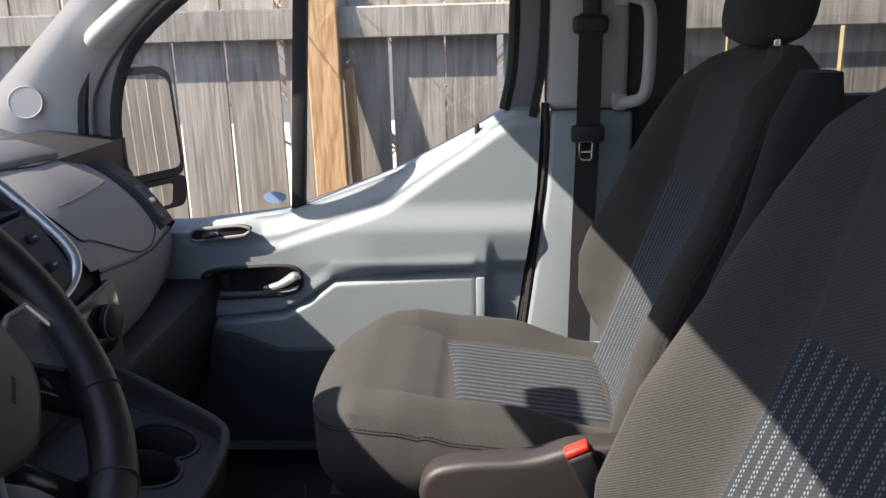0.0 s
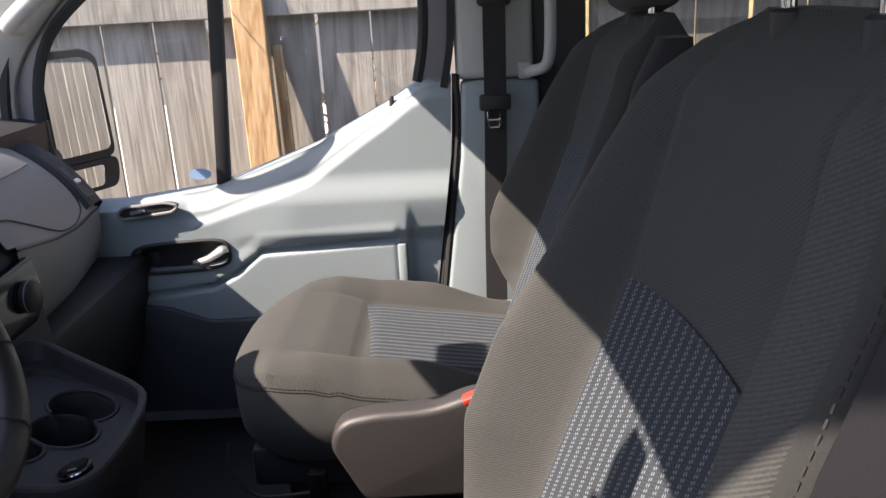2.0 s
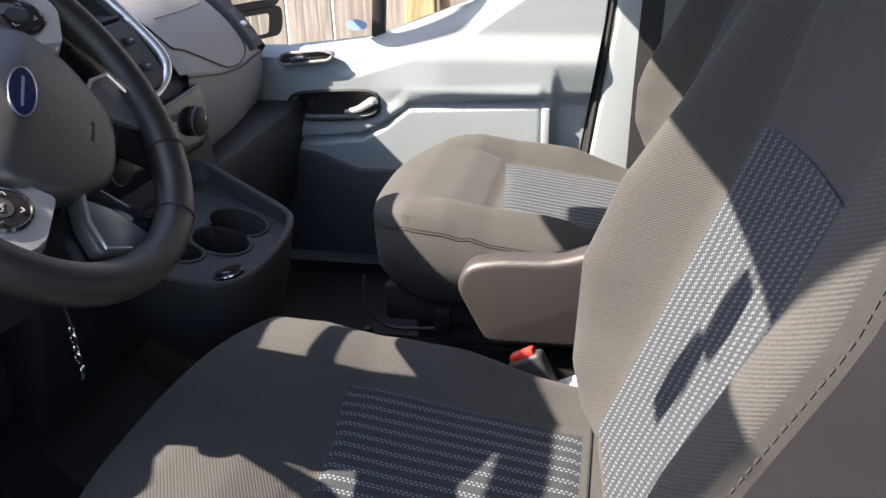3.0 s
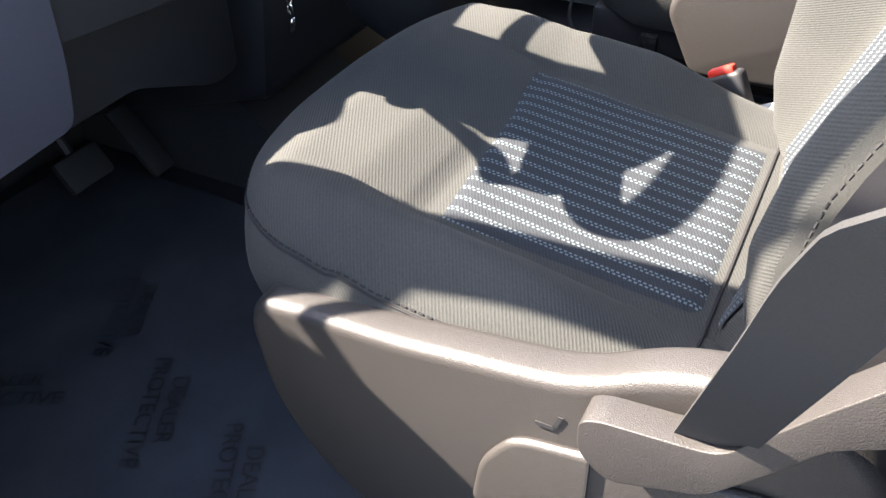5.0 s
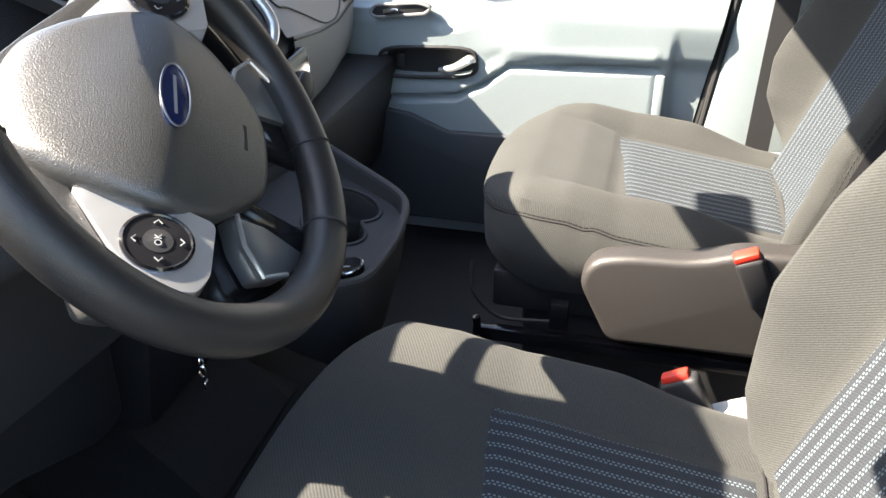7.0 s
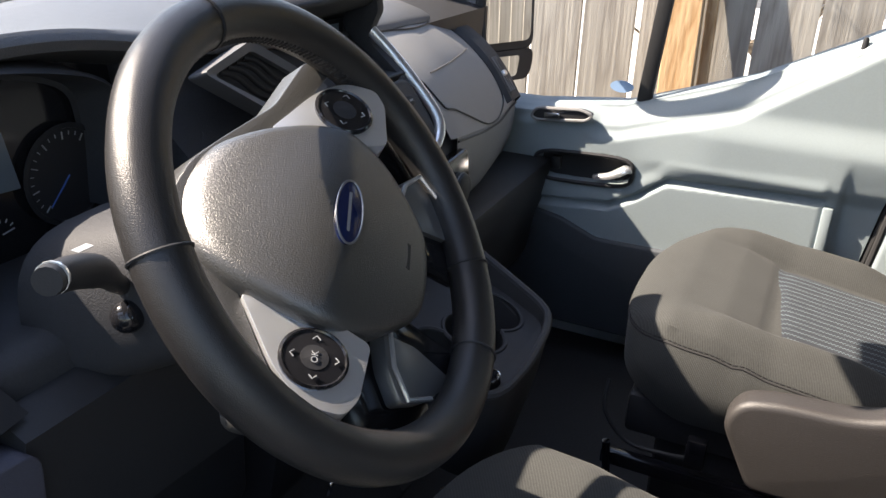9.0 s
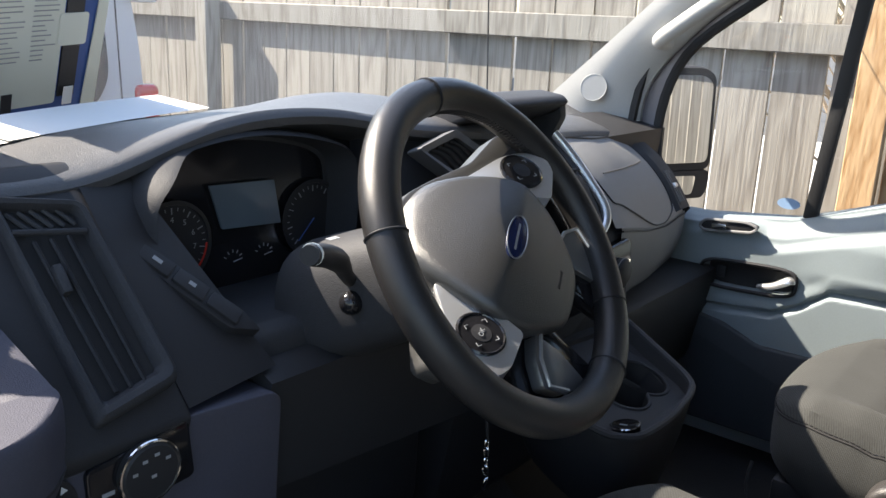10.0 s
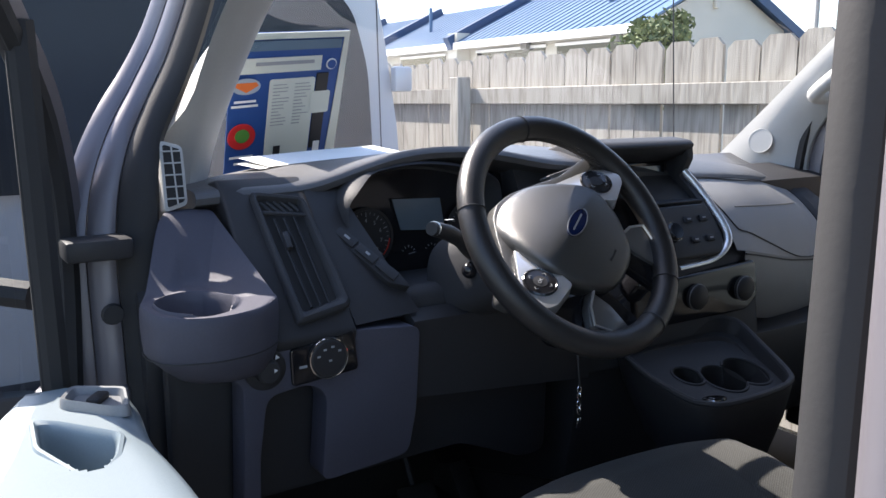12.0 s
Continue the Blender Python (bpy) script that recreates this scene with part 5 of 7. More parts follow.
ks = part("mirror_switch", lathe([(0, -0.004), (0.030, -0.004), (0.030, 0.004), (0.027, 0.006), (0.018, 0.006), (0.017, 0.020), (0.014, 0.023), (0, 0.024)], 28), BLACK, dash, "round black mirror switch", m=PF @ Matrix.Translation((-0.577, 1.330, 0.001)))
part("switch_arrow", prism([(-0.597, 1.345), (-0.592, 1.350), (-0.5905, 1.343)], 0.001), WHITE, ks, m=PF @ Matrix.Translation((0, 0, 0.0085)))
part("switch_arrow", prism([(-0.557, 1.345), (-0.562, 1.350), (-0.5635, 1.343)], 0.001), WHITE, ks, m=PF @ Matrix.Translation((0, 0, 0.0085)))
part("switch_arrow", prism([(-0.572, 1.330), (-0.567, 1.333), (-0.572, 1.336)], 0.001), WHITE, ks, m=PF @ Matrix.Translation((0, 0, 0.0262)))
ls = part("light_switch", prism(rounded([(-0.538, 1.296), (-0.540, 1.352), (-0.438, 1.368), (-0.432, 1.305)], 0.008), 0.008, 0.003), GLOSS, dash, "black headlamp switch panel", m=PF @ Matrix.Translation((0, 0, 0.006)))
part("rotary_knob", lathe([(0, 0), (0.029, 0), (0.029, 0.008), (0.026, 0.011), (0, 0.012)], 32), BLACK, ls, "black rotary knob", m=PF @ Matrix.Translation((-0.484, 1.333, 0.006)))
part("knob_ring", tube([(0.0295 * math.cos(a), 0.0295 * math.sin(a), 0) for a in np.linspace(0, 2 * math.pi, 40, endpoint=False)], 0.0016, 6, True), CHROME, ls, "chrome ring", m=PF @ Matrix.Translation((-0.484, 1.333, 0.014)))
for k, (dy, dz) in enumerate(((-0.018, 0.006), (-0.008, 0.015), (0.004, 0.018), (0.015, 0.011), (0.0, -0.002))):
    part("knob_mark", span((-0.486 + dy, 1.331 + dz, 0.0182), (-0.481 + dy, 1.334 + dz, 0.0185)), DIMMARK, ls, m=PF)
part("knob_mark", span((-0.527, 1.322, 0.0062), (-0.515, 1.326, 0.0066)), DIMMARK, ls, m=PF)

# cup holder pod at the driver's end of the dash
def pod_z(x):
    """Top of the pod: level round the cup, rising to a hood behind it."""
    return 1.440 - 0.10 * (x + 0.40) * (x > -0.40) + 0.100 * sm(-x, 0.455, 0.590)


outline = rounded([(-0.328, -0.668), (-0.345, -0.600), (-0.388, -0.562), (-0.575, -0.590), (-0.612, -0.600), (-0.612, -0.650), (-0.52, -0.702), (-0.42, -0.748), (-0.355, -0.735)], [0.04, 0.03, 0.012, 0.01, 0.02, 0.02, 0.05, 0.05, 0.04], 6)
cup, PC = [], Vector((-0.400, -0.676))
for p in outline:
    d = Vector((p[0], p[1])) - PC
    d = Vector((d.x / 0.054, d.y / 0.050)).normalized()
    cup.append((PC.x + 0.054 * d.x, PC.y + 0.050 * d.y))
notch = lambda x, y: 0.016 * sm(x, -0.375, -0.355) * (1 - sm(abs(y + 0.665), 0.016, 0.026))
centre = Vector((-0.46, -0.645))
rings = []
for z, g in ((1.334, 0.62), (1.340, 0.72), (1.352, 0.82), (1.366, 0.92), (1.373, 0.960)):
    rings.append([Vector((lerp(-0.43, p[0], g), lerp(-0.60, p[1], g), z)) for p in outline])
for f in (0.06, 0.3, 0.55, 0.8, 0.93, 1.0):
    g = (0.975, 0.99, 1.0, 1.0, 0.993, 0.978)[(0.06, 0.3, 0.55, 0.8, 0.93, 1.0).index(f)]
    rings.append([Vector((lerp(centre.x, p[0], g), lerp(centre.y, p[1], g), lerp(1.374, pod_z(p[0]) - 0.001, f))) for p in outline])
for k in list(np.linspace(0.06, 0.86, 16)) + [0.92, 0.97, 1.0]:
    ring = []
    for p, q in zip(outline, cup):
        x, y = lerp(lerp(centre.x, p[0], 0.978), q[0], k), lerp(lerp(centre.y, p[1], 0.978), q[1], k)
        lipz = 0.004 * sm(k, 0.80, 0.95) - (0.005 if k == 1.0 else 0.0)
        ring.append(Vector((x, y, lerp(pod_z(x), min(pod_z(x), 1.443), sm(k, 0.55, 0.95)) + lipz - notch(x, y) * sm(k, 0.8, 1.0))))
    rings.append(ring)
for g, dz in ((0.97, 0.012), (0.93, 0.030), (0.90, 0.062), (0.50, 0.066), (0.06, 0.066)):
    rings.append([Vector((lerp(PC.x, q[0], g), lerp(PC.y, q[1], g), 1.441 - max(dz, notch(*q) + 0.004))) for q in cup])
pod = part("cup_pod", loft(rings), DASH_LOW, dash, "blue-grey moulded cup-holder pod")
part("pod_seam", tube([(lerp(centre.x, p[0], 0.976), lerp(centre.y, p[1], 0.976), 1.3745) for p in outline], 0.0012, 5, True), BLACK, pod, "dark seam round the pod")

# centre vent, screen and controls
CV = axes((-0.538, 0.125, 1.543), Vector((0.06, 0.96, -0.28)).normalized(), Vector((-0.35, 0.28, 0.89)).normalized(), Vector((0.93, 0.05, 0.35)).normalized())
part("centre_block", loft([[Vector(p) for p in ring] for ring in (
    [(-0.605, 0.0, 1.585), (-0.56, 0.0, 1.50), (-0.45, 0.02, 1.37), (-0.44, 0.03, 1.20), (-0.66, 0.03, 1.20), (-0.66, 0.0, 1.58)],
    [(-0.60, 0.10, 1.588), (-0.55, 0.10, 1.49), (-0.44, 0.10, 1.37), (-0.43, 0.10, 1.20), (-0.66, 0.10, 1.20), (-0.66, 0.10, 1.58)],
    [(-0.60, 0.30, 1.56), (-0.525, 0.30, 1.49), (-0.435, 0.30, 1.37), (-0.43, 0.30, 1.20), (-0.66, 0.30, 1.20), (-0.66, 0.30, 1.57)],
    [(-0.60, 0.46, 1.545), (-0.52, 0.46, 1.49), (-0.445, 0.48, 1.375), (-0.43, 0.50, 1.20), (-0.66, 0.50, 1.20), (-0.66, 0.46, 1.55)],
    [(-0.62, 0.52, 1.53), (-0.55, 0.52, 1.47), (-0.447, 0.54, 1.375), (-0.44, 0.56, 1.20), (-0.66, 0.56, 1.20), (-0.66, 0.52, 1.53)])]), DASH, dash, "dark centre console face")
vo = rounded([(-0.10, -0.014), (-0.010, 0.036), (0.138, -0.004), (0.050, -0.062)], 0.010)
vi = rounded([(-0.079, -0.014), (-0.008, 0.024), (0.112, -0.007), (0.046, -0.048)], 0.008)
cv = part("centre_vent", loft([[Vector((*p, -0.012)) for p in vo], [Vector((*p, 0.010)) for p in vo], [Vector((p[0] * 0.98, p[1] * 0.98, 0.013)) for p in vo], [Vector((*p, 0.010)) for p in vi], [Vector((*p, -0.005)) for p in vi]], True, False), VENT, dash, "grey framed centre air vent", m=CV)
part("vent_back", prism(vi, 0.003), RUBBER, cv, m=CV @ Matrix.Translation((0, 0, 0.003)), smooth=False)
for k in range(4):
    t = (k + 0.5) / 4
    fa, fb = Vector((lerp(-0.072, -0.012, t), lerp(-0.012, 0.018, t), 0.006)), Vector((lerp(0.050, 0.104, t), lerp(-0.042, -0.010, t), 0.006))
    part("fin", tube([fa.lerp(fb, s) + Vector((0, 0.003 * math.sin(9 * s), 0.002 * math.sin(9 * s))) for s in np.linspace(0, 1, 9)], 0.0028, 6, flat=0.4), BLACK, cv, m=CV)
part("vent_tab", box(0.026, 0.007, 0.010, 0.002, 2, Matrix.Translation((0.070, -0.020, 0.012)) @ Matrix.Rotation(radians(40), 4, "Z")), DASH_GREY, cv, m=CV)
# screen housing: hood with an overhanging brow
hood_pts = [(-0.545, 1.619), (-0.532, 1.608), (-0.556, 1.588), (-0.60, 1.572), (-0.595, 1.50), (-0.50, 1.495), (-0.52, 1.47), (-0.72, 1.50), (-0.74, 1.585), (-0.65, 1.617), (-0.59, 1.624)]
sh = part("screen_hood", prism(hood_pts, 0.275, 0.006, 3), DASH, dash, "dark hooded screen housing", m=XZ(0.165))
part("screen_cheek", prism(rounded([(-0.545, 1.612), (-0.54, 1.580), (-0.560, 1.540), (-0.50, 1.49), (-0.60, 1.49), (-0.60, 1.60)], 0.006), 0.018, 0.004), DASH, sh, m=XZ(0.425))
part("screen", span((-0.5955, 0.20, 1.505), (-0.590, 0.41, 1.570), 0.002), GLOSS, sh, "dark glossy screen")
part("screen_face", span((-0.590, 0.215, 1.512), (-0.5885, 0.395, 1.563), 0.0), SCREEN, sh, "unlit screen face")
RF = axes((-0.478, 0.30, 1.430), (0, 1, 0), Vector((-0.5, 0, 0.86)).normalized(), Vector((0.86, 0, 0.5)).normalized())
radio = part("radio", prism(rounded([(-0.14, -0.055), (-0.13, 0.060), (0.135, 0.060), (0.150, -0.020), (0.13, -0.055)], 0.02), 0.02, 0.006, 3), BLACK, dash, "black radio panel with buttons", m=RF @ Matrix.Translation((0, 0, 0.016)))
part("radio_knob", lathe([(0, 0), (0.020, 0), (0.019, 0.014), (0.016, 0.017), (0, 0.017)], 24), GLOSS, radio, "round radio knob", m=RF @ Matrix.Translation((0.0, 0.0, 0.016)))
part("knob_ring", tube([(0.0205 * math.cos(a), 0.0205 * math.sin(a), 0) for a in np.linspace(0, 2 * math.pi, 28, endpoint=False)], 0.0012, 5, True), CHROME, radio, m=RF @ Matrix.Translation((0, 0, 0.026)))
for k in range(8):
    row, colm = divmod(k, 4)
    part("radio_button", box(0.022, 0.014, 0.006, 0.002, 2, Matrix.Translation(((-0.105, -0.06, 0.06, 0.105)[colm], 0.026 - 0.045 * row, 0.018))), DASH, radio, m=RF)
    part("button_mark", span(((-0.105, -0.06, 0.06, 0.105)[colm] - 0.005, 0.024 - 0.045 * row, 0.0215), ((-0.105, -0.06, 0.06, 0.105)[colm] + 0.005, 0.027 - 0.045 * row, 0.0218)), DIMMARK, radio, m=RF)
trim_pts = smooth_path([(-0.56, 0.432, 1.555), (-0.53, 0.447, 1.52), (-0.490, 0.455, 1.475), (-0.455, 0.458, 1.430), (-0.445, 0.445, 1.400), (-0.445, 0.40, 1.378), (-0.442, 0.30, 1.372)], 5)
part("stack_trim", tube(trim_pts, 0.0085, 10, flat=0.6), SILVER, dash, "satin silver trim strip")
hv = part("climate_panel", prism(rounded([(0.17, 1.262), (0.16, 1.350), (0.52, 1.368), (0.535, 1.29), (0.50, 1.262)], 0.012), 0.02, 0.005, 3), GLOSS, dash, "black climate control panel", m=axes((-0.426, 0, 0), (0, 1, 0), (0, 0, 1), (1, 0, 0)))
for y in (0.235, 0.335, 0.480):
    part("climate_knob", lathe([(0, 0), (0.026, 0), (0.025, 0.012), (0.021, 0.015), (0, 0.015)], 26), BLACK, hv, "round climate knob", m=axes((-0.426, y, 1.312), (0, 1, 0), (0, 0, 1), (1, 0, 0)))
    part("knob_ring", tube([(0.0262 * math.cos(a), 0.0262 * math.sin(a), 0) for a in np.linspace(0, 2 * math.pi, 28, endpoint=False)], 0.0011, 5, True), DASH_GREY, hv, m=axes((-0.418, y, 1.312), (0, 1, 0), (0, 0, 1), (1, 0, 0)))

# passenger's side of the dash
def pdash(y, t):
    """Face of the passenger's dash: t from the top lip to the lower edge."""
    xt, zt = interp(y, (0.47, 0.70, 0.95, 1.05), (-0.598, -0.632, -0.694, -0.735)), interp(y, (0.47, 0.70, 0.95, 1.05), (1.530, 1.517, 1.490, 1.475))
    xb, zb = interp(y, (0.47, 0.523, 0.71, 0.85, 0.97, 1.05), (-0.435, -0.440, -0.480, -0.505, -0.530, -0.55)), interp(y, (0.47, 0.523, 0.71, 0.85, 0.97, 1.05), (1.392, 1.384, 1.346, 1.328, 1.325, 1.318))
    bulge = 0.022 * math.sin(math.pi * min(1, t * 1.0))
    return Vector((lerp(xt, xb, t) + bulge * 0.75, y, lerp(zt, zb, t) + bulge * 0.65))


rows = [[pdash(y, t) for y in np.linspace(0.47, 1.05, 30)] for t in np.linspace(0, 1, 16)]
part("glove_face", loft(rows, False, False), DASH_GREY, dash, "grey passenger dash face")
lidp = [(0.500, 0.04), (0.70, 0.045), (0.925, 0.06), (0.955, 0.50), (0.955, 0.86), (0.90, 0.97), (0.78, 1.0), (0.70, 0.94), (0.56, 0.80), (0.50, 0.70)]
part("lid_line", tube([pdash(y, t) + Vector((0.001, 0, 0.001)) for y, t in [(p.x, p.y) for p in smooth_path([(a, b, 0) for a, b in lidp], 4, True)]], 0.0016, 5, True), BLACK, dash, "dark gap round the glove lid")
part("lid_crease", tube([pdash(lerp(0.56, 0.90, t), 0.47 - 0.1 * t) + Vector((0.0002, 0, 0.0002)) for t in np.linspace(0, 1, 8)], 0.0016, 5), DASH_GLARE, dash)
pl = lambda y, s: pdash(y, 1.0) + Vector((interp(y, (0.47, 1.05), (0.012, 0.02)) * s - 0.06 * s * s, 0, -0.155 * s))
rows = [[pl(y, s) for y in np.linspace(0.50, 1.06, 24)] for s in np.linspace(0, 1, 10)]
part("lower_glove_door", loft(rows, False, False), DASH_GREY, dash, "grey lower glove door")
part("lower_gap", tube([pl(y, 0.04) + Vector((0.002, 0, 0)) for y in np.linspace(0.50, 1.06, 16)], 0.002, 5), BLACK, dash)
part("under_dash", prism([(-0.60, 1.19), (-0.46, 1.19), (-0.50, 0.95), (-1.0, 0.80), (-1.0, 1.19)], 1.05, 0.02), BLACK, dash, "black under-dash panel", m=XZ(0.06))
# end vent strip
rows = []
for t in np.linspace(0, 1, 14):
    a = pdash(1.0, t)
    rows.append([a + Vector((0.0, -0.045, 0.004)), a + Vector((0.012, -0.025, 0.014)), a + Vector((0.010, 0.03, 0.014)), a + Vector((-0.005, 0.075, 0.0)), a + Vector((-0.04, 0.09, -0.04))])
end = part("dash_end", loft(rows, False, False), DASH, dash, "dark dash end with side vents")
for t0, t1 in ((0.04, 0.22), (0.52, 0.95)):
    a, c = pdash(1.0, t0), pdash(1.0, t1)
    d = (c - a).normalized()
    n = Vector((0.7, 0.1, 0.65))
    n = (n - d * n.dot(d)).normalized()
    m = axes(a.lerp(c, 0.5) + n * 0.017, d, n.cross(d), n)
    L = (c - a).length / 2
    fr = part("side_vent", prism(rounded([(-L, -0.020), (L, -0.020), (L, 0.020), (-L, 0.020)], 0.008), 0.012, 0.003), BLACK, end, "black side vent", m=m)
    for k in range(3):
        part("fin", span((-L + 0.01, -0.013 + k * 0.012, 0.0), (L - 0.01, -0.011 + k * 0.012, 0.004)), DASH_GREY, fr, m=m)
    part("vent_tab", box(0.012, 0.02, 0.010, 0.003, 2, Matrix.Translation((0, 0, 0.004))), SILVER if t0 > 0.3 else BLACK, fr, m=m)

# cup-holder tray under the centre stack
tray = thing("cup_tray", "dark cup-holder tray under the centre stack", "tray", at=(-0.33, 0.27, 1.10))
tp = [(-0.240, 0.118, 1.190), (-0.208, 0.150, 1.186), (-0.203, 0.240, 1.184), (-0.214, 0.345, 1.183), (-0.232, 0.395, 1.187), (-0.320, 0.425, 1.217), (-0.430, 0.460, 1.255), (-0.450, 0.30, 1.255), (-0.450, 0.12, 1.250), (-0.330, 0.10, 1.215)]
tp = [Vector(p) for p in tp]
ring = tp
for _ in range(2):
    ring = [p.lerp(ring[(i + 1) % len(ring)], t) for i, p in enumerate(ring) for t in (0.2, 0.8)]
cen = sum(tp, Vector()) / len(tp)
sc = lambda p, k, dz: Vector((cen.x + (p.x - cen.x) * k, cen.y + (p.y - cen.y) * k, p.z + dz))
bm = loft([[sc(p, 0.70, -0.16) for p in ring], [sc(p, 0.92, -0.07) for p in ring], [sc(p, 1.0, -0.015) for p in ring], [sc(p, 1.0, -0.003) for p in ring], [sc(p, 0.985, 0.002) for p in ring], [sc(p, 0.955, 0.001) for p in ring], [sc(p, 0.93, -0.010) for p in ring], [sc(p, 0.90, -0.026) for p in ring], [sc(p, 0.80, -0.030) for p in ring], [sc(p, 0.74, -0.060) for p in ring], [sc(p, 0.68, -0.120) for p in ring]])
part("tray_body", bm, BLACK, tray, "dark moulded tray body")
part("tray_rim", tube([sc(p, 0.985, 0.0) for p in ring], 0.006, 8, True), DASH, tray, "dark grey tray rim")
WELLS = ((-0.303, 0.345, 0.046), (-0.300, 0.275, 0.044), (-0.330, 0.212, 0.030))


def shelf_z(x):
    """Height of the tray's sloping shelf."""
    return 1.168 + 0.28 * max(0.0, -0.235 - x)


edge = [sc(p, 0.925, 0) for p in ring]
bm = bmesh.new()
bmesh.ops.create_grid(bm, x_segments=130, y_segments=170, size=1.0)
for v in bm.verts:
    v.co = Vector((-0.33 + 0.14 * v.co.x, 0.28 + 0.19 * v.co.y, 0))
    v.co.z = shelf_z(v.co.x)
outer = [(p.x, p.y) for p in edge]
gone = []
for f in bm.faces:
    c = f.calc_center_median()
    if not within(c, outer) or any(math.hypot(c.x - x, c.y - y) < r for x, y, r in WELLS):
        gone.append(f)
bmesh.ops.delete(bm, geom=gone, context="FACES")
part("tray_shelf", bm, DASH, tray, "dark grey shelf with cup cut-outs")
for x, y, r in WELLS:
    circle = [Vector((x + r * math.cos(a), y + r * math.sin(a), shelf_z(x + r * math.cos(a)))) for a in np.linspace(0, 2 * math.pi, 36, endpoint=False)]
    mids = Vector((x, y, shelf_z(x)))
    part("cup_well", loft([circle, [p.lerp(mids, 0.04) + Vector((0, 0, -0.008)) for p in circle], [p.lerp(mids, 0.12) + Vector((0, 0, -0.055)) for p in circle], [p.lerp(mids, 0.97) + Vector((0, 0, -0.056)) for p in circle]], True, False), RUBBER, tray, "black rubber-lined cup well")
    keep = [p for p in circle if not any(math.hypot(p.x - a, p.y - b) < q - 0.001 for a, b, q in WELLS if (a, b) != (x, y))]
    first = max(range(len(keep)), key=lambda k: (keep[k] - keep[k - 1]).length)
    keep = keep[first:] + keep[:first]
    part("well_lip", tube(keep, 0.0032, 6), DASH, tray)
kn = part("socket_cap", lathe([(0, 0), (0.022, 0), (0.022, 0.008), (0.019, 0.011), (0.0, 0.010)], 28), GLOSS, tray, "round glossy socket cap", m=Matrix.Translation((-0.246, 0.185, 1.172)) @ Matrix.Rotation(radians(-12), 4, "Y"))
part("cap_ring", tube([(0.0215 * math.cos(a), 0.0215 * math.sin(a), 0.009) for a in np.linspace(0, 2 * math.pi, 32, endpoint=False)], 0.0014, 5, True), CHROME, kn, "chrome ring", m=Matrix.Translation((-0.246, 0.185, 1.172)) @ Matrix.Rotation(radians(-12), 4, "Y"))
part("cap_mark", span((-0.006, -0.006, 0.0105), (0.006, -0.003, 0.011)), DIMMARK, kn, m=Matrix.Translation((-0.246, 0.185, 1.172)) @ Matrix.Rotation(radians(-12), 4, "Y"))
# selector lever behind the wheel
sel = thing("gear_selector", "gear selector with silver and black knob", "gear lever", at=(-0.44, 0.08, 1.32))
part("gaiter", lathe([(0.0, 0), (0.045, 0), (0.035, 0.015), (0.02, 0.04), (0, 0.045)], 20), BLACK, sel, m=Matrix.Translation((-0.43, 0.08, 1.30)) @ Matrix.Rotation(radians(55), 4, "Y"))
part("lever", tube([(-0.42, 0.08, 1.315), (-0.36, 0.08, 1.365)], 0.009, 10), CHROME, sel, "chrome lever")
part("knob", box(0.045, 0.036, 0.055, 0.014, 3, Matrix.Translation((-0.345, 0.08, 1.38)) @ Matrix.Rotation(radians(40), 4, "Y")), GLOSS, sel, "black and silver knob")
part("knob_cap", box(0.03, 0.03, 0.006, 0.002, 2, Matrix.Translation((-0.326, 0.08, 1.402)) @ Matrix.Rotation(radians(40), 4, "Y")), SILVER, sel)


# ---- windscreen pillars, their trim and handle ----
def pillar_trim(mirror):
    """Broad moulded trim between the windscreen edge and the door opening."""
    ws = smooth_path([(-1.00, 1.045, 1.510), (-0.80, 1.040, 1.690), (-0.58, 1.030, 1.885), (-0.42, 1.005, 1.985), (-0.26, 0.98, 2.045)], 5)
    do = smooth_path([(-0.715, 1.105, 1.455), (-0.700, 1.105, 1.60), (-0.585, 1.100, 1.745), (-0.42, 1.095, 1.865), (-0.20, 1.080, 1.975)], 5)
    rows = []
    for a, c in zip(ws, do):
        a = a + Vector((interp(a.z, (1.51, 1.70, 1.90), (0.020, 0.034, 0.054)), interp(a.z, (1.51, 1.70, 1.90), (0.0, -0.008, -0.024)), 0)) if mirror else a
        row = []
        for t in np.linspace(0, 1, 9):
            p = a.lerp(c, t)
            row.append(Vector((p.x, p.y - 0.022 * math.sin(math.pi * t), p.z)))
        wrap = interp(c.z, (1.455, 1.60, 1.70, 1.975), (0.095, 0.080, 0.018, 0.010)) if mirror else 0.05
        row += [c + Vector((0, wrap, 0)), a + Vector((-0.02, min(0.06, wrap + 0.02), 0.0))]
        if mirror:
            row = [Vector((p.x, 2 * YC - p.y, p.z)) for p in row]
        rows.append(row)
    return loft(rows)


for mirror in (False, True):
    tr = part("pillar_trim", pillar_trim(mirror), TRIM, van, "pale grey moulded windscreen pillar trim")
    if not mirror:
        part("speaker_disc", lathe([(0, 0), (0.033, 0), (0.0335, 0.0006), (0.0325, 0.0012), (0.0315, 0.0006), (0, 0.0006)], 40), TRIM, tr, "round speaker grille", smooth=False, m=axes((-0.815, 1.036, 1.590), Vector((0.95, 0.30, 0.0)).normalized(), Vector((0.0, 0.12, 0.99)).normalized(), Vector((0.30, -0.95, 0.10)).normalized()))
pillar_handle = thing("pillar_handle", "pale grey plastic handle on the windscreen pillar", "grab handle", at=(-0.55, 1.03, 1.77))
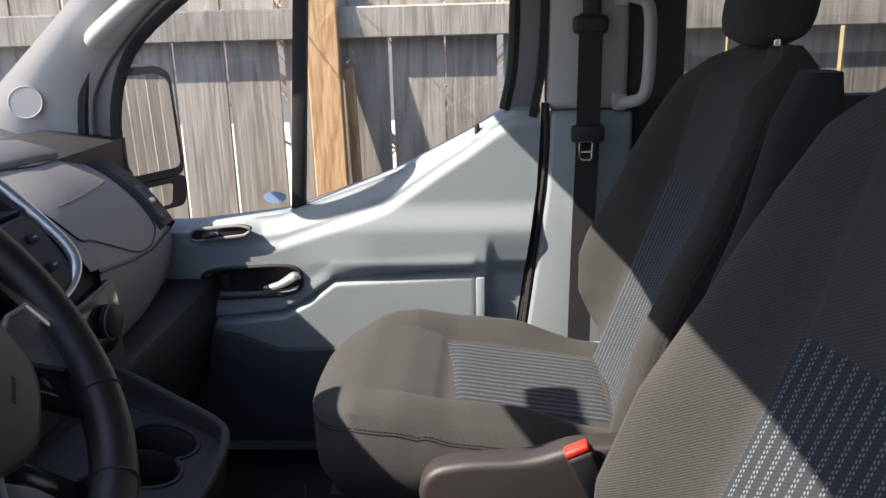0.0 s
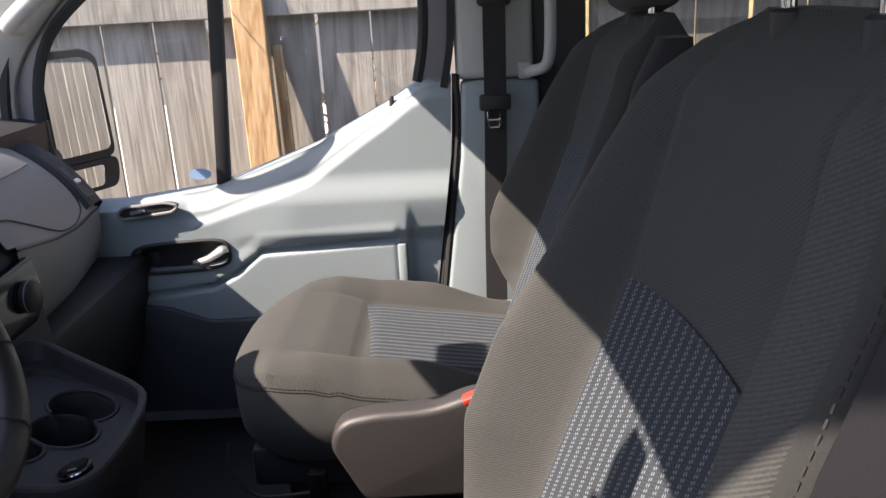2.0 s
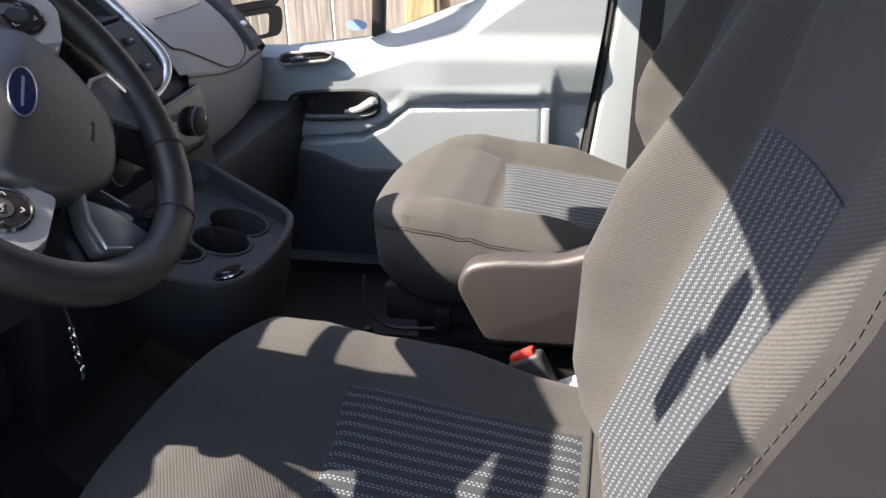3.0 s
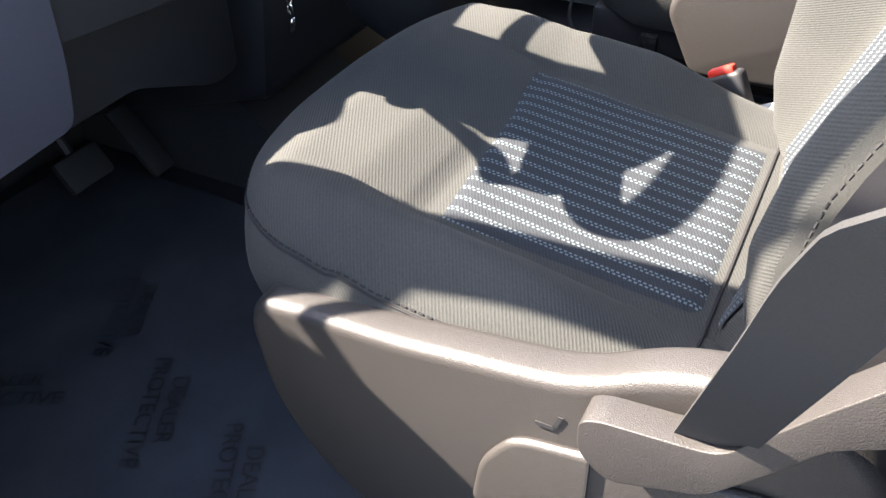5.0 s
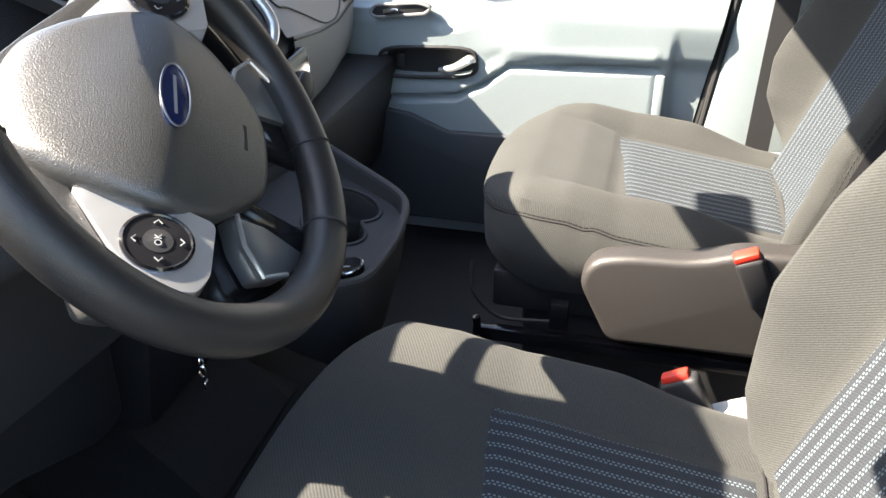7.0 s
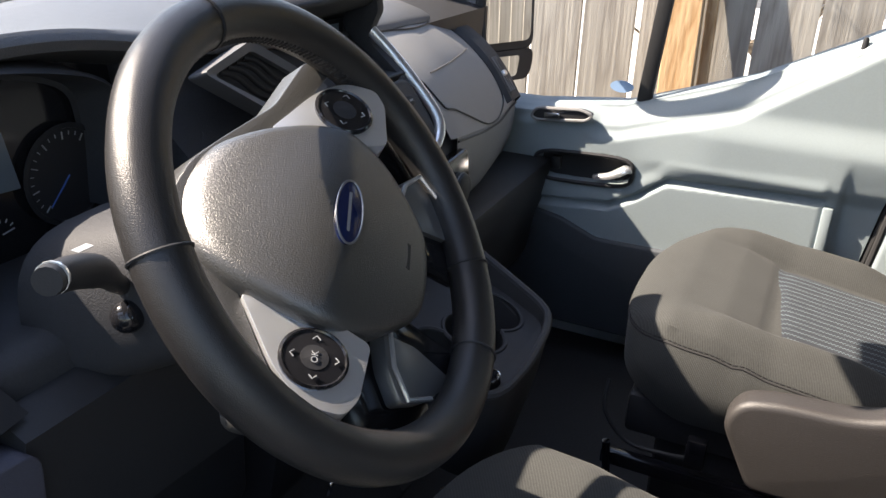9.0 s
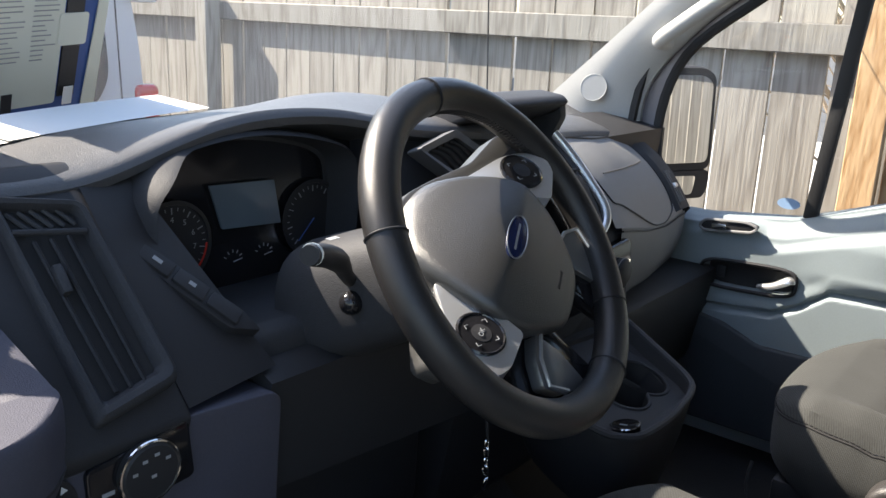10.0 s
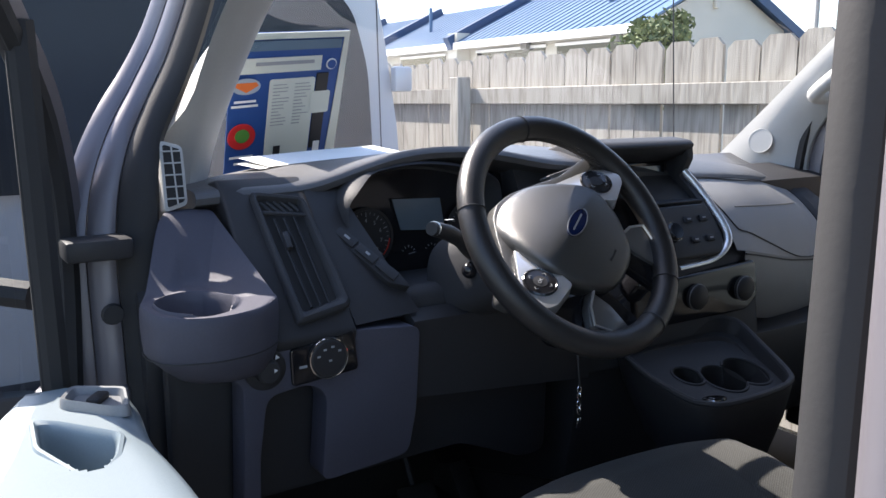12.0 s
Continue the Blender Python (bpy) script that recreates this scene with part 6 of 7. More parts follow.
part("grip", tube(smooth_path([(-0.640, 1.050, 1.708), (-0.634, 1.000, 1.712), (-0.604, 0.975, 1.730), (-0.53, 0.966, 1.782), (-0.468, 0.970, 1.824), (-0.436, 0.990, 1.850), (-0.434, 1.045, 1.862)], 6), 0.0185, 12), TRIM, pillar_handle, "pale grey curved grip")
# body side of the A-pillar with seals, driver's side
seal = smooth_path([(-0.535, -0.700, 0.80), (-0.545, -0.700, 1.15), (-0.560, -0.699, 1.312), (-0.580, -0.697, 1.484), (-0.600, -0.683, 1.604), (-0.630, -0.655, 1.672), (-0.630, -0.615, 1.752), (-0.575, -0.588, 1.862), (-0.44, -0.600, 1.970), (-0.28, -0.618, 2.018), (0.0, -0.625, 2.03), (0.30, -0.625, 2.02), (0.44, -0.625, 1.98), (0.468, -0.625, 1.88), (0.470, -0.635, 1.50), (0.470, -0.645, 0.80)], 6)


def band(path, near, far, swell):
    """A moulded strip beside the door opening: outwards below, forwards and up along the windscreen pillar."""
    rows = []
    for p in path:
        d = Vector((-0.35, -0.90, 0.0)).lerp(SUN_TO, sm(p.z, 1.46, 1.70)).normalized()
        n = Vector((0.80, -0.30, 0.10))
        n = (n - d * n.dot(d)).normalized()
        row = [p + d * lerp(near, far, t) + n * swell * math.sin(math.pi * t) ** 0.6 for t in (0, 0.12, 0.3, 0.5, 0.7, 0.88, 1)]
        rows.append(row + [p + d * far - n * 0.012, p + d * near - n * 0.012])
    return loft(rows)


front = [p for p in seal if p.x < -0.25]
rear = [p for p in seal if p.x >= -0.25]
part("door_seal", band(front, -0.022, 0.036, 0.010), RUBBER, van, "black rubber driver's door seal")
part("door_seal", tube([front[-1]] + rear, 0.016, 10, flat=0.7, up=(0, 1, 0)), RUBBER, van, "black rubber driver's door seal")
part("door_jamb", band(front, 0.038, 0.078, 0.006), DARKENED_PAINT, van, "door jamb in body paint darkened for shade")
part("jamb_step", band(front, 0.080, 0.115, 0.003), DARKENED_PAINT, van, "jamb step in body paint darkened for shade")
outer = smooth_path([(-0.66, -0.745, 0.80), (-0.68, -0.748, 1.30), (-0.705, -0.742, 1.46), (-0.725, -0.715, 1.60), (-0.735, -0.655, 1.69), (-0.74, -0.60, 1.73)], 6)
part("outer_pillar", tube(outer, 0.034, 10), DARKENED_PAINT, van, "outer pillar in body paint darkened for shade")
part("cowl_side", prism([(-1.10, 0.66), (-0.53, 0.66), (-0.54, 1.40), (-0.60, 1.47), (-1.10, 1.50)], 0.05, 0.01), BLACK, van, m=XZ(-0.715))
# small side vent in the driver's trim
SV = axes((-0.600, -0.640, 1.592), Vector((-0.05, 1, 0)).normalized(), Vector((-0.25, 0, 1)).normalized(), Vector((1, 0.05, 0.25)).normalized())
sv = part("side_vent", prism(rounded([(-0.020, -0.055), (0.016, -0.045), (0.018, 0.045), (-0.016, 0.055)], 0.008), 0.02, 0.002), TRIM, van, "pale grey demister vent", m=SV)
part("vent_back", prism(rounded([(-0.015, -0.048), (0.011, -0.040), (0.013, 0.040), (-0.012, 0.048)], 0.004), 0.002), RUBBER, sv, m=SV @ Matrix.Translation((0, 0, 0.002)), smooth=False)
for k in range(5):
    part("fin", span((-0.015, -0.036 + k * 0.018, 0.001), (0.012, -0.034 + k * 0.018, 0.0045)), TRIM, sv, m=SV)
part("fin", span((-0.001, -0.046, 0.001), (0.001, 0.046, 0.004)), TRIM, sv, m=SV)

# ---- driver's door, standing open ----
HX, HY, OPEN = -0.60, -0.77, radians(-24)
DOOR = Matrix.Translation((HX, HY, 0)) @ Matrix.Rotation(OPEN, 4, "Z")  # local x: along the door from its hinge, y: into the cab
ddoor = thing("driver_door", "open driver's door with pale grey trim and window glass", "door", at=(HX, HY, 0.8))


def sill_out(x):
    return -0.845 - 0.44 * (x + 0.5)


rows = []
for x in np.linspace(-0.475, 0.24, 100):
    yi = -0.757 - 0.012 * sm(x, -0.40, -0.25) - 0.055 * (1 - sm(x, -0.49, -0.425)) ** 2
    yo = sill_out(x) - 0.03
    z = 1.328 + 0.010 * sm(x, -0.30, -0.1)
    rows.append([Vector((x, y, h)) for y, h in ((yo, z - 0.03), (yo, z - 0.004), (yo + 0.006, z), *[(lerp(yo + 0.006, yi - 0.030, q / 26), z + 0.003) for q in range(1, 26)], (yi - 0.030, z + 0.002), (yi - 0.014, z - 0.004), (yi - 0.003, z - 0.015), (yi, z - 0.035), (yi - 0.004, z - 0.10), (yi - 0.03, z - 0.18), (yi - 0.06, z - 0.30), (yi - 0.07, 0.78))])
part("panel_end", prism([(-0.86, 0.78), (-0.83, 1.30), (-0.81, 1.322), (-0.775, 1.30), (-0.80, 0.78)], 0.008, 0.003), GREY, ddoor, m=axes((-0.468, 0, 0), (0, 1, 0), (0, 0, 1), (1, 0, 0)))
part("door_skin", prism([(0.0, 0.66), (0.95, 0.66), (0.98, 1.52), (0.70, 1.36), (0.54, 1.31), (0.28, 1.29), (0.0, 1.28)], 0.03, 0.004), PAINT, ddoor, "white painted outer skin", m=DOOR @ axes((0, -0.055, 0), (1, 0, 0), (0, 0, 1), (0, -1, 0)) @ Matrix.Translation((0, 0, 0.03)))
part("door_edge", span((-0.01, -0.085, 0.70), (0.022, 0.05, 1.29), 0.008), DARKENED_PAINT, ddoor, "hinge edge in body paint darkened for shade", m=DOOR)


def inset(poly, k, z):
    cx, cy = sum(p[0] for p in poly) / len(poly), sum(p[1] for p in poly) / len(poly)
    return [Vector((cx + (x - cx) * k, cy + (y - cy) * k, z)) for x, y in poly]


# pull cup and pocket in the sill
pc = rounded([(-0.398, -0.852), (-0.445, -0.830), (-0.402, -0.768), (-0.324, -0.780), (-0.332, -0.800)], 0.012, 5)
part("pull_cup", loft([inset(pc, 1.0, 1.330), inset(pc, 0.98, 1.341), inset(pc, 0.93, 1.344), inset(pc, 0.84, 1.343), inset(pc, 0.74, 1.334)]), DASH_GREY, ddoor, "dark grey pull cup")
part("window_switch", box(0.034, 0.018, 0.010, 0.004, 2, Matrix.Translation((-0.390, -0.806, 1.338)) @ Matrix.Rotation(radians(-35), 4, "Z")), BLACK, ddoor, "black window switch")
pk = rounded([(-0.356, -0.884), (-0.340, -0.862), (-0.262, -0.805), (-0.200, -0.822), (-0.168, -0.842), (-0.174, -0.862), (-0.268, -0.890)], 0.012, 5)
pk = [(p[0], p[1]) for p in pk]
bm = loft(rows, False, False)
bmesh.ops.delete(bm, geom=[f for f in bm.faces if f.calc_center_median().z > 1.31 and within(f.calc_center_median(), pk)], context="FACES")
part("door_panel", bm, GREY, ddoor, "pale blue-grey moulded door panel")
part("pocket_rim", loft([inset(pk, 1.13, 1.3305), inset(pk, 1.09, 1.3360), inset(pk, 1.0, 1.3375), inset(pk, 0.93, 1.334), inset(pk, 0.90, 1.326), inset(pk, 0.82, 1.262), inset(pk, 0.30, 1.256), inset(pk, 0.02, 1.256)], True, False), GREY, ddoor, "pale grey pocket with rounded rim")
# window frame and glass of the open door
dwin = [(0.035, 1.29), (0.005, 1.50), (0.055, 1.68), (0.20, 1.815), (0.30, 1.877), (0.45, 1.94), (0.65, 1.982), (0.79, 1.987), (0.86, 1.955), (0.865, 1.86), (0.855, 1.65), (0.84, 1.55)]
dp = smooth_path([(a, -0.03, b) for a, b in dwin], 5)
part("window_frame", tube(dp, 0.022, 8, flat=0.8), RUBBER, ddoor, "black window frame", m=DOOR)
dp2 = smooth_path([(a - 0.035, -0.035, b + 0.012) for a, b in dwin], 5)
part("frame_paint", tube(dp2, 0.024, 8), DARKENED_PAINT, ddoor, "window frame in body paint darkened for shade", m=DOOR)
part("window_divider", tube([(0.125, -0.02, 1.31), (0.150, -0.02, 1.80)], 0.019, 8), RUBBER, ddoor, "black upright window divider", m=DOOR)
gl = bmesh.new()
gl.faces.new([gl.verts.new(p) for p in dp])
part("window_glass", gl, DOOR_GLASS, ddoor, "tinted door window glass", smooth=False, m=DOOR)
# hinge between door and pillar
for z in (1.50, 1.05):
    part("hinge", box(0.06, 0.09, 0.030, 0.006, 2, Matrix.Translation((-0.555, -0.765, z))), BLACK, ddoor, "black door hinge")
part("bolt_head", lathe([(0, 0), (0.016, 0), (0.014, 0.008), (0, 0.008)], 14), RUBBER, van, m=axes((-0.545, -0.752, 1.405), (0, 1, 0), (0, 0, 1), (1, 0, 0)))
# driver's mirror outside the open door's glass
dm = thing("door_mirror", "grey door mirror housing", "mirror", "door mirrors", at=(-0.75, -1.02, 1.40))
part("mirror_housing", box(0.10, 0.20, 0.30, 0.035, 4), DARKENED_PAINT, dm, "grey mirror housing", m=Matrix.Translation((-0.80, -1.03, 1.52)) @ Matrix.Rotation(radians(-20), 4, "Z"))
part("mirror_arm", tube([(-0.66, -0.84, 1.42), (-0.74, -0.96, 1.44)], 0.022, 8), BLACK, dm)

# ---- passenger's door mirror ----
pm = thing("door_mirror", "black door mirror with silver glass beside the passenger window", "mirror", "door mirrors", at=(-0.72, 1.25, 1.33))
MN = Vector((0.90, -0.43, 0.02)).normalized()
MX = Vector((0, 0, 1)).cross(MN).normalized()
MM = axes((-0.725, 1.425, 1.495), MX, MN.cross(MX), MN)
mo = rounded([(-0.098, -0.135), (0.096, -0.135), (0.088, 0.115), (0.05, 0.135), (-0.085, 0.135), (-0.098, 0.11)], 0.028)
bm = loft([[Vector((x * k, y * k, z)) for x, y in mo] for k, z in ((1.06, 0.004), (1.10, -0.010), (1.10, -0.05), (0.95, -0.09), (0.6, -0.115))])
part("mirror_housing", bm, BLACK, pm, "black mirror housing", m=MM)
part("mirror_glass", prism(rounded([(-0.088, -0.122), (0.086, -0.122), (0.078, 0.105), (0.043, 0.124), (-0.077, 0.124), (-0.088, 0.10)], 0.024), 0.004), MIRROR, pm, "flat mirror glass", m=MM @ Matrix.Translation((0, 0, 0.0095)), smooth=False)
lo = rounded([(-0.09, -0.225), (0.085, -0.225), (0.10, -0.19), (0.10, -0.147), (-0.095, -0.147)], 0.03)
bm = loft([[Vector((x * k, (y + 0.18) * k - 0.18, z)) for x, y in lo] for k, z in ((1.04, 0.004), (1.08, -0.01), (1.06, -0.05), (0.8, -0.085))])
part("lower_housing", bm, BLACK, pm, "black lower mirror housing", m=MM)
part("lower_glass", prism(rounded([(-0.078, -0.214), (0.040, -0.214), (0.050, -0.16), (-0.080, -0.158)], 0.012), 0.004), MIRROR, pm, "small wide-angle glass", m=MM @ Matrix.Translation((0, 0, 0.0095)), smooth=False)
part("mirror_arm", tube([(-0.70, 1.165, 1.36), (-0.75, 1.26, 1.36), (-0.775, 1.34, 1.38)], 0.032, 10), BLACK, pm, "black mirror arm")

# ---- things on the dash, floor ----
pap = thing("paper_sheet", "white paper sheet lying on the dash top", "paper", at=(-0.75, -0.28, 1.61))
part("sheet", loft([[Vector((lerp(-0.700, -0.80, v) - 0.10 * u, lerp(-0.45, -0.12, u) - 0.02 * v, 1.591 + 0.010 * v + 0.004 * math.sin(3 * u) + 0.008 * u * u)) for u in np.linspace(0, 1, 12)] for v in np.linspace(0, 1, 6)], False, False), PAPER, pap)
part("sheet", loft([[Vector((lerp(-0.695, -0.78, v) - 0.09 * u, lerp(-0.47, -0.20, u) - 0.01 * v, 1.588 + 0.004 * v + 0.003 * math.sin(4 * u))) for u in np.linspace(0, 1, 10)] for v in np.linspace(0, 1, 5)], False, False), PAPER, pap)

film = thing("floor_film", "clear printed protective film on the driver's floor", "floor film", at=(-0.5, -0.3, 0.72))
rnd2 = random.Random(5)
rows = []
for x in np.linspace(-1.0, 0.16, 58):
    rows.append([Vector((x, y, 0.726 + 0.006 * noise.noise(Vector((x * 9, y * 9, 2))) + 0.004 * abs(noise.noise(Vector((x * 26, y * 5, 7)))))) for y in np.linspace(-0.60, 0.05, 36)])
part("film_sheet", loft(rows, False, False), FILM, film, "wrinkled dark glossy film")
INK = mat("film_ink", (0.010, 0.010, 0.012), 0.5)


def film_text(body, x, y, deg, size):
    words(body, size, INK, film, Matrix.Translation((x, y, 0.7365)) @ Matrix.Rotation(radians(deg), 4, "Z"), "film_print")


for (x, y, deg) in ((-0.37, -0.38, -62), (-0.20, -0.43, -62), (-0.62, -0.45, 28), (-0.55, -0.25, -62)):
    m2 = Matrix.Rotation(radians(deg), 4, "Z") @ Vector((0, -0.034, 0))
    film_text("DEALER", x, y, deg, 0.034)
    film_text("PROTECTIVE", x + m2.x + 0.0, y + m2.y, deg, 0.034)
pedal = thing("brake_pedal", "black rubber brake pedal with bright edge", "pedal", at=(-0.75, -0.12, 0.80))
part("pad", box(0.02, 0.09, 0.06, 0.008, 2, Matrix.Translation((-0.76, -0.12, 0.86)) @ Matrix.Rotation(radians(-35), 4, "Y")), RUBBER, pedal)
part("arm", tube([(-0.78, -0.12, 0.87), (-0.88, -0.12, 1.05)], 0.010, 8), BLACK, pedal)
pedal2 = thing("accelerator_pedal", "black accelerator pedal on the cab floor", "pedal", at=(-0.75, 0.02, 0.76))
part("pad", box(0.016, 0.05, 0.14, 0.006, 2, Matrix.Translation((-0.78, 0.02, 0.83)) @ Matrix.Rotation(radians(-40), 4, "Y")), RUBBER, pedal2)
part("engine_tunnel", loft([[Vector((x, y, z)) for y, z in ((0.10, 0.72), (0.14, h), (0.42, h), (0.47, 0.72))] for x, h in ((-1.05, 1.10), (-0.75, 0.98), (-0.55, 0.80), (-0.48, 0.73))]), CARPET, van, "black carpeted tunnel")
wrap = thing("plastic_wrap", "crumpled clear plastic wrap on the floor between the seats", "plastic wrap", at=(-0.30, 0.35, 0.72))
rows = []
for x in np.linspace(-0.42, -0.12, 22):
    rows.append([Vector((x, y, 0.735 + 0.03 * abs(noise.noise(Vector((x * 14, y * 14, 1)))) + 0.012 * noise.noise(Vector((x * 40, y * 40, 4))))) for y in np.linspace(0.18, 0.46, 22)])
part("wrap_sheet", loft(rows, False, False), FILM, wrap, smooth=False)


# ---- outside ----
solid("pavement", span((-30, FENCE_Y + 0.35, GROUND + 0.004), (20, 13.0, GROUND + 0.03)), mat("pale_concrete", (0.62, 0.60, 0.56), 0.9, grain=0.1, grain_size=60, stain=0.12, stain_size=1.0), "pale sunlit concrete yard beyond the fence", "pavement", kind="structure")

# white van parked ahead, seen from behind
ov = thing("parked_van", "white cargo van parked ahead with dark rear windows", "van", at=(-4.5, -0.09, GROUND))
VY, VX = -0.035, -2.65
secs = [(0.45, 0.98), (0.60, 1.0), (1.30, 1.0), (1.60, 0.985), (1.95, 0.94), (2.30, 0.88), (2.52, 0.80), (2.60, 0.66)]
rings = []
for dx, k in ((0.0, 0.97), (-0.04, 0.99), (-0.12, 1.0), (-4.6, 1.0)):
    left = [Vector((VX + dx - 0.04 * max(0, z - 1.3), VY - w * k, z)) for z, w in secs]
    right = [Vector((VX + dx - 0.04 * max(0, z - 1.3), VY + w * k, z)) for z, w in reversed(secs)]
    rings.append(left + right)
part("van_shell", loft(rings), PAINT_SHADED, ov, "white van body painted greyer as if shaded")
RV = axes((VX + 0.052, VY, 0), (0, 1, 0), Vector((-0.04, 0, 1)).normalized(), (1, 0, 0))


def rear_poly(pts, r, d, z):
    return prism(rounded(pts, r), d), RV @ Matrix.Translation((0, 0, z))


bm, m = rear_poly([(0.06, 1.34), (0.70, 1.34), (0.81, 1.46), (0.80, 1.85), (0.74, 2.08), (0.67, 2.16), (0.06, 2.20)], 0.08, 0.03, 0.036)
part("rear_window", bm, mat("rear_window_glass", (0.02, 0.024, 0.03), 0.25, stain=0.1, spec=0.12), ov, "dark rear window", m=m)
bm, m = rear_poly([(-0.06, 1.38), (-0.80, 1.38), (-0.86, 1.50), (-0.84, 1.85), (-0.74, 2.14), (-0.62, 2.20), (-0.06, 2.20)], 0.08, 0.03, 0.036)
part("rear_window", bm, bpy.data.materials["rear_window_glass"], ov, "dark rear window", m=m)
part("door_gap", span((-0.006, 0.62, -0.02), (0.006, 2.42, 0.0), 0), RUBBER, ov, m=RV @ Matrix.Translation((0, 0, 0.0)))
for z in (1.80, 1.05):
    part("rear_hinge", box(0.05, 0.09, 0.11, 0.012, 2, Matrix.Translation((VX + 0.02, VY + 0.965, z))), PAINT_SHADED, ov, "white door hinge painted greyer as if shaded")
part("tail_lamp", box(0.09, 0.10, 0.34, 0.025, 3, Matrix.Translation((VX - 0.03, VY + 0.975, 1.28))), REDLIGHT, ov, "red tail lamp")
part("bumper", span((VX - 0.05, VY - 0.98, 0.48), (VX + 0.10, VY + 0.98, 0.68), 0.03, 3), BLACK, ov, "black rear bumper")
part("crease", span((0.87, 0.62, -0.004), (0.875, 2.2, 0.002)), RUBBER, ov, m=RV)
for y in (-0.85, 0.85):
    for x in (VX - 0.8, VX - 4.0):
        wb = part("wheel", lathe([(0.0, -0.1), (0.30, -0.1), (0.345, -0.07), (0.345, 0.07), (0.30, 0.1), (0.0, 0.1)], 28), RUBBER, ov, "black tyre", m=Matrix.Translation((x, VY + y, GROUND + 0.345)) @ Matrix.Rotation(radians(90), 4, "X"))
# poster inside the windscreen
ps = thing("window_poster", "blue and white sales poster on the inside of the windscreen", "poster", at=(-0.9, -0.33, 1.55))
BL, BR, TL = Vector((-0.959, -0.447, 1.553)), Vector((-1.004, -0.190, 1.573)), Vector((-0.822, -0.463, 1.822))
PM = axes(BL, (BR - BL) / 0.50, (TL - BL) / 0.62, (BR - BL).cross(TL - BL).normalized())
part("sheet", prism([(0, 0), (0.50, 0), (0.50, 0.62), (0, 0.62)], 0.002), POSTER_BLUE, ps, "blue sheet", m=PM)
part("border", prism([(0.452, 0), (0.50, 0), (0.50, 0.62), (0.0, 0.62), (0.0, 0.595), (0.478, 0.595)], 0.002), CREAM, ps, m=PM @ Matrix.Translation((0, 0, 0.003)))
part("top_band", prism([(0.0, 0.548), (0.468, 0.548), (0.468, 0.588), (0.0, 0.588)], 0.002), mat("poster_grey", (0.10, 0.16, 0.22), 0.5), ps, "grey-blue top band", m=PM @ Matrix.Translation((0, 0, 0.003)))
part("header", prism([(0.0, 0.455), (0.385, 0.455), (0.385, 0.518), (0.0, 0.518)], 0.002), CREAM, ps, m=PM @ Matrix.Translation((0, 0, 0.003)))
part("price_panel", prism(rounded([(0.165, 0.07), (0.365, 0.07), (0.365, 0.425), (0.165, 0.425)], 0.012), 0.002), CREAM, ps, "white printed panel", m=PM @ Matrix.Translation((0, 0, 0.003)))
part("dark_column", prism([(0.372, 0.09), (0.425, 0.09), (0.425, 0.440), (0.372, 0.440)], 0.002), BLACK, ps, m=PM @ Matrix.Translation((0, 0, 0.003)))
part("code_square", prism(rounded([(0.352, 0.26), (0.440, 0.26), (0.440, 0.36), (0.352, 0.36)], 0.010), 0.002), CREAM, ps, m=PM @ Matrix.Translation((0, 0, 0.0045)))
for k in range(13):
    for x in (0.18, 0.275):
        part("text_bar", span((x, 0.400 - 0.015 * k, 0.0032), (x + 0.03 + 0.045 * rnd2.random(), 0.4025 - 0.015 * k, 0.0042)), DIMMARK, ps, m=PM)
part("badge", lathe([(0, 0), (0.024, 0), (0.024, 0.0015), (0, 0.0015)], 24), WHITE, ps, "white round badge", m=PM @ Matrix.Translation((0.430, 0.480, 0.003)))
part("badge_shape", lathe([(0, 0), (0.019, 0), (0.019, 0.0015), (0, 0.0015)], 24), POSTER_BLUE, ps, m=PM @ Matrix.Translation((0.430, 0.480, 0.005)))
part("text_bar", span((0.10, 0.488, 0.0032), (0.35, 0.502, 0.0042)), DIMMARK, ps, m=PM)
bm = lathe([(0, 0), (0.062, 0), (0.062, 0.002), (0, 0.002)], 24)
part("round_logo", bm, mat("logo_grey", (0.35, 0.40, 0.45), 0.5), ps, m=PM @ Matrix.Translation((0.065, 0.405, 0.003)) @ Matrix.Diagonal((0.95, 0.55, 1, 1)))
part("logo_shape", prism([(-0.04, 0.014), (0.04, 0.014), (0.05, 0.0), (0, -0.028), (-0.05, 0.0)], 0.002), mat("logo_orange", (0.75, 0.16, 0.02), 0.5), ps, m=PM @ Matrix.Translation((0.065, 0.408, 0.006)))
part("round_logo", lathe([(0, 0), (0.058, 0), (0.058, 0.002), (0, 0.002)], 24), mat("logo_red", (0.60, 0.02, 0.02), 0.5), ps, m=PM @ Matrix.Translation((0.060, 0.185, 0.003)))
part("logo_shape", lathe([(0, 0), (0.030, 0), (0.030, 0.002), (0, 0.002)], 20), mat("logo_green", (0.08, 0.25, 0.04), 0.5), ps, m=PM @ Matrix.Translation((0.060, 0.190, 0.0055)))
for yy, w in ((0.335, 0.09), (0.315, 0.11), (0.085, 0.10), (0.055, 0.06)):
    part("text_bar", span((0.065 - w / 2, yy, 0.0032), (0.065 + w / 2, yy + 0.010, 0.0042)), WHITE, ps, m=PM)
for x in (0.385, 0.20):
    part("icon", span((x, 0.065, 0.0062), (x + 0.03, 0.125, 0.0072)), BLACK if x < 0.3 else PAPER, ps, m=PM)

# house beyond the fence
house = thing("house", "cream stucco house with blue metal roof", "house", at=(-16, 16, GROUND))
HYF, HXE, RIDGE_Y, RIDGE_Z = 14.0, -13.6, 16.5, 4.82
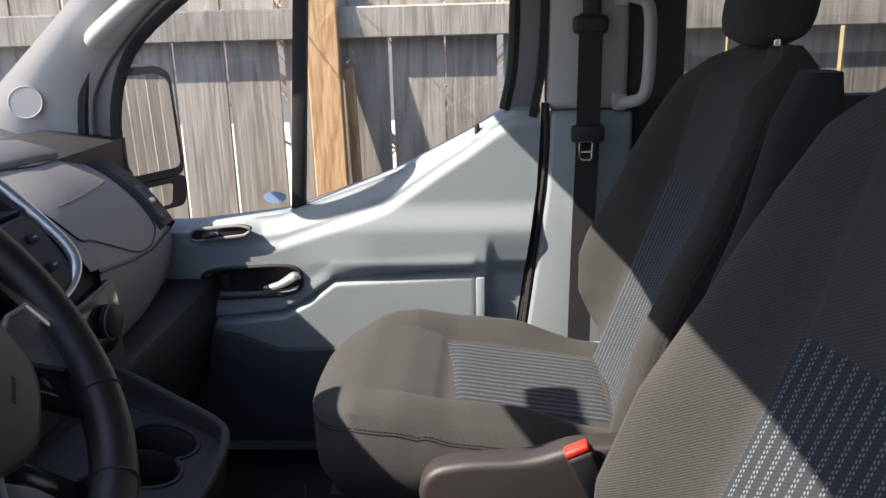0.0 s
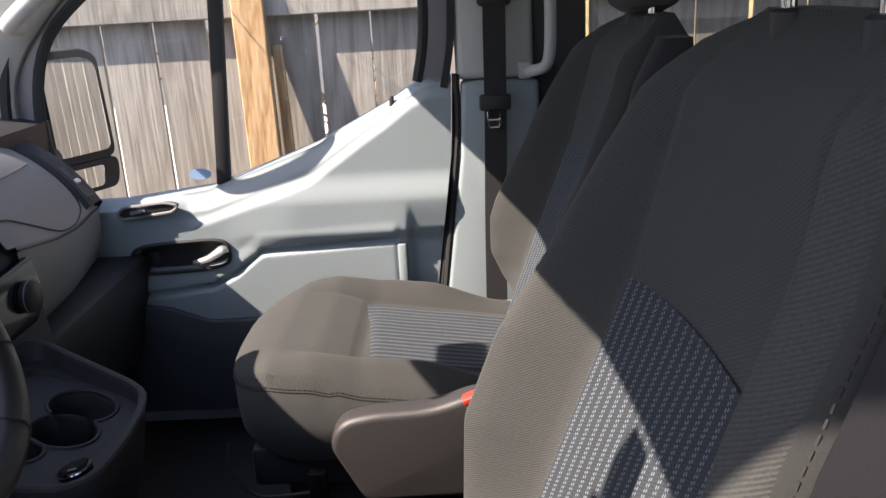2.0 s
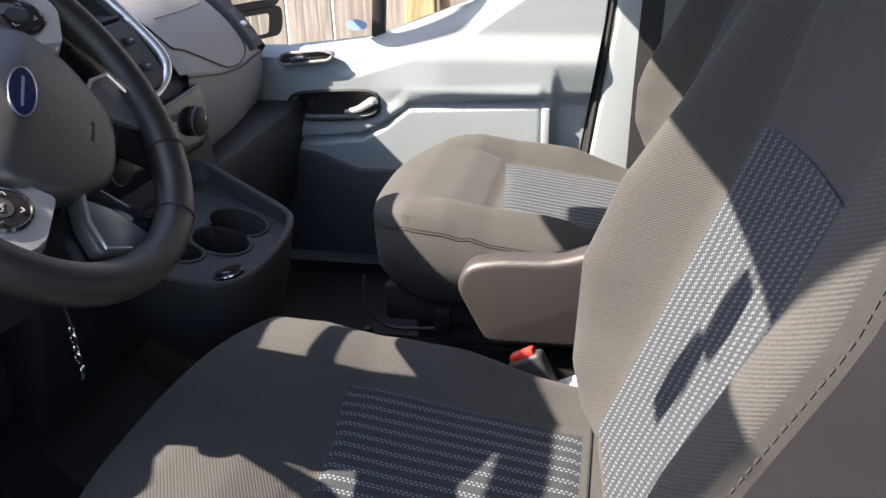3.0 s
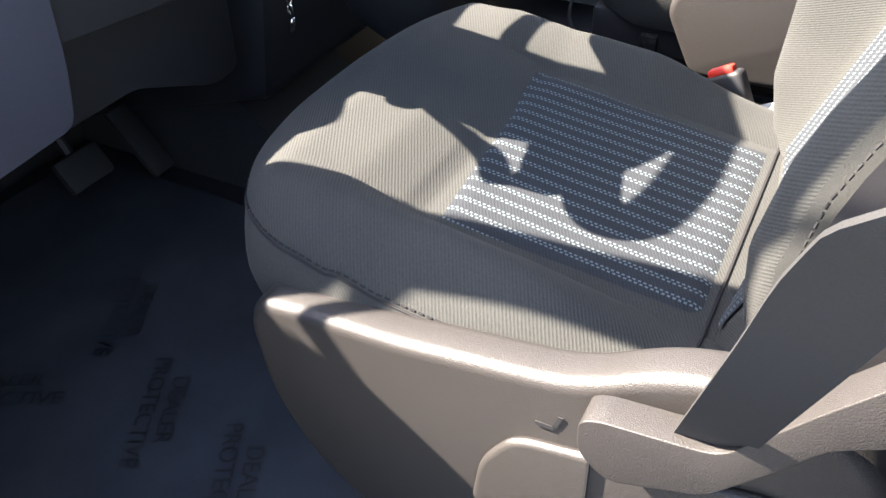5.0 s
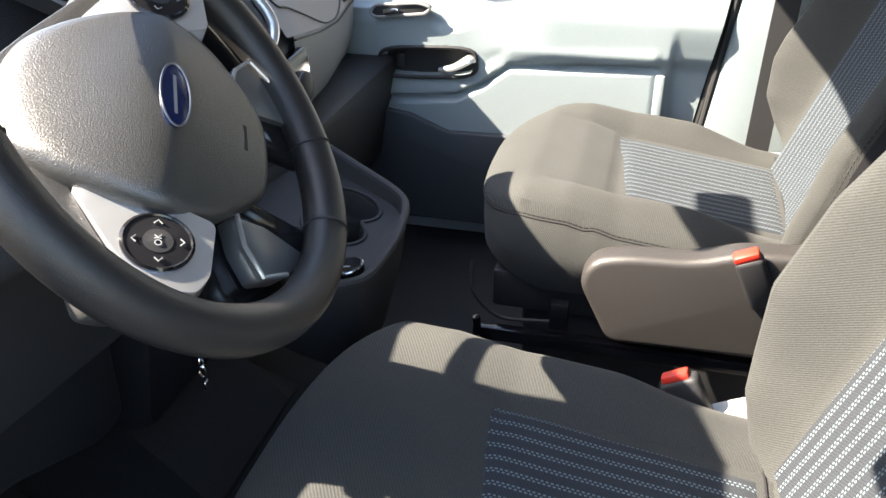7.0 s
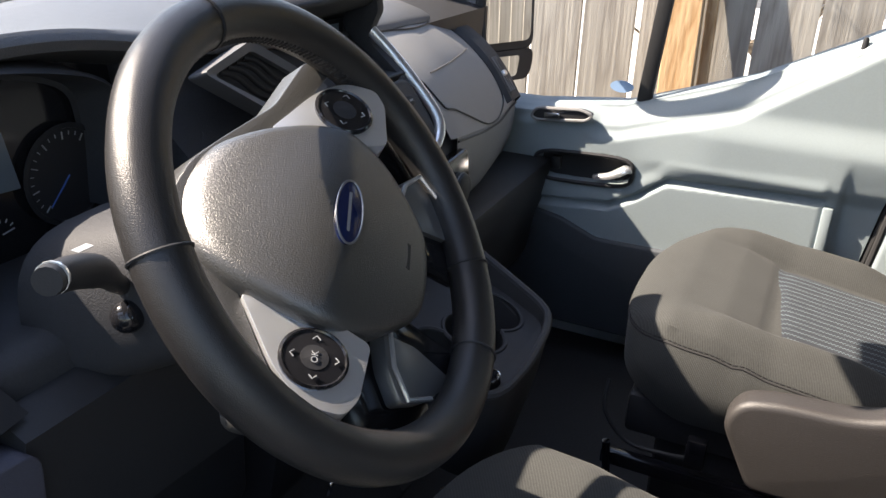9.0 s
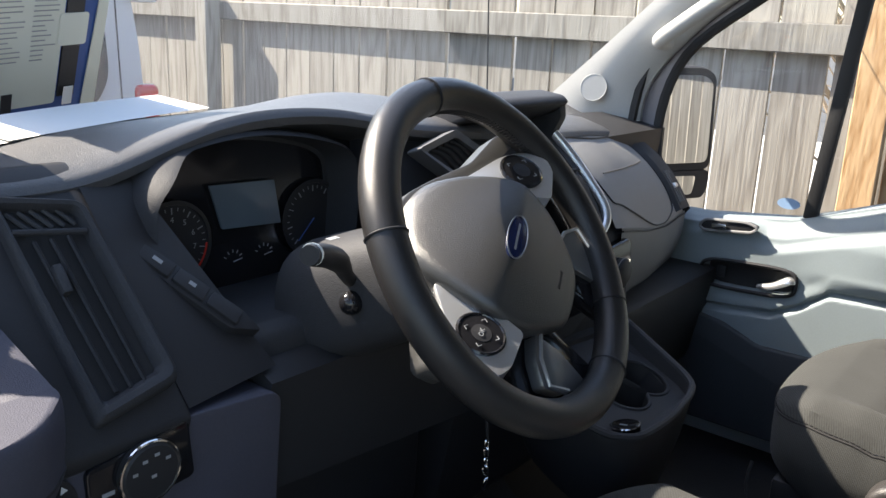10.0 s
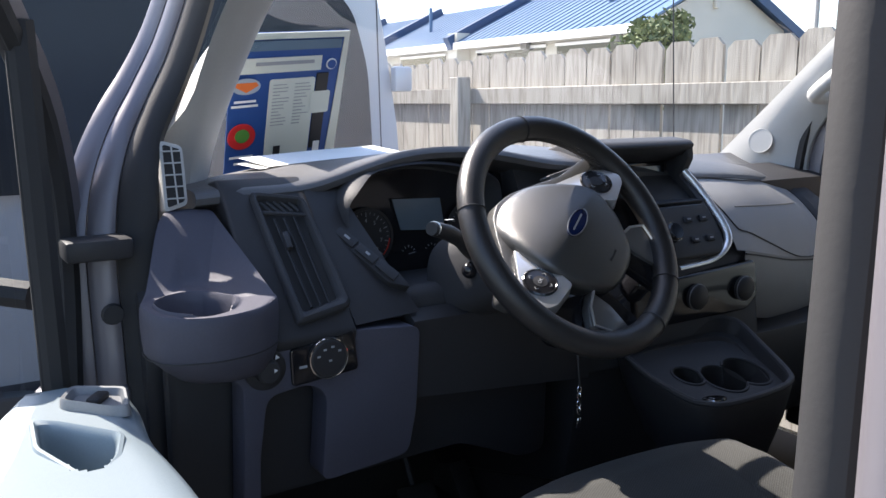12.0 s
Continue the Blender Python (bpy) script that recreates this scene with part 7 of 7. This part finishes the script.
bm = prism([(HYF, GROUND), (HYF + 5.0, GROUND), (HYF + 5.0, 3.52), (RIDGE_Y, RIDGE_Z - 0.12), (HYF, 3.52)], 17.0)
part("wall", bm, STUCCO, house, "cream stucco wall and gable", smooth=False, m=axes((HXE, 0, 0), (0, 1, 0), (0, 0, 1), (1, 0, 0)))
part("pier", span((-21.5, HYF - 0.5, GROUND), (-21.0, HYF - 0.02, 3.75)), STUCCO, house, "cream stucco pier")
pitch = math.atan2(RIDGE_Z - 3.38, RIDGE_Y - 13.5)
run = math.hypot(RIDGE_Z - 3.38, RIDGE_Y - 13.5)
for x0, x1 in ((-30.6, -26.6), (-26.3, -21.4), (-21.1, HXE + 0.25)):
    m = axes((0, 13.5, 3.40), (1, 0, 0), (0, math.cos(pitch), math.sin(pitch)), (0, -math.sin(pitch), math.cos(pitch)))
    roof = part("roof", span((x0, 0, 0), (x1, run, 0.06)), ROOFBLUE, house, "blue ribbed metal roof", m=m, smooth=False)
    for k in range(int((x1 - x0) / 0.30)):
        part("rib", span((x0 + 0.1 + k * 0.30, 0, 0.060), (x0 + 0.14 + k * 0.30, run, 0.085)), ROOFBLUE, roof, m=m, smooth=False)
    part("fascia", span((x0, 13.42, 3.26), (x1, 13.50, 3.46)), PAINT, house, "white fascia board")
    part("parapet", span((x0 - 0.28, -0.15, -0.1), (x0 - 0.02, run, 0.30)), mat("dark_blue_trim", (0.02, 0.05, 0.12), 0.5) if x0 < -30 else bpy.data.materials["dark_blue_trim"], house, "dark blue roof divider", m=m, smooth=False)
back_m = axes((0, 2 * RIDGE_Y - 13.5, 3.40), (1, 0, 0), (0, -math.cos(pitch), math.sin(pitch)), (0, math.sin(pitch), math.cos(pitch)))
part("roof", span((-30.6, 0, 0), (HXE + 0.25, run, 0.06)), ROOFBLUE, house, "blue ribbed metal roof", m=back_m, smooth=False)
part("gable_trim", span((HXE + 0.22, 0, -0.16), (HXE + 0.28, run, 0.075)), bpy.data.materials["dark_blue_trim"], house, "dark blue gable trim", m=back_m, smooth=False)
for x0, x1 in ((-25.2, -22.4), (-20.6, -17.4), (-16.9, -14.2)):
    w = part("window", span((x0, HYF - 0.03, 2.2), (x1, HYF - 0.005, 3.16)), GLOSS, house, "dark window band")
    part("window_frame", span((x0 - 0.06, HYF - 0.05, 3.14), (x1 + 0.06, HYF - 0.006, 3.22)), PAINT, w)
part("wall_lamp", box(0.28, 0.2, 0.32, 0.05, 2, Matrix.Translation((-18.15, HYF - 0.1, 3.27))), DASH_GREY, house, "grey wall lamp")
part("wall_box", box(0.24, 0.2, 0.24, 0.03, 2, Matrix.Translation((-14.6, HYF - 0.1, 3.25))), DASH_GREY, house, "grey meter box")
for y, z in ((16.2, 4.1), (16.5, 4.45), (16.3, 4.5)):
    part("gable_fitting", box(0.10, 0.16, 0.34, 0.03, 2, Matrix.Translation((HXE + 0.06, y, z))), STUCCO, house, "cream utility fitting")
part("vent_pipe", tube([(-24.4, HYF + 0.7, 3.9), (-24.4, HYF + 0.7, 4.85)], 0.06, 8), mat("pipe_blue", (0.06, 0.12, 0.22), 0.5), house, "blue vent pipe")
part("vent_pipe", tube([(-16.2, HYF + 1.2, 4.1), (-16.2, HYF + 1.2, 5.1)], 0.06, 8), bpy.data.materials["pipe_blue"], house, "blue vent pipe")
solid("street_pole", tube([(-10.0, 15.0, GROUND), (-10.0, 15.0, 9)], 0.05, 8), DASH_GREY, "thin grey pole beyond the fence", "pole")


# shrub over the fence
def leaf_cloud(name, label, c, r, n, size, material, seed):
    rnd = random.Random(seed)
    vs, fs = [], []
    lumps = [(Vector((rnd.uniform(-0.6, 0.6), rnd.uniform(-0.6, 0.6), rnd.uniform(-0.75, 0.55))), rnd.uniform(0.22, 0.42)) for _ in range(34)]
    for _ in range(n):
        lc, lr = lumps[rnd.randrange(34)]
        d = Vector((rnd.gauss(0, 1), rnd.gauss(0, 1), rnd.gauss(0, 1))).normalized() * lr * rnd.uniform(0.35, 1.15)
        p = Vector(c) + Vector(((lc + d).x * r[0], (lc + d).y * r[1], (lc + d).z * r[2]))
        a = Vector((rnd.gauss(0, 1), rnd.gauss(0, 1), rnd.gauss(0, 1))).normalized()
        b = a.orthogonal().normalized()
        s = size * rnd.uniform(0.6, 1.2)
        k = len(vs)
        vs += [p - a * s, p + b * s * 0.45, p + a * s, p - b * s * 0.45]
        fs.append((k, k + 1, k + 2, k + 3))
    me = bpy.data.meshes.new(name)
    me.from_pydata(vs, [], fs)
    me.materials.append(material)
    return me


bush = thing("tree", "small green leafy tree beyond the fence", "tree", "trees", at=(-8.2, 8.8, GROUND))
part("trunk", tube([(-8.2, 8.8, GROUND), (-8.15, 8.82, 1.4), (-8.2, 8.8, 2.4)], [0.07, 0.055, 0.03], 8), BARK, bush, "brown trunk")
crown = new("crown", leaf_cloud("crown", "", (-8.28, 8.8, 2.42), (0.80, 0.80, 0.80), 6500, 0.060, LEAF, 9))
crown.parent = bush
crown.matrix_parent_inverse = bush.matrix_world.inverted()
tagged(crown, "dense green leaves", kind="stuff")

# bare branching shrub beyond the side fence
shrub = thing("bare_shrub", "leafless tan branching shrub beyond the fence", "shrub", "trees", at=(-0.25, 4.2, GROUND))
rnd3 = random.Random(11)


def limb(p, d, length, r, depth):
    pts, rad = [p], [r]
    q = p
    for k in range(5):
        d = (d + Vector((rnd3.gauss(0, 0.12), rnd3.gauss(0, 0.12), rnd3.gauss(0, 0.06) + 0.03))).normalized()
        q = q + d * length / 5
        pts.append(q)
        rad.append(r * (1 - 0.13 * (k + 1)))
        if depth and k >= 1:
            for _ in range(2 if depth > 1 else 2):
                e = (d + Vector((rnd3.gauss(0, 0.55), rnd3.gauss(0, 0.55), rnd3.gauss(0, 0.35)))).normalized()
                limb(q, e, length * 0.62, rad[-1] * 0.62, depth - 1)
    branch_sets[depth].append((pts, rad))


branch_sets = {0: [], 1: [], 2: []}
for k in range(7):
    limb(Vector((-0.25 + rnd3.uniform(-0.5, 0.5), 4.2 + rnd3.uniform(-0.3, 0.3), GROUND + 0.1)), Vector((rnd3.gauss(0, 0.32), rnd3.gauss(0, 0.25), 1)).normalized(), 2.3, 0.035, 2)
for pts, rad in branch_sets[2]:
    part("stem", tube(pts, rad, 6), BARK, shrub, "tan woody stem")
for depth, nm in ((1, "branches"), (0, "twigs")):
    bm = bmesh.new()
    vs, fs = [], []
    for pts, rad in branch_sets[depth]:
        base = len(vs)
        for p, r in zip(pts, rad):
            for k in range(4):
                a = k * math.pi / 2
                vs.append((p.x + r * math.cos(a), p.y + r * math.sin(a), p.z))
        for i in range(len(pts) - 1):
            for k in range(4):
                fs.append((base + i * 4 + k, base + i * 4 + (k + 1) % 4, base + i * 4 + 4 + (k + 1) % 4, base + i * 4 + 4 + k))
    bm.free()
    me = bpy.data.meshes.new(nm)
    me.from_pydata(vs, [], fs)
    me.materials.append(BARK)
    ob = new(nm, me)
    ob.parent = shrub
    ob.matrix_parent_inverse = shrub.matrix_world.inverted()
    tagged(ob, "thin tan twigs", kind="stuff")

# yellow-sided building seen over the fence through the rear side window
shed = thing("yellow_building", "yellow building with tiled eave beyond the fence", "building", at=(3.0, 7.0, GROUND))
part("wall", span((0.9, 5.6, GROUND), (6.5, 8.5, 3.2)), YELLOW, shed, "yellow wall")
for k in range(14):
    part("siding", span((1.9 + k * 0.33, 5.55, 2.2), (1.93 + k * 0.33, 5.60, 3.2)), mat("siding_line", (0.35, 0.24, 0.10), 0.8) if k == 0 else bpy.data.materials["siding_line"], shed)
# aerial on the van's wing
aerial = thing("radio_aerial", "thin black whip aerial on the van's wing", "aerial", at=(-1.2, 1.12, 1.45))
part("base", lathe([(0, 0), (0.018, 0), (0.012, 0.03), (0.006, 0.06), (0, 0.062)], 12), BLACK, aerial, m=Matrix.Translation((-1.2, 1.12, 1.46)))
part("whip", tube([(-1.2, 1.12, 1.51), (-1.21, 1.095, 2.05)], 0.0022, 6), BLACK, aerial)
hood = part("bonnet", loft([[Vector((x, y, z + 0.05 * math.cos((y - YC) * 1.4))) for y in np.linspace(YC - 0.9, YC + 0.9, 12)] for x, z in ((-1.10, 1.40), (-1.5, 1.34), (-1.95, 1.20), (-2.05, 1.0))], False, False), PAINT, van, "white painted bonnet")
